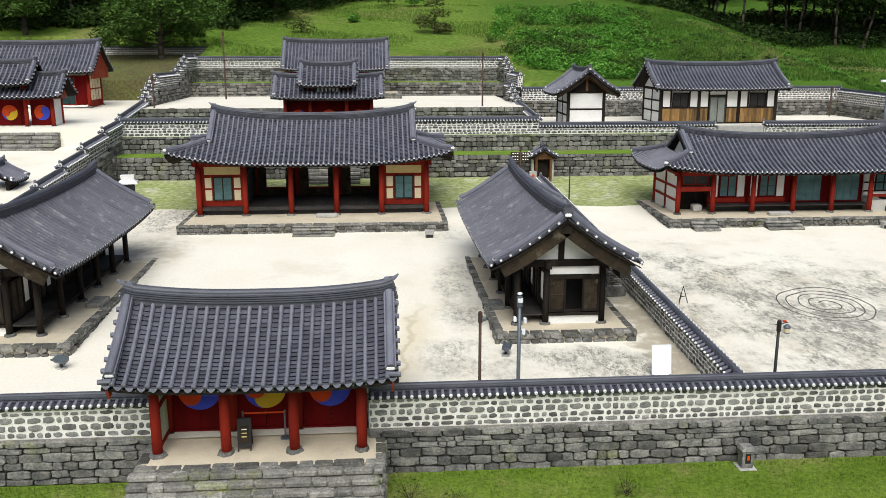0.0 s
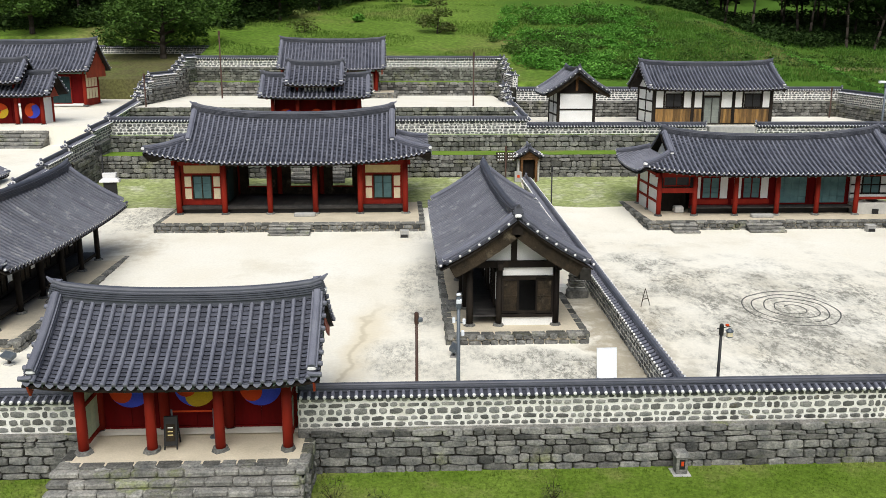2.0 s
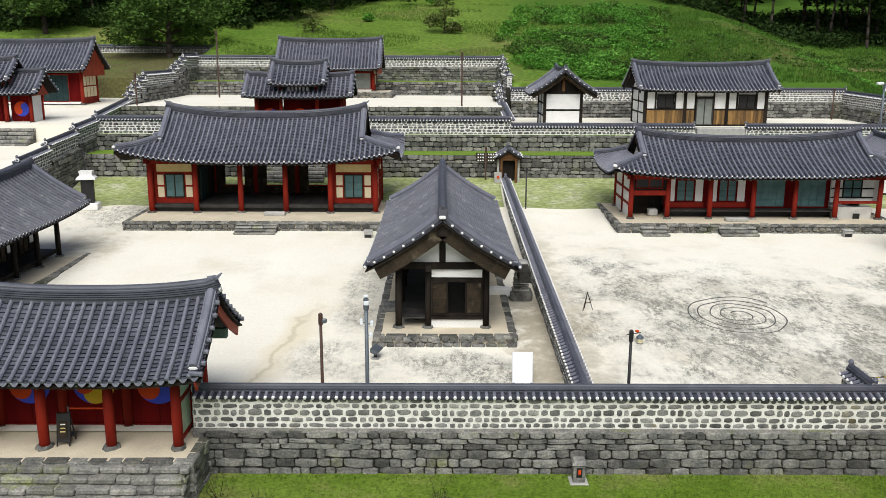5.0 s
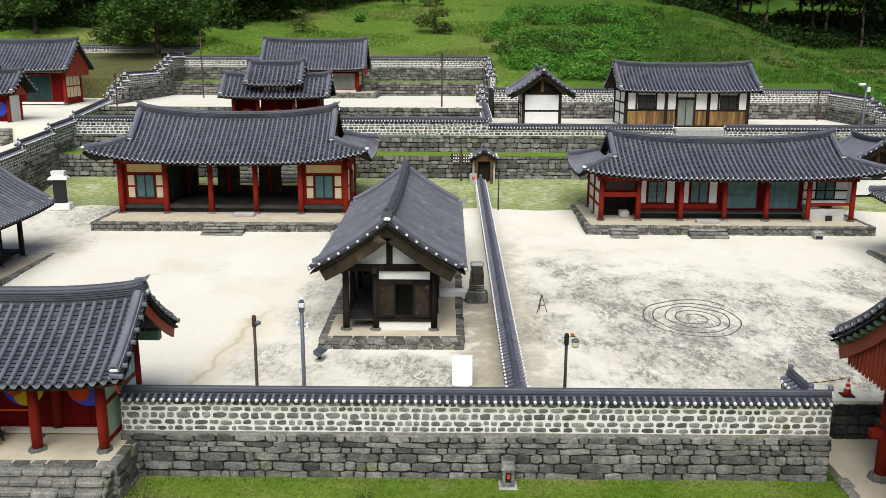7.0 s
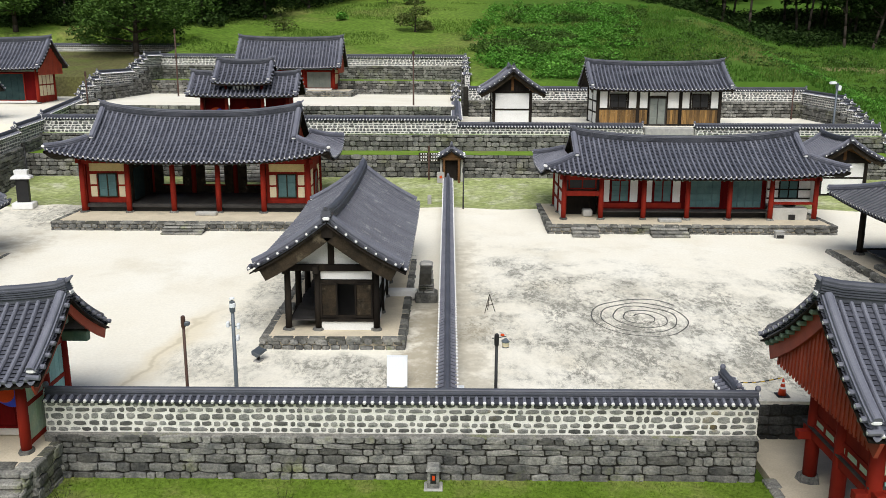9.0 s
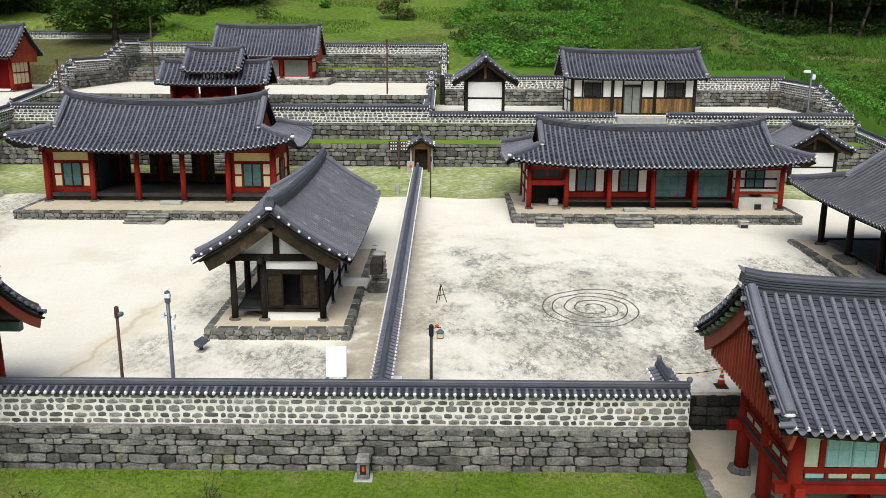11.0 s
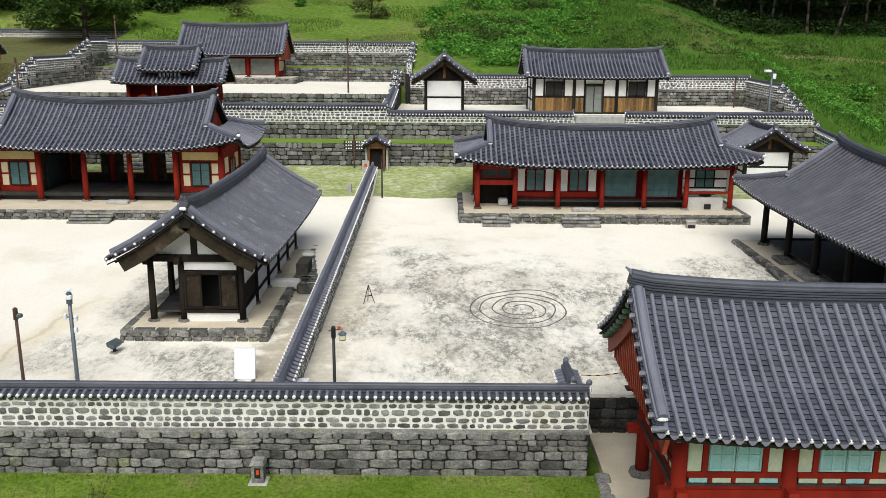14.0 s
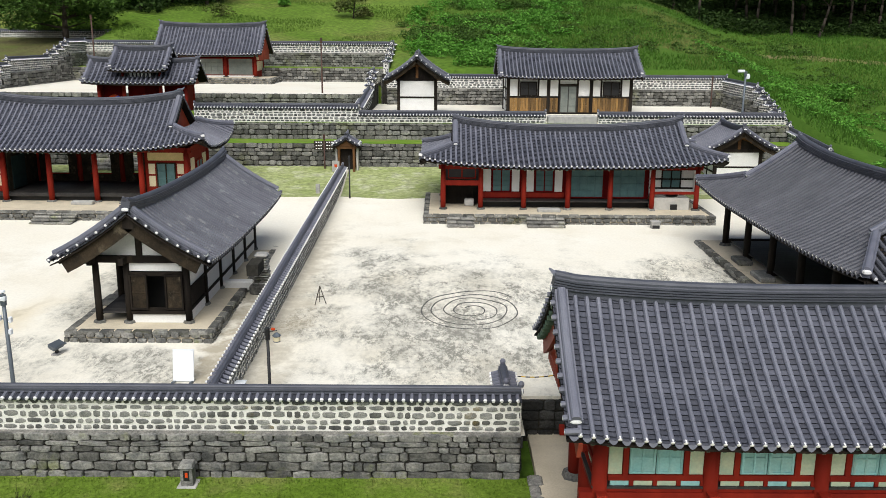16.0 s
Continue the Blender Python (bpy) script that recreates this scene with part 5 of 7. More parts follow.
def timber_house(name, label, m, front):
    """An old dark timber house with a porch along its +y side and a gable at x = front * length."""
    th = thing(name, label, "house", m)
    S, T, prof = roof(th, 7.1, 7.15, 2.95, 4.28, 2.48, None, 0.22, 0.3, 0.33, 0.07, LIME, (0.36, 0.4), 0.16, far_sides=() if front < 0 else (-1,), tile=TILE_OLD, pan_mat=PAN_DARK)
    xs = [front * (6.05 - 2.33 * i) for i in range(6)]
    for x in xs:
        column(th, x, -1.71, 0.0, 2.5, 0.13, DARKWOOD)
        column(th, x, 1.71, 0.0, 2.5, 0.13, DARKWOOD)
        column(th, x, 0.55, 0.0, 2.6, 0.13, DARKWOOD)
        panel(th, "tie_beam", -1.75, 1.75, x, 2.4, 2.66, DARKWOOD, 0.2, axis="x")
    for y in (-1.71, 0.55, 1.71):
        panel(th, "wall_plate", -6.6, 6.6, y, 2.38, 2.64, DARKWOOD, 0.2)
    lo, hi = min(xs), max(xs)
    # porch floor and back wall
    n = 30
    for i in range(n):
        part("floor_board", Mesh().box(lo + (hi - lo) * i / n + 0.004, lo + (hi - lo) * (i + 1) / n - 0.004, 0.6, 1.66, 0.36, 0.42, 0.006), FLOORWOOD, th)
    panel(th, "floor_edge", lo, hi, 1.66, 0.26, 0.42, DARKWOOD, 0.06)
    panel(th, "porch_wall", lo, hi, 0.55, 0.0, 2.4, DARKWOOD, 0.06)
    for i in range(5):
        a, b = sorted((xs[i], xs[i + 1]))
        panel(th, "porch_panel", a + 0.35, a + 0.75, 0.60, 0.9, 2.0, PLASTER, 0.04, "narrow white paper panel")
        lattice_window(th, a + 1.0, b - 0.35, 0.61, 0.6, 2.0, DARKWOOD, OLDWOOD, out=1, bars=1, name="door_leaf")
        # outer long wall: white plaster in a dark frame
        for z0, z1, mm in ((0.0, 0.42, PLASTER), (0.55, 1.25, DARKWOOD if i == 0 else PLASTER), (1.37, 2.38, PLASTER)):
            panel(th, "wall_panel", a + 0.1, b - 0.1, -1.71, z0, z1, mm, 0.06)
        for z in (0.42, 1.25):
            panel(th, "wall_rail", a, b, -1.73, z, z + 0.13, DARKWOOD, 0.1)
    # both gable ends
    for x, f in ((xs[0], front), (xs[-1], -front)):
        panel(th, "end_low_wall", -1.6, 0.45, x, 0.0, 0.35, PLASTER, 0.06, "white plaster base panel", axis="x")
        for a_, b_, c_, d_ in ((-1.6, -0.9, 0.42, 2.0), (-0.2, 0.45, 0.42, 2.0), (-0.9, -0.2, 0.42, 0.6), (-0.9, -0.2, 1.85, 2.0)):
            panel(th, "end_board", a_, b_, x, c_, d_, DARKWOOD, 0.06, axis="x")
        panel(th, "end_panel", -1.55, 0.42, x + f * 0.02, 2.05, 2.38, PLASTER, 0.06, "white plaster panel", axis="x")
        lattice_window(th, -1.5, -0.95, x + f * 0.05, 0.6, 1.85, DARKWOOD, OLDWOOD, axis="x", out=f, leaves=1, bars=1, name="shutter")
        lattice_window(th, -0.15, 0.38, x + f * 0.05, 0.6, 1.85, DARKWOOD, OLDWOOD, axis="x", out=f, leaves=1, bars=1, name="shutter")
        # added black board; its colour stands for the unlit room inside
        part("room_back", Mesh().box(min(x - f * 1.4, x - f * 1.34), max(x - f * 1.4, x - f * 1.34), -1.6, 0.5, 0.0, 2.4), BLACK, th, "black board standing for the unlit room behind the window")
        panel(th, "sill_rail", -1.6, 0.45, x + f * 0.05, 0.36, 0.48, DARKWOOD, 0.12, axis="x")
        panel(th, "gable_beam", -1.9, 1.9, x + f * 0.06, 2.4, 2.66, DARKWOOD, 0.24, axis="x")
        mm = Mesh().add([(x - 0.03, -1.7, 2.66), (x - 0.03, 1.7, 2.66), (x - 0.03, 0, 3.85), (x + 0.03, -1.7, 2.66), (x + 0.03, 1.7, 2.66), (x + 0.03, 0, 3.85)],
                        [(0, 1, 2), (5, 4, 3), (0, 3, 4, 1), (1, 4, 5, 2), (2, 5, 3, 0)])
        part("gable_wall", mm, PLASTER, th, "white plaster gable")
        part("king_post", Mesh().box(x - 0.1, x + 0.1, -0.12, 0.12, 2.6, 3.9, 0.02), DARKWOOD, th)
        for side in (-1, 1):
            pts = [S(f * 6.95, 0.86 * i / 6, side) + Vector((0, 0, -0.32)) for i in range(7)]
            part("barge_board", Mesh().sweep(pts, [(-0.04, -0.4), (-0.04, 0.17), (0.04, 0.17), (0.04, -0.4)], side=(1, 0, 0)), OLDWOOD, th, "weathered brown barge board")
        part("apex_block", Mesh().box(f * 6.95 - 0.05, f * 6.95 + 0.05, -0.22, 0.22, 3.85, 4.5, 0.02), DARKWOOD, th)
        for y, z in ((-1.71, 2.5), (1.71, 2.5), (0, 3.95)):
            a, b = sorted((x, f * 6.9))
            part("purlin", Mesh().tube((a, y, z + 0.16), (b, y, z + 0.16), 0.13, k=8), DARKWOOD, th)
    rafters(th, S, 7.0, 1.71, 2.95, 0.4, DARKWOOD, (1,) if front > 0 else (-1, 1))
    return th


def east_pavilion():
    th = thing("east_pavilion", "open dark timber pavilion with a wooden floor and dark tiled roof", "pavilion", pose(36.0, 36.9, 0.78, 0, 0, 90))
    S, T, prof = roof(th, 6.6, 9.5, 4.1, 5.05, 2.78, 0.6, 0.35, 0.45, 0.33, 0.076, LIME, (0.36, 0.4), 0.16, far_sides=(-1,), tile=TILE_DARK, pan_mat=PAN_DARK)
    for i in range(6):
        x = -7.9 + 3.16 * i
        for y in (-2.75, 2.75):
            column(th, x, y, 0.0, 2.75, 0.16, DARKWOOD)
        part("floor_joist", Mesh().box(x - 0.1, x + 0.1, -2.7, 2.7, 0.1, 0.3), DARKWOOD, th)
    for y in (-2.75, 2.75):
        panel(th, "beam", -7.4, 7.4, y, 2.5, 2.78, DARKWOOD, 0.22)
    for i in range(36):
        part("floor_board", Mesh().box(-7.2 + 0.4 * i + 0.004, -6.8 + 0.4 * i - 0.004, -2.7, 2.7, 0.3, 0.36, 0.006), FLOORWOOD, th)
    panel(th, "back_wall", -7.2, 7.2, -2.75, 0.3, 2.5, DARKWOOD, 0.06)
    part("ceiling", Mesh().box(-7.2, 7.2, -2.7, 2.7, 2.8, 2.86), DARKWOOD, th)
    for s in (-1, 1):
        m = Mesh().add([(s * 5.6, -2.3, 3.5), (s * 5.6, 2.3, 3.5), (s * 5.6, 0, 5.3), (s * 5.74, -2.3, 3.5), (s * 5.74, 2.3, 3.5), (s * 5.74, 0, 5.3)],
                       [(0, 1, 2), (5, 4, 3), (0, 3, 4, 1), (1, 4, 5, 2), (2, 5, 3, 0)])
        part("gable_board", m, DARKWOOD, th)
    rafters(th, S, 8.2, 2.75, 4.1, 0.38, DARKWOOD, (1,))
    return th


def pavilion_gate():
    th = thing("pavilion_gate", "raised red gate pavilion, turquoise shutters, dark tiled gable roof", "gate", pose(28.3, 22.5, -1.05))
    S, T, prof = roof(th, 7.0, 7.0, 3.6, 5.68, 3.38, None, 0.25, 0.3, 0.295, 0.06, LIME, (0.38, 0.44), 0.16, verge=DARKWOOD)
    xs = (-5.9, -3.15, -0.4, 2.35, 5.1)
    for x in xs:
        for y in (-2.0, -0.15, 1.65):
            column(th, x, y, -0.28, 3.6, 0.2, z_top=0.35)
        panel(th, "floor_beam", -2.45, 2.1, x, 1.14, 1.45, RED, 0.26, axis="x")
        panel(th, "tie_beam", -2.2, 2.2, x, 3.3, 3.6, RED, 0.24, axis="x")
    for y in (-2.0, 1.65):
        panel(th, "floor_rail", -6.4, 6.4, y - 0.02 * (1 if y > 0 else -1), 1.12, 1.36, RED, 0.26)
        panel(th, "wall_plate", -6.4, 6.4, y, 3.35, 3.6, RED, 0.24)
    for x, s in ((-5.9, -1), (5.9, 1)):
        panel(th, "side_sill", -2.0, 1.65, x, 1.45, 1.58, RED, 0.2, axis="x")
        panel(th, "side_rail", -2.0, 1.65, x, 1.78, 1.92, RED, 0.14, axis="x")
        for j in range(5):
            y = -1.85 + 0.69 * j
            panel(th, "side_low_panel", y + 0.05, y + 0.62, x, 1.58, 1.78, PALETEAL, 0.06, "pale green panel", axis="x")
            panel(th, "side_stile", y - 0.04, y + 0.05, x, 1.58, 1.78, RED, 0.1, axis="x")
        panel(th, "side_wall", -2.0, 1.65, x, 1.92, 3.4, RED, 0.06, axis="x")
    for i in range(44):
        part("floor_board", Mesh().box(-6.1 + 0.277 * i + 0.004, -6.1 + 0.277 * (i + 1) - 0.004, -2.1, 2.1, 1.46, 1.52, 0.006), FLOORWOOD, th)
    for y, o in ((-2.0, -1), (1.65, 1)):
        for i in range(4):
            a, b = xs[i] + 0.2, xs[i + 1] - 0.2
            panel(th, "low_rail", a, b, y, 1.36, 1.46, RED, 0.12)
            panel(th, "mid_rail", a, b, y, 1.66, 1.82, RED, 0.12)
            k = 4
            for j in range(k):
                c, d = a + (b - a) * j / k, a + (b - a) * (j + 1) / k
                panel(th, "low_panel", c + 0.06, d - 0.06, y, 1.46, 1.66, PALETEAL if (i + j) % 3 else TURQ, 0.05)
                panel(th, "low_stile", d - 0.05, d + 0.05, y, 1.46, 1.66, RED, 0.1)
            mid = (a + b) / 2
            for q in (-1, 1):
                panel(th, "shutter", mid + (0.01 if q > 0 else -0.66), mid + (0.66 if q > 0 else -0.01), y + o * 0.02, 1.84, 2.72, TURQ, 0.06, "turquoise painted shutter")
                for z_ in (1.86, 2.26, 2.68):
                    panel(th, "shutter_rail", mid + (0.03 if q > 0 else -0.64), mid + (0.64 if q > 0 else -0.03), y + o * 0.055, z_, z_ + 0.05, TURQ, 0.03)
                for x_ in (0.03, 0.31, 0.59):
                    panel(th, "shutter_stile", mid + q * (x_ + 0.025) - 0.025, mid + q * (x_ + 0.025) + 0.025, y + o * 0.058, 1.86, 2.72, TURQ, 0.03)
                panel(th, "jamb", mid + q * 0.75 - 0.07, mid + q * 0.75 + 0.07, y, 1.8, 3.4, RED, 0.12)
                lo_, hi_ = sorted((mid + q * 0.83, mid + q * (b - a) / 2))
                panel(th, "side_board", lo_, hi_, y, 1.82, 3.3, PALETEAL, 0.05, "pale green weathered board")
            panel(th, "head_rail", a, b, y, 2.74, 2.9, RED, 0.12)
            panel(th, "upper_board", mid - 0.66, mid + 0.66, y, 2.92, 3.35, PALETEAL, 0.05)
    # hanging red board skirts on the gables
    for s in (-1, 1):
        x = s * 6.55
        n = 26
        for i in range(n):
            y = -3.0 + 6.0 * (i + 0.5) / n
            top = prof(abs(y) / 3.6) + 0.05
            bot = 2.93
            part("gable_plank", Mesh().box(x - 0.02, x + 0.02, y - 0.112, y + 0.112, bot, top, 0.006), ORANGE, th)
            part("gable_batten", Mesh().box(x + s * 0.02, x + s * 0.06, y + 0.085, y + 0.145, bot - 0.03, top, 0.006), ORANGE, th)
        for side in (-1, 1):
            pts = [S(s * 6.68, 0.0 + 0.97 * i / 6, side) + Vector((0, 0, -0.38)) for i in range(7)]
            part("barge_board", Mesh().sweep(pts, [(-0.05, -0.36), (-0.05, 0.16), (0.05, 0.16), (0.05, -0.36)], side=(1, 0, 0)), ORANGE, th)
            for i in range(1, 10):
                p = S(s * 6.85, i / 10, side)
                part("verge_bracket", Mesh().box(min(p.x - s * 0.15, p.x + s * 0.1), max(p.x - s * 0.15, p.x + s * 0.1), p.y - 0.09, p.y + 0.09, p.z - 0.34, p.z - 0.2, 0.02), DANGREEN, th)
    part("ceiling", Mesh().box(-6.2, 6.2, -2.1, 2.1, 3.62, 3.68), DARKWOOD, th)
    rafters(th, S, 6.9, 2.0, 3.6, 0.38, DARKWOOD, (-1,), DANGREEN)
    return th


def gable_fill(th, x, w, z0, z1, mat, t=0.06, label=""):
    m = Mesh().add([(x - t, -w, z0), (x - t, w, z0), (x - t, 0, z1), (x + t, -w, z0), (x + t, w, z0), (x + t, 0, z1)],
                   [(0, 1, 2), (5, 4, 3), (0, 3, 4, 1), (1, 4, 5, 2), (2, 5, 3, 0)])
    part("gable_wall", m, mat, th, label)


def store_house():
    """The long white and wood house on the upper east yard."""
    th = thing("store_house", "white plastered house with varnished board skirting and a tiled gable roof", "house", pose(28.7, 73.9, 5.15))
    S, T, prof = roof(th, 5.75, 5.8, 3.4, 4.75, 2.95, None, 0.15, 0.22, 0.31, 0.066, LIME, (0.34, 0.38), 0.16)
    xs = (-4.95, -1.7, 1.75, 4.95)
    for x in xs:
        for y in (-2.3, 2.3):
            panel(th, "post", x - 0.13, x + 0.13, y, 0.0, 3.0, DARKWOOD, 0.26)
    for y in (-2.3, 2.3):
        panel(th, "plate", -5.1, 5.1, y, 2.75, 3.0, DARKWOOD, 0.24)
        panel(th, "sill", -4.95, 4.95, y, 0.0, 0.14, DARKWOOD, 0.2)
        panel(th, "rail", -4.95, 4.95, y, 1.28, 1.42, DARKWOOD, 0.16)
    for i in range(3):
        a, b = xs[i] + 0.13, xs[i + 1] - 0.13
        panel(th, "plaster_wall", a, b, -2.3, 1.42, 2.75, PLASTER, 0.08, "white plaster wall")
        n = 14
        for j in range(n):
            c, d = a + (b - a) * j / n, a + (b - a) * (j + 1) / n
            if i == 1 and c > -0.75 and d < 0.55:
                continue
            part("wall_board", Mesh().box(c + 0.006, d - 0.006, -2.36, -2.3, 0.14, 1.28, 0.008), YELLOWWOOD, th)
        mid = (a + b) / 2
        if i != 1:
            lattice_window(th, mid - 0.62, mid + 0.62, -2.38, 1.5, 2.5, DARKWOOD, BLACK, bars=1, label="dark two-leaf window")
            for q in (-0.8, 0.8):
                panel(th, "stud", mid + q - 0.07, mid + q + 0.07, -2.33, 1.42, 2.75, DARKWOOD, 0.14)
        else:
            lattice_window(th, -0.72, 0.52, -2.38, 0.15, 2.2, FLOORWOOD, GREYDOOR, bars=3, name="door", label="brown wooden double door")
            panel(th, "door_head", -0.8, 0.6, -2.36, 2.25, 2.4, OLDWOOD, 0.1)
            for q in (-0.85, 0.65):
                panel(th, "stud", q - 0.07, q + 0.07, -2.33, 0.14, 2.75, DARKWOOD, 0.14)
    panel(th, "back_wall", -4.9, 4.9, 2.3, 0.0, 2.9, PLASTER, 0.08)
    for x in (-4.95, 4.95):
        for y0, y1 in ((-2.2, -0.1), (0.1, 2.2)):
            for z0, z1 in ((0.1, 0.95), (1.08, 1.85), (1.98, 2.8)):
                panel(th, "side_plaster", y0, y1, x, z0, z1, PLASTER, 0.08, "white plaster panel", axis="x")
        panel(th, "side_post", -0.1, 0.1, x, 0.0, 3.0, DARKWOOD, 0.16, axis="x")
        for z in (0.95, 1.85, 2.78):
            panel(th, "side_rail", -2.3, 2.3, x, z, z + 0.13, DARKWOOD, 0.14, axis="x")
        gable_fill(th, x, 2.2, 3.0, 4.5, PLASTER)
        s = 1 if x > 0 else -1
        for side in (-1, 1):
            pts = [S(s * 5.62, 0.97 * i / 6, side) + Vector((0, 0, -0.3)) for i in range(7)]
            part("barge_board", Mesh().sweep(pts, [(-0.04, -0.15), (-0.04, 0.13), (0.04, 0.13), (0.04, -0.15)], side=(1, 0, 0)), DARKWOOD, th)
    rafters(th, S, 5.6, 2.3, 3.4, 0.4, DARKWOOD, (-1,))
    st = thing("stone_ledge", "low grey stone ledge on the terrace wall before the store house", "ledge", pose(27.6, 65.5, 4.95))
    part("slab", Mesh().box(-1.35, 2.3, -0.35, 0.5, 0.0, 0.6, 0.06), GRANITE, st)
    return th


def white_house(name, label, m, L, w, D, zr, ze, wall_top, base_plain=False):
    """A small house whose gable end, with white panels between dark posts, looks south (local -x)."""
    th = thing(name, label, "house", m)
    S, T, prof = roof(th, L, L, D, zr, ze, None, 0.12, 0.15, 0.3, 0.064, LIME, (0.3, 0.32), 0.16, far_sides=(-1, 1) if m.translation.y < 65 else ())
    x0, x1 = -L + 0.95, L - 0.95
    for x in (x0, x1):
        for y in (-w, w):
            panel(th, "post", y - 0.11, y + 0.11, x, 0.0, wall_top + 0.1, DARKWOOD, 0.22, axis="x")
        for z0, z1 in ((0.1, wall_top * 0.52), (wall_top * 0.57, wall_top)):
            panel(th, "plaster", -w + 0.12, w - 0.12, x, z0, z1, PLASTER, 0.08, "white plaster panel", axis="x")
        panel(th, "rail", -w, w, x, wall_top * 0.52, wall_top * 0.57, DARKWOOD, 0.12, axis="x")
        panel(th, "sill", -w, w, x, 0.0, 0.1, DARKWOOD, 0.14, axis="x")
        panel(th, "tie_beam", -w - 0.2, w + 0.2, x, wall_top, wall_top + 0.22, DARKWOOD, 0.2, axis="x")
        gable_fill(th, x, w * 0.95, wall_top + 0.2, zr - 0.3, DARKWOOD, label="dark boarded gable")
        for side in (-1, 1):
            xo = x + (0.2 if x > 0 else -0.2)
            part("gable_strut", Mesh().sweep([(xo, side * (w + 0.25), wall_top + 0.12), (xo, side * w * 0.5, (wall_top + zr) / 2 + 0.02), (xo, 0.0, zr - 0.42)], [(-0.06, -0.1), (-0.06, 0.1), (0.06, 0.1), (0.06, -0.1)], side=(1, 0, 0)), STRUT, th, "brown curved gable strut")
        part("gable_post", Mesh().box(x - 0.12, x + 0.12, -0.1, 0.1, wall_top + 0.2, zr - 0.4, 0.02), STRUT, th)
    for y in (-w, w):
        for a, b in ((x0, (x0 + x1) / 2), ((x0 + x1) / 2, x1)):
            for z0, z1 in ((0.1, wall_top * 0.35), (wall_top * 0.4, wall_top * 0.7), (wall_top * 0.75, wall_top)):
                panel(th, "side_plaster", a + 0.1, b - 0.1, y, z0, z1, PLASTER, 0.08, "white plaster panel")
        for z in (0.0, wall_top * 0.35, wall_top * 0.7, wall_top):
            panel(th, "side_rail", x0, x1, y, z, z + 0.13, DARKWOOD, 0.12)
        panel(th, "side_post", (x0 + x1) / 2 - 0.08, (x0 + x1) / 2 + 0.08, y, 0.0, wall_top, DARKWOOD, 0.14)
    for f in (-1, 1):
        for side in (-1, 1):
            pts = [S(f * (L - 0.18), 0.97 * i / 6, side) + Vector((0, 0, -0.3)) for i in range(7)]
            part("barge_board", Mesh().sweep(pts, [(-0.04, -0.14), (-0.04, 0.13), (0.04, 0.13), (0.04, -0.14)], side=(1, 0, 0)), OLDWOOD, th, "weathered brown barge board")
    return th


def shrine_hall(name, label, m, Le, D, zr, ze):
    th = thing(name, label, "hall", m)
    S, T, prof = roof(th, Le, Le, D, zr, ze, None, 0.15, 0.2, 0.33, 0.072, LIME, (0.36, 0.4), 0.17)
    n = 4
    xs = [-(Le - 0.9) + 2 * (Le - 0.9) * i / (n - 1) for i in range(n)]
    for x in xs:
        for y in (-D * 0.55, D * 0.55):
            column(th, x, y, 0.0, ze + 0.1, 0.16)
    for y in (-D * 0.55, D * 0.55):
        panel(th, "beam", xs[0] - 0.3, xs[-1] + 0.3, y, ze - 0.25, ze + 0.05, DANGREEN, 0.24)
    y = -D * 0.5
    for i in range(n - 1):
        panel(th, "wall", xs[i], xs[i + 1], y, 0.0, ze, DOOR_RED, 0.1)
        mid = (xs[i] + xs[i + 1]) / 2
        lattice_window(th, mid - 1.15, mid + 1.15, y - 0.08, 0.25, ze - 0.45, RED, GREYDOOR if Le < 6 else DEEPTEAL, leaves=4, bars=3, name="door_leaf", label="grey-green lattice doors")
        panel(th, "door_sill", xs[i] + 0.16, xs[i + 1] - 0.16, y - 0.1, 0.0, 0.2, PLASTER, 0.08)
    panel(th, "back_wall", xs[0], xs[-1], D * 0.55, 0.0, ze, RED, 0.1)
    for x in (xs[0], xs[-1]):
        s = 1 if x > 0 else -1
        panel(th, "end_wall", -D * 0.55, D * 0.55, x, 0.0, ze, RED, 0.1, axis="x")
        for j in range(4):
            c = -D * 0.5 + D * j / 4
            panel(th, "end_panel", c + 0.06, c + D / 4 - 0.08, x + s * 0.05, 0.6, 1.5, PALE, 0.05, "pale yellow plaster panel", axis="x")
            panel(th, "end_panel", c + 0.06, c + D / 4 - 0.08, x + s * 0.05, 1.62, ze - 0.3, PALE, 0.05, "pale yellow plaster panel", axis="x")
        gx_ = x + s * 0.55
        k = 14
        for i in range(k):
            yy = -D * 0.8 + 1.6 * D * (i + 0.5) / k
            part("gable_plank", Mesh().box(gx_ - 0.03, gx_ + 0.03, yy - 0.8 * D / k * 0.97, yy + 0.8 * D / k * 0.97, ze - 0.55, prof(abs(yy) / D) - 0.05, 0.006), ORANGE, th)
    return th


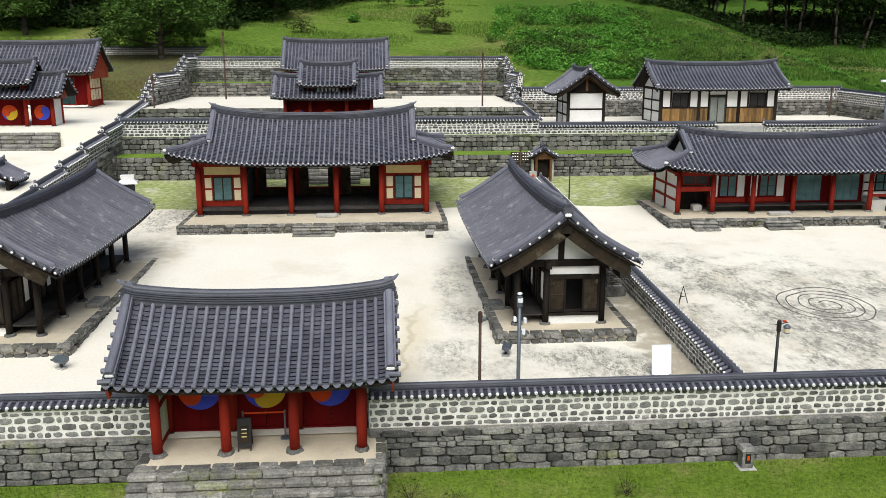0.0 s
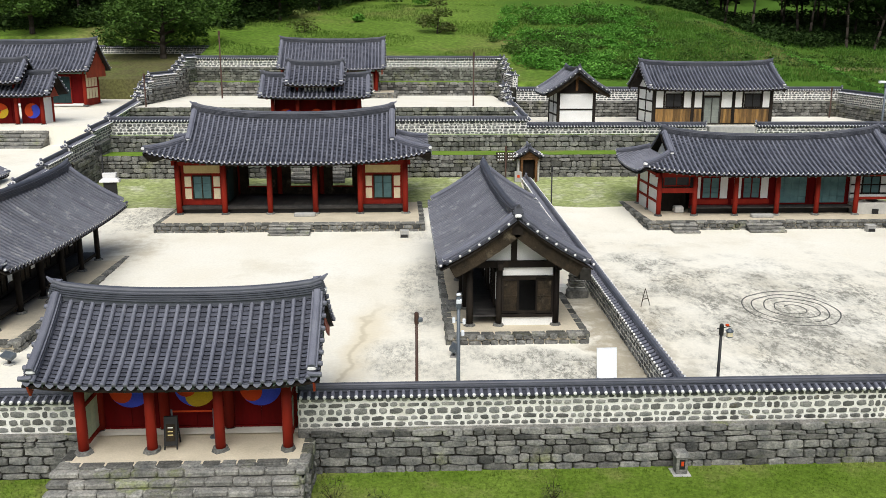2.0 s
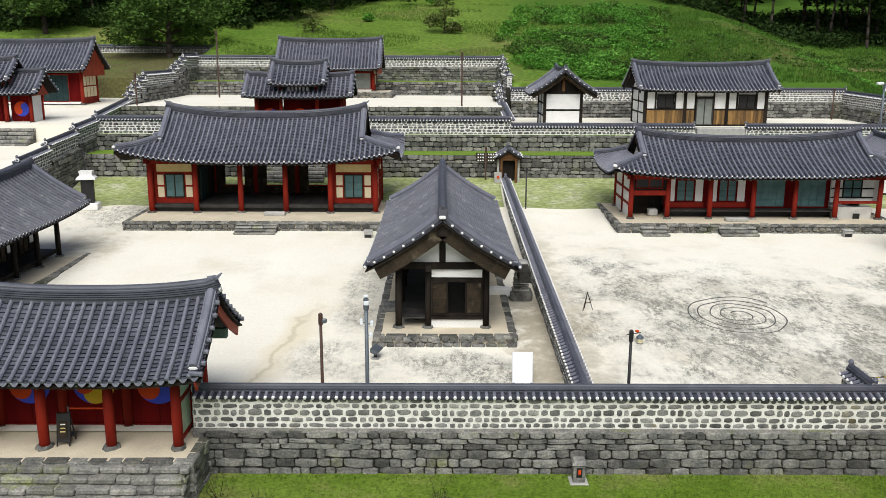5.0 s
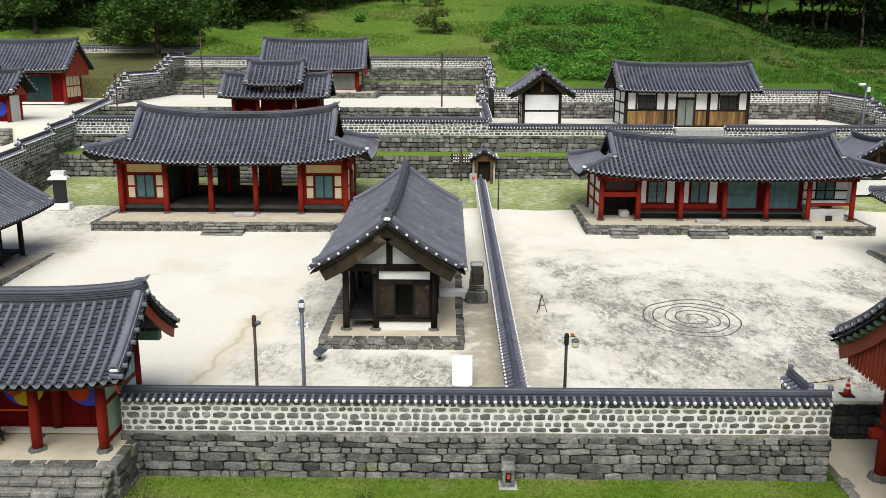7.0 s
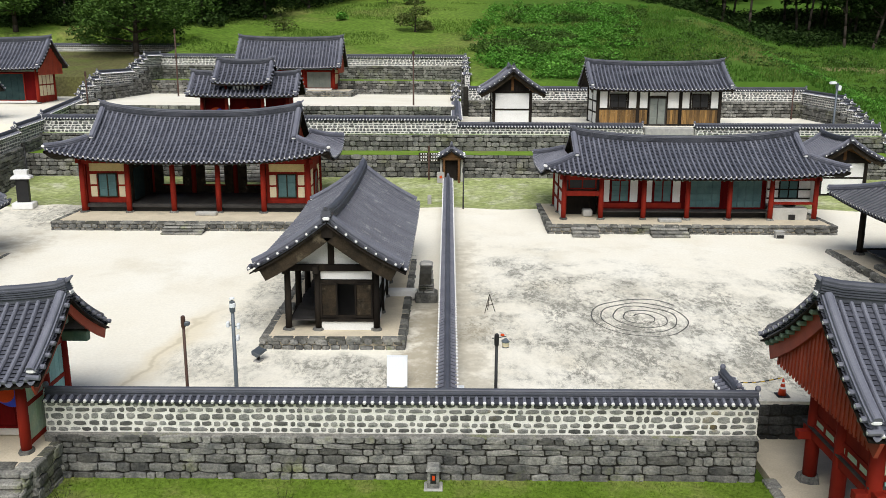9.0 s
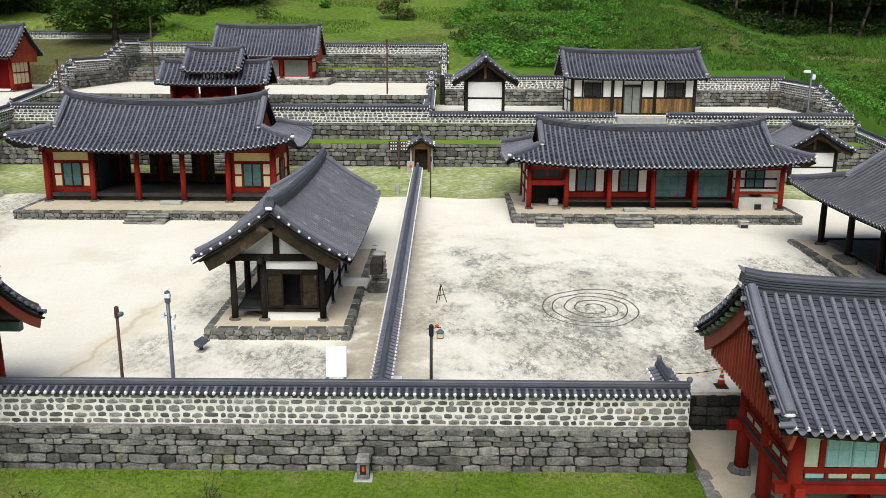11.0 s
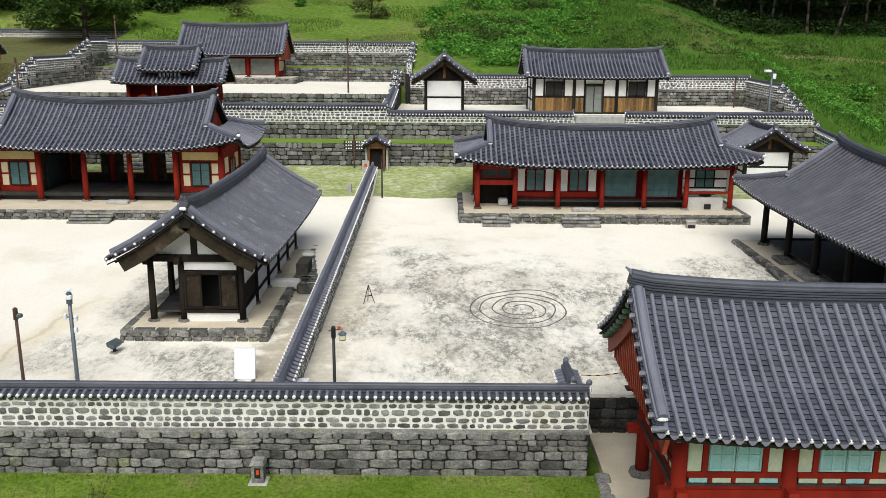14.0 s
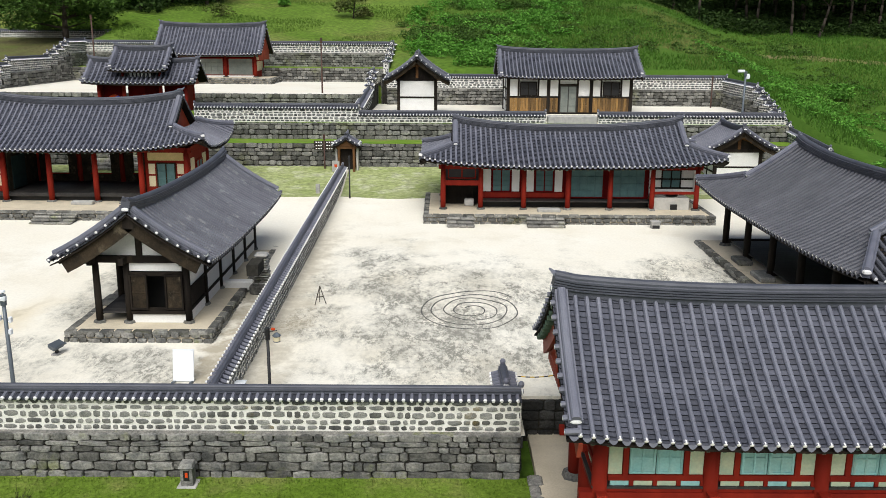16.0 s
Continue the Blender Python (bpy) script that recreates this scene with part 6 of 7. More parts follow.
def shrine_gate(name, label, m, bars):
    """Three doors under a raised middle roof and lower side roofs."""
    th = thing(name, label, "gate", m)
    roof(th, 4.15, 4.15, 1.8, 3.55, 2.2, None, 0.12, 0.15, 0.33, 0.07, LIME, (0.3, 0.34), 0.17)
    hi = thing("raised_roof", "", "", None)
    hi.parent, hi.location = th, (0, 0, 0)
    S, T, prof = roof(hi, 2.2, 2.2, 1.8, 4.45, 3.1, None, 0.15, 0.18, 0.33, 0.07, LIME, (0.32, 0.36), 0.17)
    for x in (-3.2, -1.35, 1.35, 3.2):
        for y in (-0.9, 0.9):
            column(th, x, y, 0.0, 2.3 if abs(x) > 2 else 3.2, 0.14)
    for a, b in ((-3.2, -1.35), (-1.35, 1.35), (1.35, 3.2)):
        top = 3.1 if a > -2 and b < 2 else 2.2
        panel(th, "door_wall", a + 0.1, b - 0.1, -0.3, 0.0, top, DOOR_RED, 0.1)
        mid = (a + b) / 2
        for s in (-1, 1):
            panel(th, "door_leaf", min(mid, mid + s * 0.8) + 0.005, max(mid, mid + s * 0.8) - 0.005, -0.38, 0.1, 2.0, DOOR_RED, 0.06)
        emblem(th, mid, -0.42, 0.72 if bars else 1.0, 0.55, a > -2 and b < 2)
    if bars:
        sg = part("name_board", Mesh().box(-0.95, 0.95, -1.12, -1.05, 2.5, 2.95, 0.02), BLACK, th, "dark name board with pale strokes")
        for i in range(6):
            part("stroke", Mesh().box(-0.78 + 0.28 * i, -0.62 + 0.28 * i, -1.135, -1.12, 2.58, 2.87), LIME, sg)
    for x in (-3.2, 3.2):
        s = 1 if x > 0 else -1
        gable_fill(th, x + s * 0.35, 1.3, 2.0, 3.3, ORANGE, label="orange red gable board")
        panel(th, "end_wall", -0.9, 0.9, x, 0.0, 2.2, PLASTER if not bars else RED, 0.08, axis="x")
    for x in (-1.9, 1.9):
        gable_fill(th, x * 0.93, 1.4, 3.0, 4.2, ORANGE)
    return th


front_gate()
main_hall()
east_hall()
timber_house("timber_house", "old dark timber house with white plaster panels and tiled gable roof", pose(7.1, 38.55, 0.53, 0, 0, 90), -1)
timber_house("timber_house", "old dark timber house with an open porch and tiled gable roof", pose(-14.75, 38.6, 0.53, 0, 0, -90), 1)
east_pavilion()
pavilion_gate()
store_house()
white_house("white_house", "small white plastered house with dark posts and tiled gable roof", pose(16.5, 70.0, 5.15, 0, 0, 90), 2.9, 1.42, 2.55, 4.45, 2.72, 2.75)
white_house("white_house", "small white house half hidden behind the east hall", pose(38.3, 60.2, 1.6, 0, 0, 90), 2.5, 1.5, 2.35, 3.65, 2.35, 2.2)
shrine_hall("shrine_hall", "shrine hall with red columns, grey-green doors and tiled gable roof", pose(-4.0, 88.0, 7.2), 5.2, 3.1, 4.7, 2.2)
shrine_hall("shrine_hall", "neighbouring shrine hall with red gable and tiled roof", pose(-32.2, 80.0, 6.35), 8.0, 3.0, 5.3, 3.0)
shrine_gate("shrine_gate", "red shrine gate with a raised tiled middle roof", pose(-3.66, 66.4, 5.6), True)
shrine_gate("shrine_gate", "red shrine gate with swirl emblems on its doors", pose(-26.6, 65.6, 5.8), False)
tiny = thing("small_gate", "narrow dark timber gate with a little tiled roof", "gate", pose(11.8, 61.2, 1.95, 0, 0, 90))
roof(tiny, 0.75, 0.75, 0.95, 2.38, 1.85, None, 0.08, 0.1, 0.26, 0.06, LIME, (0.22, 0.24), 0.15)
for y in (-0.52, 0.52):
    for x in (-0.45, 0.45):
        part("post", Mesh().box(x - 0.08, x + 0.08, y - 0.08, y + 0.08, -0.1, 1.95, 0.01), STRUT, tiny)
for y in (-0.72, 0.72):
    part("jamb_wall", Mesh().box(-0.25, 0.3, y - 0.07, y + 0.07, -0.1, 1.7, 0.02), PALEGREY, tiny, "grey mortared jamb")
panel(tiny, "door", -0.42, 0.42, 0.0, 0.0, 1.65, DARKWOOD, 0.06, axis="x")
panel(tiny, "lintel", -0.7, 0.7, -0.45, 1.65, 1.85, STRUT, 0.12, axis="x")
gable_fill(tiny, -0.5, 0.6, 1.85, 2.3, STRUT, 0.04)
low = thing("low_gate", "low tiled roof end of a side gate by the west wall", "gate", pose(-21.5, 50.0, 2.2, 0, 0, 90))
roof(low, 1.2, 1.2, 1.3, 2.6, 1.9, None, 0.1, 0.12, 0.3, 0.08, LIME, (0.28, 0.3), 0.28)
for y in (-0.8, 0.8):
    part("post", Mesh().box(-0.7, 0.7, y - 0.1, y + 0.1, 0.0, 2.0, 0.01), DARKWOOD, low)


# ---- small things in the courts ----
def pole(name, label, x, y, z0, z1, r, mat, cat="pole"):
    th = thing(name, label, cat, pose(x, y, z0))
    part("shaft", Mesh().lathe([(r, -0.1), (r, 0.0), (r * 0.85, z1 - z0)], k=10), mat, th, smooth=True)
    part("collar", Mesh().lathe([(r * 1.35, z1 - z0 - 0.35), (r * 1.4, z1 - z0 - 0.2), (r * 1.3, z1 - z0), (r * 0.5, z1 - z0 + 0.04)], k=10), mat, th)
    return th


p = pole("light_pole", "slim brown steel pole standing behind the front wall", 3.2, 26.47, G(26.47), 2.95, 0.055, RUST)
part("lamp_head", Mesh().box(0.03, 0.2, -0.08, 0.08, 2.72, 2.86, 0.03), STEEL, p)
p = pole("camera_pole", "grey steel pole carrying white surveillance cameras", 4.6, 27.17, G(27.17), 3.25, 0.07, STEEL)
part("camera_housing", Mesh().box(-0.08, 0.1, -0.1, 0.08, 3.08, 3.26, 0.03), CAMWHITE, p, "white camera housing")
part("camera_cap", Mesh().lathe([(0.05, 3.36), (0.09, 3.38), (0.08, 3.42), (0.03, 3.44)], k=10), CAMWHITE, p, "white cap")
for dx, z in ((-0.16, 2.5), (0.18, 2.45), (0.14, 2.05)):
    c = part("camera_bracket", Mesh().tube((0, 0, z), (dx, -0.05, z), 0.02, k=6), STEEL, p)
    part("camera_box", Mesh().box(dx - 0.05, dx + 0.05, -0.12, 0.03, z - 0.06, z + 0.12, 0.02), CAMWHITE, c, "small white camera")
p = pole("lantern_pole", "dark pole with a small hanging lantern", 13.11, 26.22, G(26.22), 2.5, 0.055, BLACK)
part("arm", Mesh().tube((-0.15, 0, 2.45), (0.3, 0, 2.52), 0.015, k=6), BLACK, p)
part("alarm_lamp", Mesh().box(0.12, 0.24, -0.05, 0.05, 2.53, 2.6, 0.02), SIGNRED, p, "small red alarm lamp")
ln = part("lantern", Mesh().lathe([(0.03, 2.14), (0.11, 2.16), (0.11, 2.34), (0.14, 2.36), (0.03, 2.46)], (0.28, 0, 0), 8), STEEL, p, "small grey lantern")
part("lantern_glass", Mesh().lathe([(0.112, 2.19), (0.112, 2.32)], (0.28, 0, 0), 8), PALE, ln)
pole("light_pole", "dark slim pole by the dividing wall", 12.55, 55.5, G(55.5), 3.8, 0.05, BLACK)
pole("light_pole", "dark slim pole below the west wall", -17.9, 60.2, G(60), 4.6, 0.06, BLACK)
pole("light_pole", "rusty pole at the shrine yard", 8.7, 72.0, 6.68, 11.0, 0.07, RUST)
pole("light_pole", "tall dark pole in the shrine yard", -14.3, 84.0, 6.68, 12.9, 0.08, RUST)
pole("light_pole", "rusty pole beside the stepped west wall", -17.9, 71.5, 6.6, 9.3, 0.07, RUST)
pole("light_pole", "rusty pole in the upper east yard", 42.4, 78.8, 5.15, 7.9, 0.07, RUST)
p = pole("camera_pole", "grey pole with a white camera in the upper yard", 41.9, 69.0, 5.15, 8.7, 0.09, STEEL)
part("camera_box", Mesh().box(-0.6, -0.1, -0.15, 0.15, 3.5, 3.7, 0.04), CAMWHITE, p, "white camera")
part("camera_box", Mesh().box(0.05, 0.3, -0.15, 0.15, 3.0, 3.4, 0.04), CAMWHITE, p, "white camera")
p = pole("sign_pole", "dark pole with brown direction boards by the terrace wall", 10.2, 61.3, G(61.3), 4.5, 0.06, RUST)
for s in (-1, 1):
    for i in range(3):
        b = part("direction_board", Mesh().box(min(s * 0.06, s * 0.72), max(s * 0.06, s * 0.72), -0.04, 0.0, 1.35 + 0.22 * i, 1.52 + 0.22 * i, 0.01), OLDWOOD, p)
        for j in range(3):
            part("stroke", Mesh().box(s * (0.2 + 0.17 * j) - 0.05, s * (0.2 + 0.17 * j) + 0.05, -0.05, -0.04, 1.39 + 0.22 * i, 1.47 + 0.22 * i), LIME, b)

th = thing("information_panel", "blank white information panel behind the front wall", "sign", pose(9.86, 28.0, G(28.0), -10))
part("panel", Mesh().box(-0.35, 0.35, -0.04, 0.04, 0.02, 1.07, 0.01), CAMWHITE, th)
part("frame", Mesh().box(-0.36, 0.36, -0.045, 0.045, 1.07, 1.1, 0.01), CAMWHITE, th)
for s in (-1, 1):
    part("foot", Mesh().box(s * 0.3 - 0.04, s * 0.3 + 0.04, -0.3, 0.3, -0.02, 0.05, 0.01), STEEL, th)

th = thing("wooden_easel", "small dark wooden A-frame stand on the sandy court", "stand", pose(13.35, 35.8, G(35.8), 0, 0, 20) @ Matrix.Scale(0.8, 4))
for s in (-1, 1):
    part("leg", Mesh().tube((s * 0.3, -0.1, 0), (0, 0, 1.0), 0.022, k=6), OLDWOOD, th)
part("leg", Mesh().tube((0.05, 0.35, 0), (0, 0, 0.95), 0.02, k=6), OLDWOOD, th)
part("crossbar", Mesh().tube((-0.17, -0.06, 0.42), (0.17, -0.06, 0.42), 0.025, k=6), OLDWOOD, th)


def floodlight(x, y, rz):
    th = thing("floodlight", "grey ground floodlight on a short stand", "lamp", pose(x, y, G(y), 0, 0, rz), "ground floodlights")
    h = part("housing", Mesh().add([(-0.3, -0.14, 0.34), (0.3, -0.14, 0.34), (0.3, 0.14, 0.46), (-0.3, 0.14, 0.46), (-0.25, -0.05, 0.2), (0.25, -0.05, 0.2), (0.25, 0.16, 0.3), (-0.25, 0.16, 0.3)],
                                   [(0, 1, 2, 3), (7, 6, 5, 4), (0, 4, 5, 1), (1, 5, 6, 2), (2, 6, 7, 3), (3, 7, 4, 0)]), STEEL, th)
    part("visor", Mesh().box(-0.31, 0.31, -0.17, -0.14, 0.3, 0.37, 0.01), STEEL, h)
    part("stand", Mesh().box(-0.05, 0.05, -0.02, 0.08, -0.02, 0.25, 0.01), BLACK, th)
    part("base", Mesh().box(-0.18, 0.18, -0.12, 0.16, -0.02, 0.05, 0.02), GRANITE, th)


floodlight(4.67, 30.28, 75)
floodlight(-11.5, 30.1, -30)

# the spiral drawn on the eastern court
m = Mesh()
n, turns = 260, 4.3
for i in range(n):
    f = i / (n - 1)
    a = -2 * math.pi * turns * f + 2.6
    wob = 1 + 0.11 * noise.noise((math.cos(a) * 1.3, math.sin(a) * 1.3, 4 * f))
    r0 = (0.35 + 1.95 * f) * wob
    for q in (-0.026, 0.026):
        x, y = 19.75 + (r0 + q) * math.cos(a) * 1.0, 35.2 + (r0 + q) * math.sin(a) * 1.08
        m.v.append((x, y, G(y) + 0.006 + (0.012 if q > 0 else 0.0)))
m.f = [(2 * i, 2 * i + 1, 2 * i + 3, 2 * i + 2) for i in range(n - 1)]
m2 = Mesh()
m2.v = m.v + [(x, y, z - 0.03) for x, y, z in m.v]
k = len(m.v)
m2.f = m.f + [(2 * i, 2 * i + 2, 2 * i + 2 + k, 2 * i + k) for i in range(n - 1)] + [(2 * i + 1, 2 * i + 1 + k, 2 * i + 3 + k, 2 * i + 3) for i in range(n - 1)]
tagged(new("spiral_rope", m2.data("spiral_rope", STONE_D)), "thin dark spiral line laid out on the sandy court", "spiral")

# chimney with its flue
th = thing("chimney", "stacked stone and brick chimney with a pale cap", "chimney", pose(10.62, 37.4, G(37.4)))
part("base", Mesh().box(-0.5, 0.5, -0.5, 0.5, -0.05, 0.42, 0.08), STONE_D, th, "rough dark stone base")
for i in range(11):
    j = 0.03 * (i % 2) + 0.008 * i
    for a_, b_ in ((-0.36 + j, -0.02 + 0.1 * (i % 3 - 1)), (0.0 + 0.1 * (i % 3 - 1), 0.36 - j)):
        part("course_stone", Mesh().box(a_, b_, -0.36 + j, 0.36 - j, 0.42 + i * 0.105, 0.485 + i * 0.105, 0.025), STEPSTONE if i % 3 else GRANITE, th)
part("mortar", Mesh().box(-0.24, 0.24, -0.24, 0.24, 0.4, 1.6), JOINT, th)
part("cap", Mesh().box(-0.3, 0.3, -0.3, 0.3, 1.58, 1.76, 0.08), GRANITE, th, "pale plaster cap")
part("flue_hole", Mesh().lathe([(0.12, 0.0), (0.12, 0.05)], (0, 0, 0), 10), BLACK, th)
th.children[-1].matrix_local = pose(0, -0.31, 1.47, 90)
part("flue", Mesh().box(-1.75, -0.4, -0.22, 0.22, 0.1, 0.52, 0.06), PLASTER, th, "white plastered flue")

# stone stele at the court's west side
th = thing("stele", "dark stone stele with pale carved cap on white base", "monument", pose(-15.78, 55.16, G(55.16) - 0.02, 0, 0, 8))
part("base", Mesh().box(-0.65, 0.65, -0.5, 0.5, 0.0, 0.42, 0.04), LIME, th, "white granite base")
part("slab", Mesh().box(-0.38, 0.38, -0.17, 0.17, 0.42, 1.95, 0.02), BLACK, th, "dark polished slab")
k = Mesh()
for w_, z_ in ((0.6, 1.95), (0.58, 2.08), (0.38, 2.22), (0.42, 2.5)):
    k.v += [(-w_, -w_ * 0.6, z_), (w_, -w_ * 0.6, z_), (w_, w_ * 0.6, z_), (-w_, w_ * 0.6, z_)]
k.f = [(3, 2, 1, 0), (12, 13, 14, 15)] + [(r_ * 4 + i, r_ * 4 + (i + 1) % 4, r_ * 4 + 4 + (i + 1) % 4, r_ * 4 + 4 + i) for r_ in range(3) for i in range(4)]
part("cap_stone", k, LIME, th, "pale carved cap stone")

# by the front gate
th = thing("notice_stand", "black notice stand with an orange lit poster", "stand", pose(-4.05, 23.75, -0.22, 0, 0, 3) @ Matrix.Diagonal((0.74, 1, 1, 1)))
b = part("board", Mesh().add([(-0.26, -0.2, 0.12), (0.26, -0.2, 0.12), (0.26, -0.02, 0.95), (-0.26, -0.02, 0.95), (-0.26, -0.12, 0.12), (0.26, -0.12, 0.12), (0.26, 0.06, 0.95), (-0.26, 0.06, 0.95)],
                             [(0, 1, 2, 3), (7, 6, 5, 4), (0, 4, 5, 1), (1, 5, 6, 2), (2, 6, 7, 3), (3, 7, 4, 0)]), BLACK, th)
part("poster", Mesh().add([(-0.17, -0.195, 0.25), (0.17, -0.195, 0.25), (0.17, -0.088, 0.75), (-0.17, -0.088, 0.75)], [(0, 1, 2, 3)]), OLDWOOD, b, "brown poster")
for i, z in enumerate((0.42, 0.52, 0.63)):
    yy = -0.2 + (z - 0.25) * 0.213
    part("stroke", Mesh().box(-0.1, 0.1, yy - 0.004, yy + 0.001, z, z + 0.035), LIME if i == 2 else CREAM, b)
for s in (-1, 1):
    part("leg", Mesh().tube((s * 0.24, -0.22, 0), (s * 0.24, 0.0, 0.9), 0.03, k=6), BLACK, th)
    part("leg", Mesh().tube((s * 0.24, 0.28, 0), (s * 0.24, 0.02, 0.9), 0.03, k=6), BLACK, th)
th = thing("belt_barrier", "red belt between two chrome posts before the gate door", "barrier", pose(-3.56, 24.35, -0.22))
for s in (-1, 1):
    q = part("post", Mesh().lathe([(0.16, 0), (0.15, 0.03), (0.03, 0.05), (0.03, 0.9), (0.01, 0.92)], (s * 0.62, 0, 0), 10), STEEL, th, "steel post")
part("belt", Mesh().box(-0.62, 0.62, -0.008, 0.008, 0.82, 0.87), SIGNRED, th, "red belt")

# lawn and right-hand end
th = thing("lawn_lantern", "small square stone lamp box on a slab in the lawn", "lamp", pose(11.17, 23.7, -1.4) @ Matrix.Diagonal((0.66, 0.78, 0.86, 1)))
part("slab", Mesh().box(-0.42, 0.42, -0.35, 0.35, -0.05, 0.06, 0.02), GRANITE, th)
bd = part("body", Mesh().box(-0.27, 0.27, -0.22, 0.22, 0.06, 0.72, 0.02), STONE_D, th)
part("roof", Mesh().add([(-0.33, -0.28, 0.72), (0.33, -0.28, 0.72), (0.33, 0.28, 0.72), (-0.33, 0.28, 0.72), (-0.26, -0.2, 0.86), (0.26, -0.2, 0.86), (0.26, 0.2, 0.86), (-0.26, 0.2, 0.86)],
                        [(3, 2, 1, 0), (4, 5, 6, 7), (0, 1, 5, 4), (1, 2, 6, 5), (2, 3, 7, 6), (3, 0, 4, 7)]), STONE_D, th)
part("window", Mesh().box(-0.13, 0.13, -0.235, -0.215, 0.25, 0.62), BLACK, bd, "dark window")
part("red_label", Mesh().box(-0.05, 0.07, -0.245, -0.235, 0.38, 0.55), SIGNRED, bd, "red and white label inside")
th = thing("traffic_cone", "orange traffic cone with white bands", "cone", pose(22.75, 27.5, G(27.5) + 0.02) @ Matrix.Scale(0.85, 4))
part("body", Mesh().lathe([(0.17, 0.03), (0.03, 0.7), (0.02, 0.71)], k=12), CONE, th, smooth=True)
for z in (0.3, 0.5):
    part("band", Mesh().lathe([(0.175 - 0.209 * (z - 0.02), z), (0.175 - 0.209 * (z + 0.06), z + 0.08)], k=12), LIME, th, "white band")
part("foot", Mesh().box(-0.24, 0.24, -0.24, 0.24, 0, 0.035, 0.01), BLACK, th)
th = thing("barrier_rope", "yellow and black rope strung to the traffic cone", "rope", pose(20.6, 27.2, 0))
for i in range(14):
    xa, xb = 2.1 * i / 14, 2.1 * (i + 1) / 14
    sag = lambda x: 0.62 - 0.12 * math.sin(math.pi * x / 2.1)
    part("rope_length", Mesh().tube((xa, 0.3 * xa / 2.1, sag(xa)), (xb, 0.3 * xb / 2.1, sag(xb)), 0.018, k=6), YELLOW if i % 2 else BLACK, th)
th = thing("meter_box", "small grey box beside the dividing wall", "box", pose(11.95, 27.2, G(27)))
part("body", Mesh().box(-0.16, 0.16, -0.14, 0.14, 0, 0.35, 0.02), GRANITE, th)
part("lid", Mesh().box(-0.18, 0.18, -0.16, 0.16, 0.35, 0.39, 0.01), CAMWHITE, th)
for x, y in ((2.86, 48.5), (30.6, 49.0)):
    th = thing("junction_box", "pale stone box with a dark front before the platform", "box", pose(x, y, G(y)), "stone boxes")
    part("body", Mesh().box(-0.24, 0.24, -0.2, 0.2, -0.02, 0.36, 0.02), GRANITE, th)
    part("door", Mesh().box(-0.2, 0.2, -0.215, -0.195, 0.02, 0.2, 0.005), BLACK, th)
    part("lid", Mesh().box(-0.27, 0.27, -0.23, 0.23, 0.36, 0.42, 0.02), GRANITE, th)
th = thing("stone_post", "short pale granite post on the grass bank", "post", pose(10.34, 56.7, G(56.7)))
part("shaft", Mesh().box(-0.13, 0.13, -0.13, 0.13, -0.05, 0.62, 0.03), GRANITE, th)
th = thing("hydrant_box", "white hydrant cabinet with a red sign", "box", pose(11.05, 60.8, G(60.8)))
part("cabinet", Mesh().box(-0.26, 0.26, -0.15, 0.15, 0, 0.75, 0.02), GRANITE, th)
part("sign", Mesh().box(-0.09, 0.09, -0.165, -0.15, 0.32, 0.52, 0.005), SIGNRED, th, "red sign")
for x, y, z, w_, d_ in ((-3.2, 52.2, 1.25, 0.65, 0.25), (24.75, 50.85, 1.24, 0.68, 0.22), (4.9, 35.0, 0.53, 0.3, 0.5), (-12.15, 36.6, 0.53, 0.35, 0.6), (32.9, 41.2, 0.75, 0.35, 0.6), (32.9, 38.4, 0.75, 0.35, 0.7), (32.7, 35.0, 0.75, 0.35, 0.6)):
    th = thing("stepping_stone", "flat grey stepping stone before the porch floor", "stone", pose(x, y, z), "stepping stones")
    part("slab", Mesh().box(-w_, w_, -d_, d_, -0.02, 0.22, 0.05), GRANITE if z > 1 else STONE_D, th)


# ---- plants ----
def leaves(m, c, rad, n, size, r, low=-0.4):
    """Small bent leaves scattered through an uneven crown."""
    for _ in range(n):
        while True:
            p = Vector((r.uniform(-1, 1), r.uniform(-1, 1), r.uniform(low, 1)))
            d = p.length
            if 0.35 < d < 1.0 and noise.noise(p * 2.2 + Vector(c) * 0.7) > -0.22 + 0.35 * (d - 0.5):
                break
        q = Vector((c[0] + p.x * rad[0], c[1] + p.y * rad[1], c[2] + p.z * rad[2]))
        s = size * r.uniform(0.6, 1.3)
        a = Vector((r.uniform(-1, 1), r.uniform(-1, 1), r.uniform(-0.5, 0.6))).normalized() * s
        b = Vector((r.uniform(-1, 1), r.uniform(-1, 1), r.uniform(-0.5, 0.6))).normalized() * s * 0.6
        m.add([q - a, q + b, q + a + Vector((0, 0, -0.25 * s)), q - b], [(0, 1, 2, 3)])


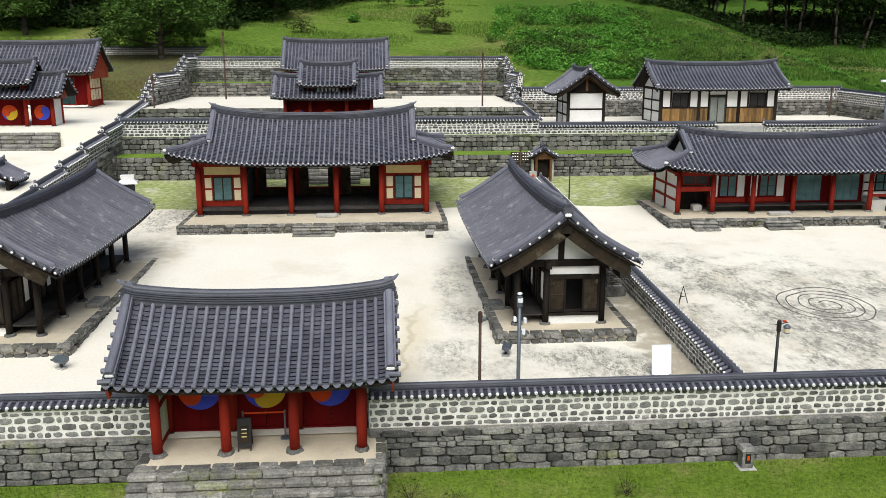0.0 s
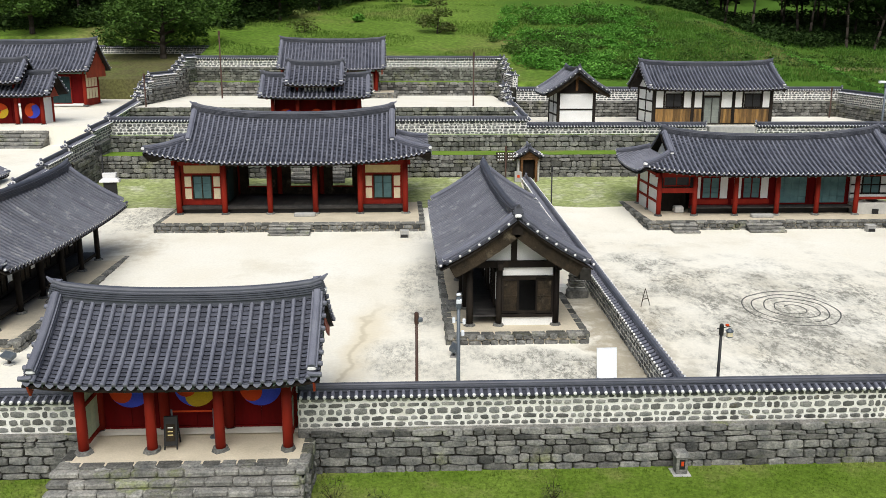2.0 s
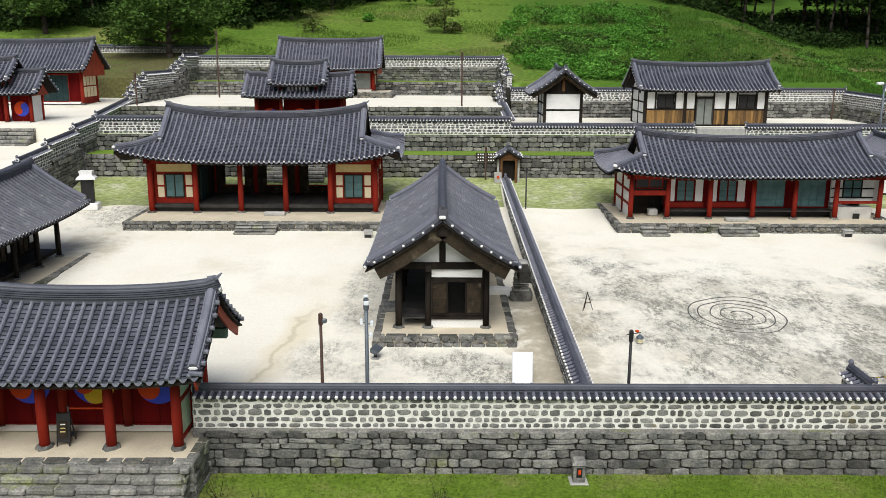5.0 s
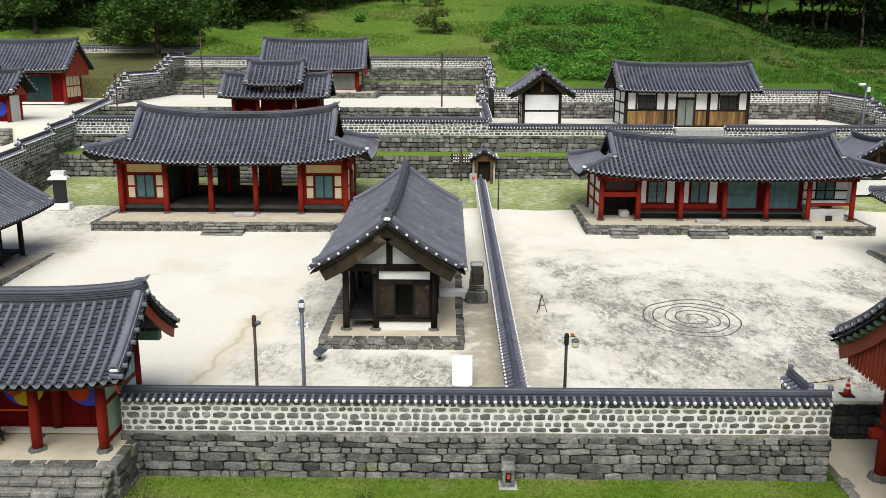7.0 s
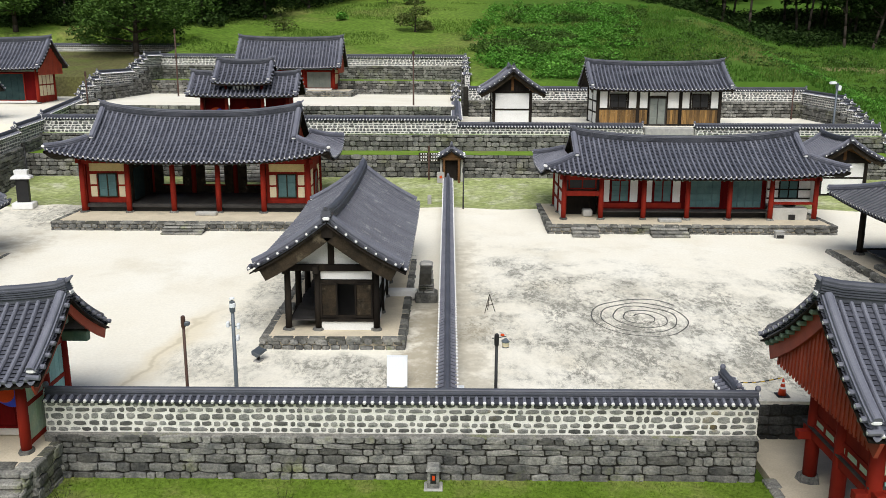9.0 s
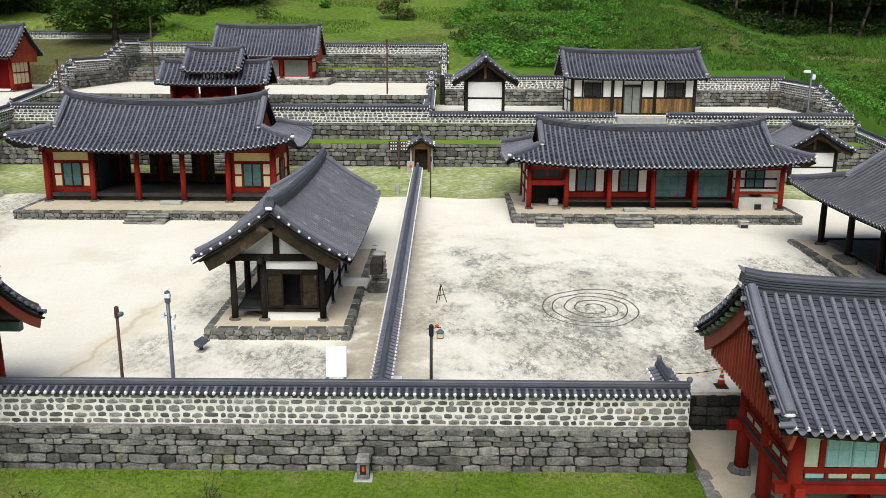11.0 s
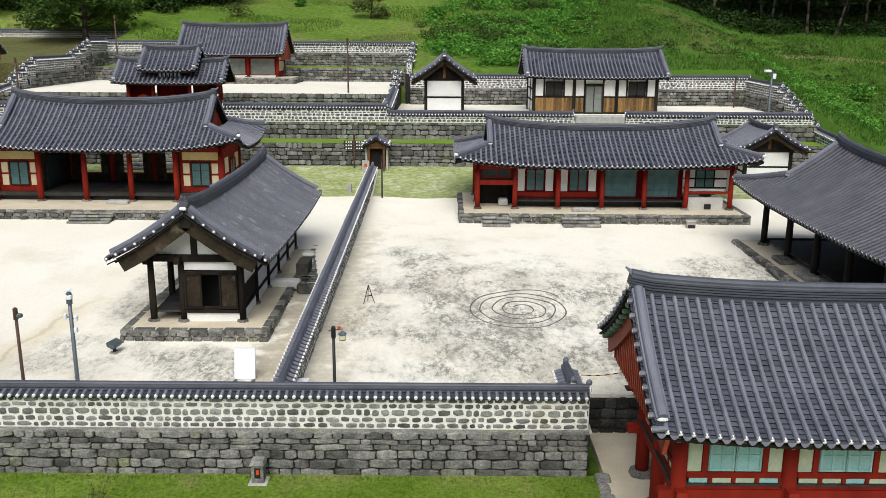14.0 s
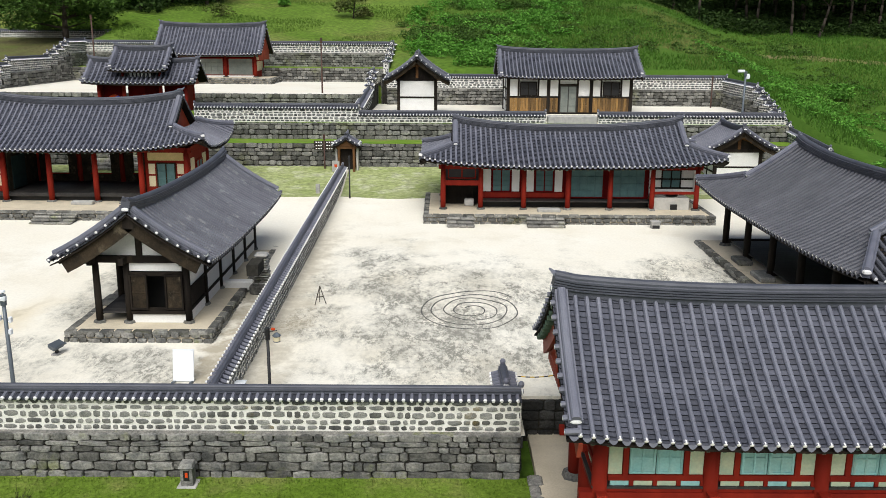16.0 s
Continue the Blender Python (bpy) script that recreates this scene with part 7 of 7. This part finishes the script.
def tree(name, label, x, y, z, h, crown, n, size, mat, seed, lean=0.0, group="", low=0.45, trunk_r=None):
    r = random.Random(seed)
    th = thing(name, label, "tree", pose(x, y, z), group)
    tr = trunk_r or h * 0.028
    t = Mesh()
    path = [Vector((lean * f * h + 0.25 * math.sin(f * 4 + seed) * f, 0.2 * math.sin(f * 3 + seed * 2) * f, h * 0.8 * f - 0.3)) for f in steps(0, 1, 7)]
    for i in range(7):
        t.tube(path[i], path[i + 1], tr * (1.25 - i / 7), tr * (1.25 - (i + 1) / 7), 8)
    part("trunk", t, BARK, th, smooth=True)
    cr, limbs = Mesh(), Mesh()
    lobes = max(5, int(crown * 1.6))
    for i in range(lobes):
        a = 6.2832 * i / lobes + r.uniform(-0.4, 0.4)
        f = r.uniform(low, 0.85)
        base = path[min(6, int(f * 7))]
        d = crown * r.uniform(0.35, 0.75) * (1.1 - 0.5 * f)
        e = base + Vector((math.cos(a) * d, math.sin(a) * d, h * r.uniform(0.05, 0.16)))
        limbs.tube(base, e, tr * 0.42, tr * 0.12, 6)
        s = crown * r.uniform(0.38, 0.55)
        leaves(cr, e, (s, s, s * 0.65), n // (lobes + 1), size, r)
    leaves(cr, path[-1] + Vector((0, 0, 0.3)), (crown * 0.5, crown * 0.5, h * 0.16), n // (lobes + 1), size, r)
    part("branching", limbs, BARK, th, kind="stuff")
    part("crown", cr, mat, th)
    return th


tree("broad_tree", "broad old tree with dense dark green crown", -24.2, 101.5, 9.9, 9.5, 7.2, 15000, 0.2, LEAF, 5, low=0.26, trunk_r=0.32)
for i, (x, y, h, c) in enumerate(((-34, 106, 9, 5.5), (-42, 110, 10, 6), (-50, 104, 10, 6), (-30, 114, 9, 5), (-20, 119, 8, 5), (-14, 124, 8, 4.5), (-26, 121, 9, 5.5))):
    tree("broad_tree", "dark green broadleaf tree above the neighbouring shrine", x, y, hill(x, y), h, c, 4500, 0.24, LEAF, 20 + i, group="trees west of the hill", low=0.25)
tree("small_tree", "sparse round tree on the grassy hillside", 7.3, 112.0, hill(7.3, 112) - 0.3, 5.0, 2.9, 1500, 0.2, LEAF_D, 31, low=0.2, trunk_r=0.1)
tree("small_tree", "thin half-bare shrub tree on the slope", -9.5, 113.0, hill(-9.5, 113) - 0.4, 3.6, 2.4, 600, 0.17, LEAF_D, 32, low=0.25, trunk_r=0.07)
for i, (x, y, s) in enumerate(((15.6, 112, 1.3), (2.0, 140, 2.0), (6.0, 138, 1.6), (60, 92, 1.4), (-3.0, 122, 0.8))):
    th = thing("bush", "single leafy bush on the grassy hillside", "bush", pose(x, y, hill(x, y)), "bushes on the hillside")
    b = Mesh()
    leaves(b, (0, 0, s * 0.6), (s, s, s * 0.8), 420, 0.22, random.Random(40 + i))
    part("foliage", b, LEAF_B if i != 1 else LEAF, th)
    part("stem", Mesh().tube((0, 0, -0.2), (0, 0, s * 0.7), 0.06, 0.03, 6), BARK, th)
# woods that close the hill: broadleaf along the crest to the west, tall pines to the east
r = random.Random(77)


def west_edge(x):
    return 112.5 + max(0.0, x + 21) * 1.72


def east_edge(x):
    return 129 + max(0.0, 62 - x) * 1.05


spots = [(x, east_edge(x) + 6 * row_ + r.uniform(-2, 2)) for row_ in range(4) for x in [34 + 6.0 * i + r.uniform(-2.2, 2.2) for i in range(16)]] + [(67.2, 125.2), (70.2, 123.4)]
for i, (x, y) in enumerate(spots):
    lean = 0.2 if i == len(spots) - 1 else r.uniform(-0.09, 0.09)
    tree("pine_tree", "tall forest tree with a bare pale trunk", x, y, hill(x, y) - 0.2, r.uniform(12, 15), r.uniform(4.6, 5.6), 1800, 0.36, LEAF_SHADE, 100 + i, lean, "woods behind the compound", 0.5, 0.19)
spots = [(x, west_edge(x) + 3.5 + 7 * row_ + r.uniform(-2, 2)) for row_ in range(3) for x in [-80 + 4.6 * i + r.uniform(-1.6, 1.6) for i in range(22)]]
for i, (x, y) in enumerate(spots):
    tree("forest_tree", "dark broadleaf tree of the woods behind the hill", x, y, hill(x, y) - 0.2, r.uniform(7, 10), r.uniform(3.8, 5.0), 1500, 0.3, LEAF_SHADE if i % 3 else LEAF, 300 + i, 0.0, "woods behind the compound", 0.06, 0.2)
under = Mesh()
for i in range(1250):
    if i < 420:
        x = r.uniform(-80, 24)
        y = west_edge(x) + r.uniform(0.5, 9) ** 1.15
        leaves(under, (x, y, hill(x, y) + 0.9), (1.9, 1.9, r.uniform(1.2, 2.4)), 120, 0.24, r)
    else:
        # eastern growth, added to darken the ground below the trunks
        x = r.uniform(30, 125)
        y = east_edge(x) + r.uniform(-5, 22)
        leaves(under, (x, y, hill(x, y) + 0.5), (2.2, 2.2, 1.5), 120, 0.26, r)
tagged(new("undergrowth", under.data("undergrowth", LEAF_SHADE)), "dark undergrowth at the edge of the woods", "undergrowth", kind="stuff")
far = Mesh()
for i in range(420):
    x, y = r.uniform(-190, 260), r.uniform(165, 205)
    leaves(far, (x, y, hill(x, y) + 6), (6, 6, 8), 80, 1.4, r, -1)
tagged(new("far_woods", far.data("far_woods", LEAF_SHADE)), "dark wooded ridge closing the view", "woods", kind="stuff")
bank_ = Mesh()
for i in range(31):
    x = 58 + 1.4 * i
    for k in range(5):
        y = 113.0 - 0.25 * (x - 58) + (0.8 + 0.7 * noise.noise((x * 0.3, 2.0, 0))) * (k - 2) + 0.5 * noise.noise((x * 0.5, k * 1.7, 4))
        bank_.v.append((x, y, hill(x, y) + (0.09 if 0 < k < 4 else -0.08)))
bank_.f = [(i * 5 + k, i * 5 + k + 5, i * 5 + k + 6, i * 5 + k + 1) for i in range(30) for k in range(4)]
solid("earth_bank", bank_, PLINTH_DRY, "bare pale brown earth bank on the hillside", "bank", smooth=True)
# rank shrubs on the slope: a belt that climbs from the small white house, and the bank east of the wall
shrub, dark_shrub = Mesh(), Mesh()
for i in range(860):
    y = 83 + 54 * r.random() ** 1.25
    x = 14.6 + (y - 84) * 0.13 + r.uniform(0, 11 + (y - 84) * 0.1) + r.gauss(0, 2.6)
    if (x < 14.8 and y < 96) or noise.noise((x * 0.16, y * 0.16, 5)) < -0.1:
        continue
    s = r.uniform(0.4, 1.25)
    leaves(shrub if noise.noise((x * 0.22, y * 0.22, 31)) > -0.12 else dark_shrub, (x, y, hill(x, y) + s * 0.3), (s * 1.2, s * 1.2, s * r.uniform(0.6, 1.1)), int(90 + 110 * s), 0.15, r)
for i in range(900):
    x, y = r.uniform(45.5, 76), r.uniform(52, 98)
    if noise.noise((x * 0.12, y * 0.12, 8)) < -0.2:
        continue
    s = r.uniform(0.25, 0.75)
    leaves(shrub, (x, y, hill(x, y) + s * 0.2), (s * 1.6, s * 1.6, s * 0.6), 120, 0.12, r)
for i in range(520):
    x, y = r.uniform(26, 66), r.uniform(84, 122)
    if y < 83 or noise.noise((x * 0.1, y * 0.1, 17)) < 0.0:
        continue
    s = r.uniform(0.25, 0.8)
    leaves(dark_shrub, (x, y, hill(x, y) + s * 0.15), (s * 1.6, s * 1.6, s * 0.6), 70, 0.14, r)
tagged(new("shrubs", shrub.data("shrubs", LEAF_B)), "rank bright green shrubs covering the slope", "shrubs", kind="stuff")
tagged(new("shrubs", dark_shrub.data("shrubs", LEAF)), "dark green low shrubs between the bright ones", "shrubs", kind="stuff")


def blades(n, x0, x1, y0, y1, keep, low, high, half):
    """Single narrow blades of grass, two to a tuft."""
    m = Mesh()
    for _ in range(n):
        x, y = r.uniform(x0, x1), r.uniform(y0, y1)
        if not keep(x, y):
            continue
        z, h = hill(x, y) - 0.05, r.uniform(low, high)
        for _ in range(2):
            a = r.uniform(0, 6.28)
            dx, dy = math.cos(a) * half, math.sin(a) * half
            lx, ly = r.uniform(-0.5, 0.5) * h, r.uniform(-0.5, 0.5) * h
            m.v += [(x - dx, y - dy, z), (x + dx, y + dy, z), (x + lx, y + ly, z + h)]
            k = len(m.v)
            m.f.append((k - 3, k - 2, k - 1))
    return m


weeds = blades(70000, -22, 95, 81.5, 140, lambda x, y: not (x < 13.6 and y < 94.5) and noise.noise((x * 0.09, y * 0.09, 11)) > (-0.12 if x > 20 else 0.02), 0.12, 0.42, 0.055)
rank = blades(80000, 24, 105, 58, 134, lambda x, y: not (x < 44.6 and y < 81.5) and noise.noise((x * 0.07, y * 0.07, 21)) > -0.18 + max(0, (30 - x) * 0.08), 0.15, 0.5, 0.06)
tagged(new("slope_weeds", rank.data("slope_weeds", TALL_D)), "dark rank weeds on the slope below the woods", "weeds", kind="stuff")
tagged(new("tall_grass", weeds.data("tall_grass", TALL)), "uneven tall grass on the hillside", "grass", kind="stuff")
turf = Mesh()
for i in range(26000):
    x, y = r.uniform(-12, 21.2), r.uniform(19.5, 24.0)
    h = r.uniform(0.02, 0.06) * (2.0 if y > 23.7 else 1.0)
    a = r.uniform(0, 6.28)
    dx, dy = math.cos(a) * 0.02, math.sin(a) * 0.02
    if -7.2 < x < 0.1 and y > 20.9:
        continue
    turf.add([(x - dx, y - dy, -1.39), (x + dx, y + dy, -1.39), (x + r.uniform(-0.03, 0.03), y + r.uniform(-0.03, 0.03), -1.38 + h)], [(0, 1, 2)])
tagged(new("turf", turf.data("turf", GRASS)), "short uneven turf along the front wall", "grass", kind="stuff")
for i, (x, y, s, mt) in enumerate(((7.0, 22.2, 0.4, LEAF_D), (0.75, 22.4, 0.55, LEAF_D), (2.0, 22.0, 0.4, LEAF_D))):
    th = thing("weed_clump", "straggly weed clump in the lawn", "weed", pose(x, y, -1.4), "weeds by the front wall")
    b = Mesh()
    leaves(b, (0, 0, s * 0.5), (s, s * 0.8, s * 0.9), 110, 0.05, random.Random(60 + i))
    part("leaf_mass", b, mt, th)
    st = Mesh()
    rr = random.Random(i)
    for j in range(12):
        st.tube((0, 0, 0), (rr.uniform(-s, s), rr.uniform(-s, s), s * rr.uniform(0.7, 1.6)), 0.008, 0.004, 4)
    part("stems", st, OLDWOOD, th, kind="stuff")
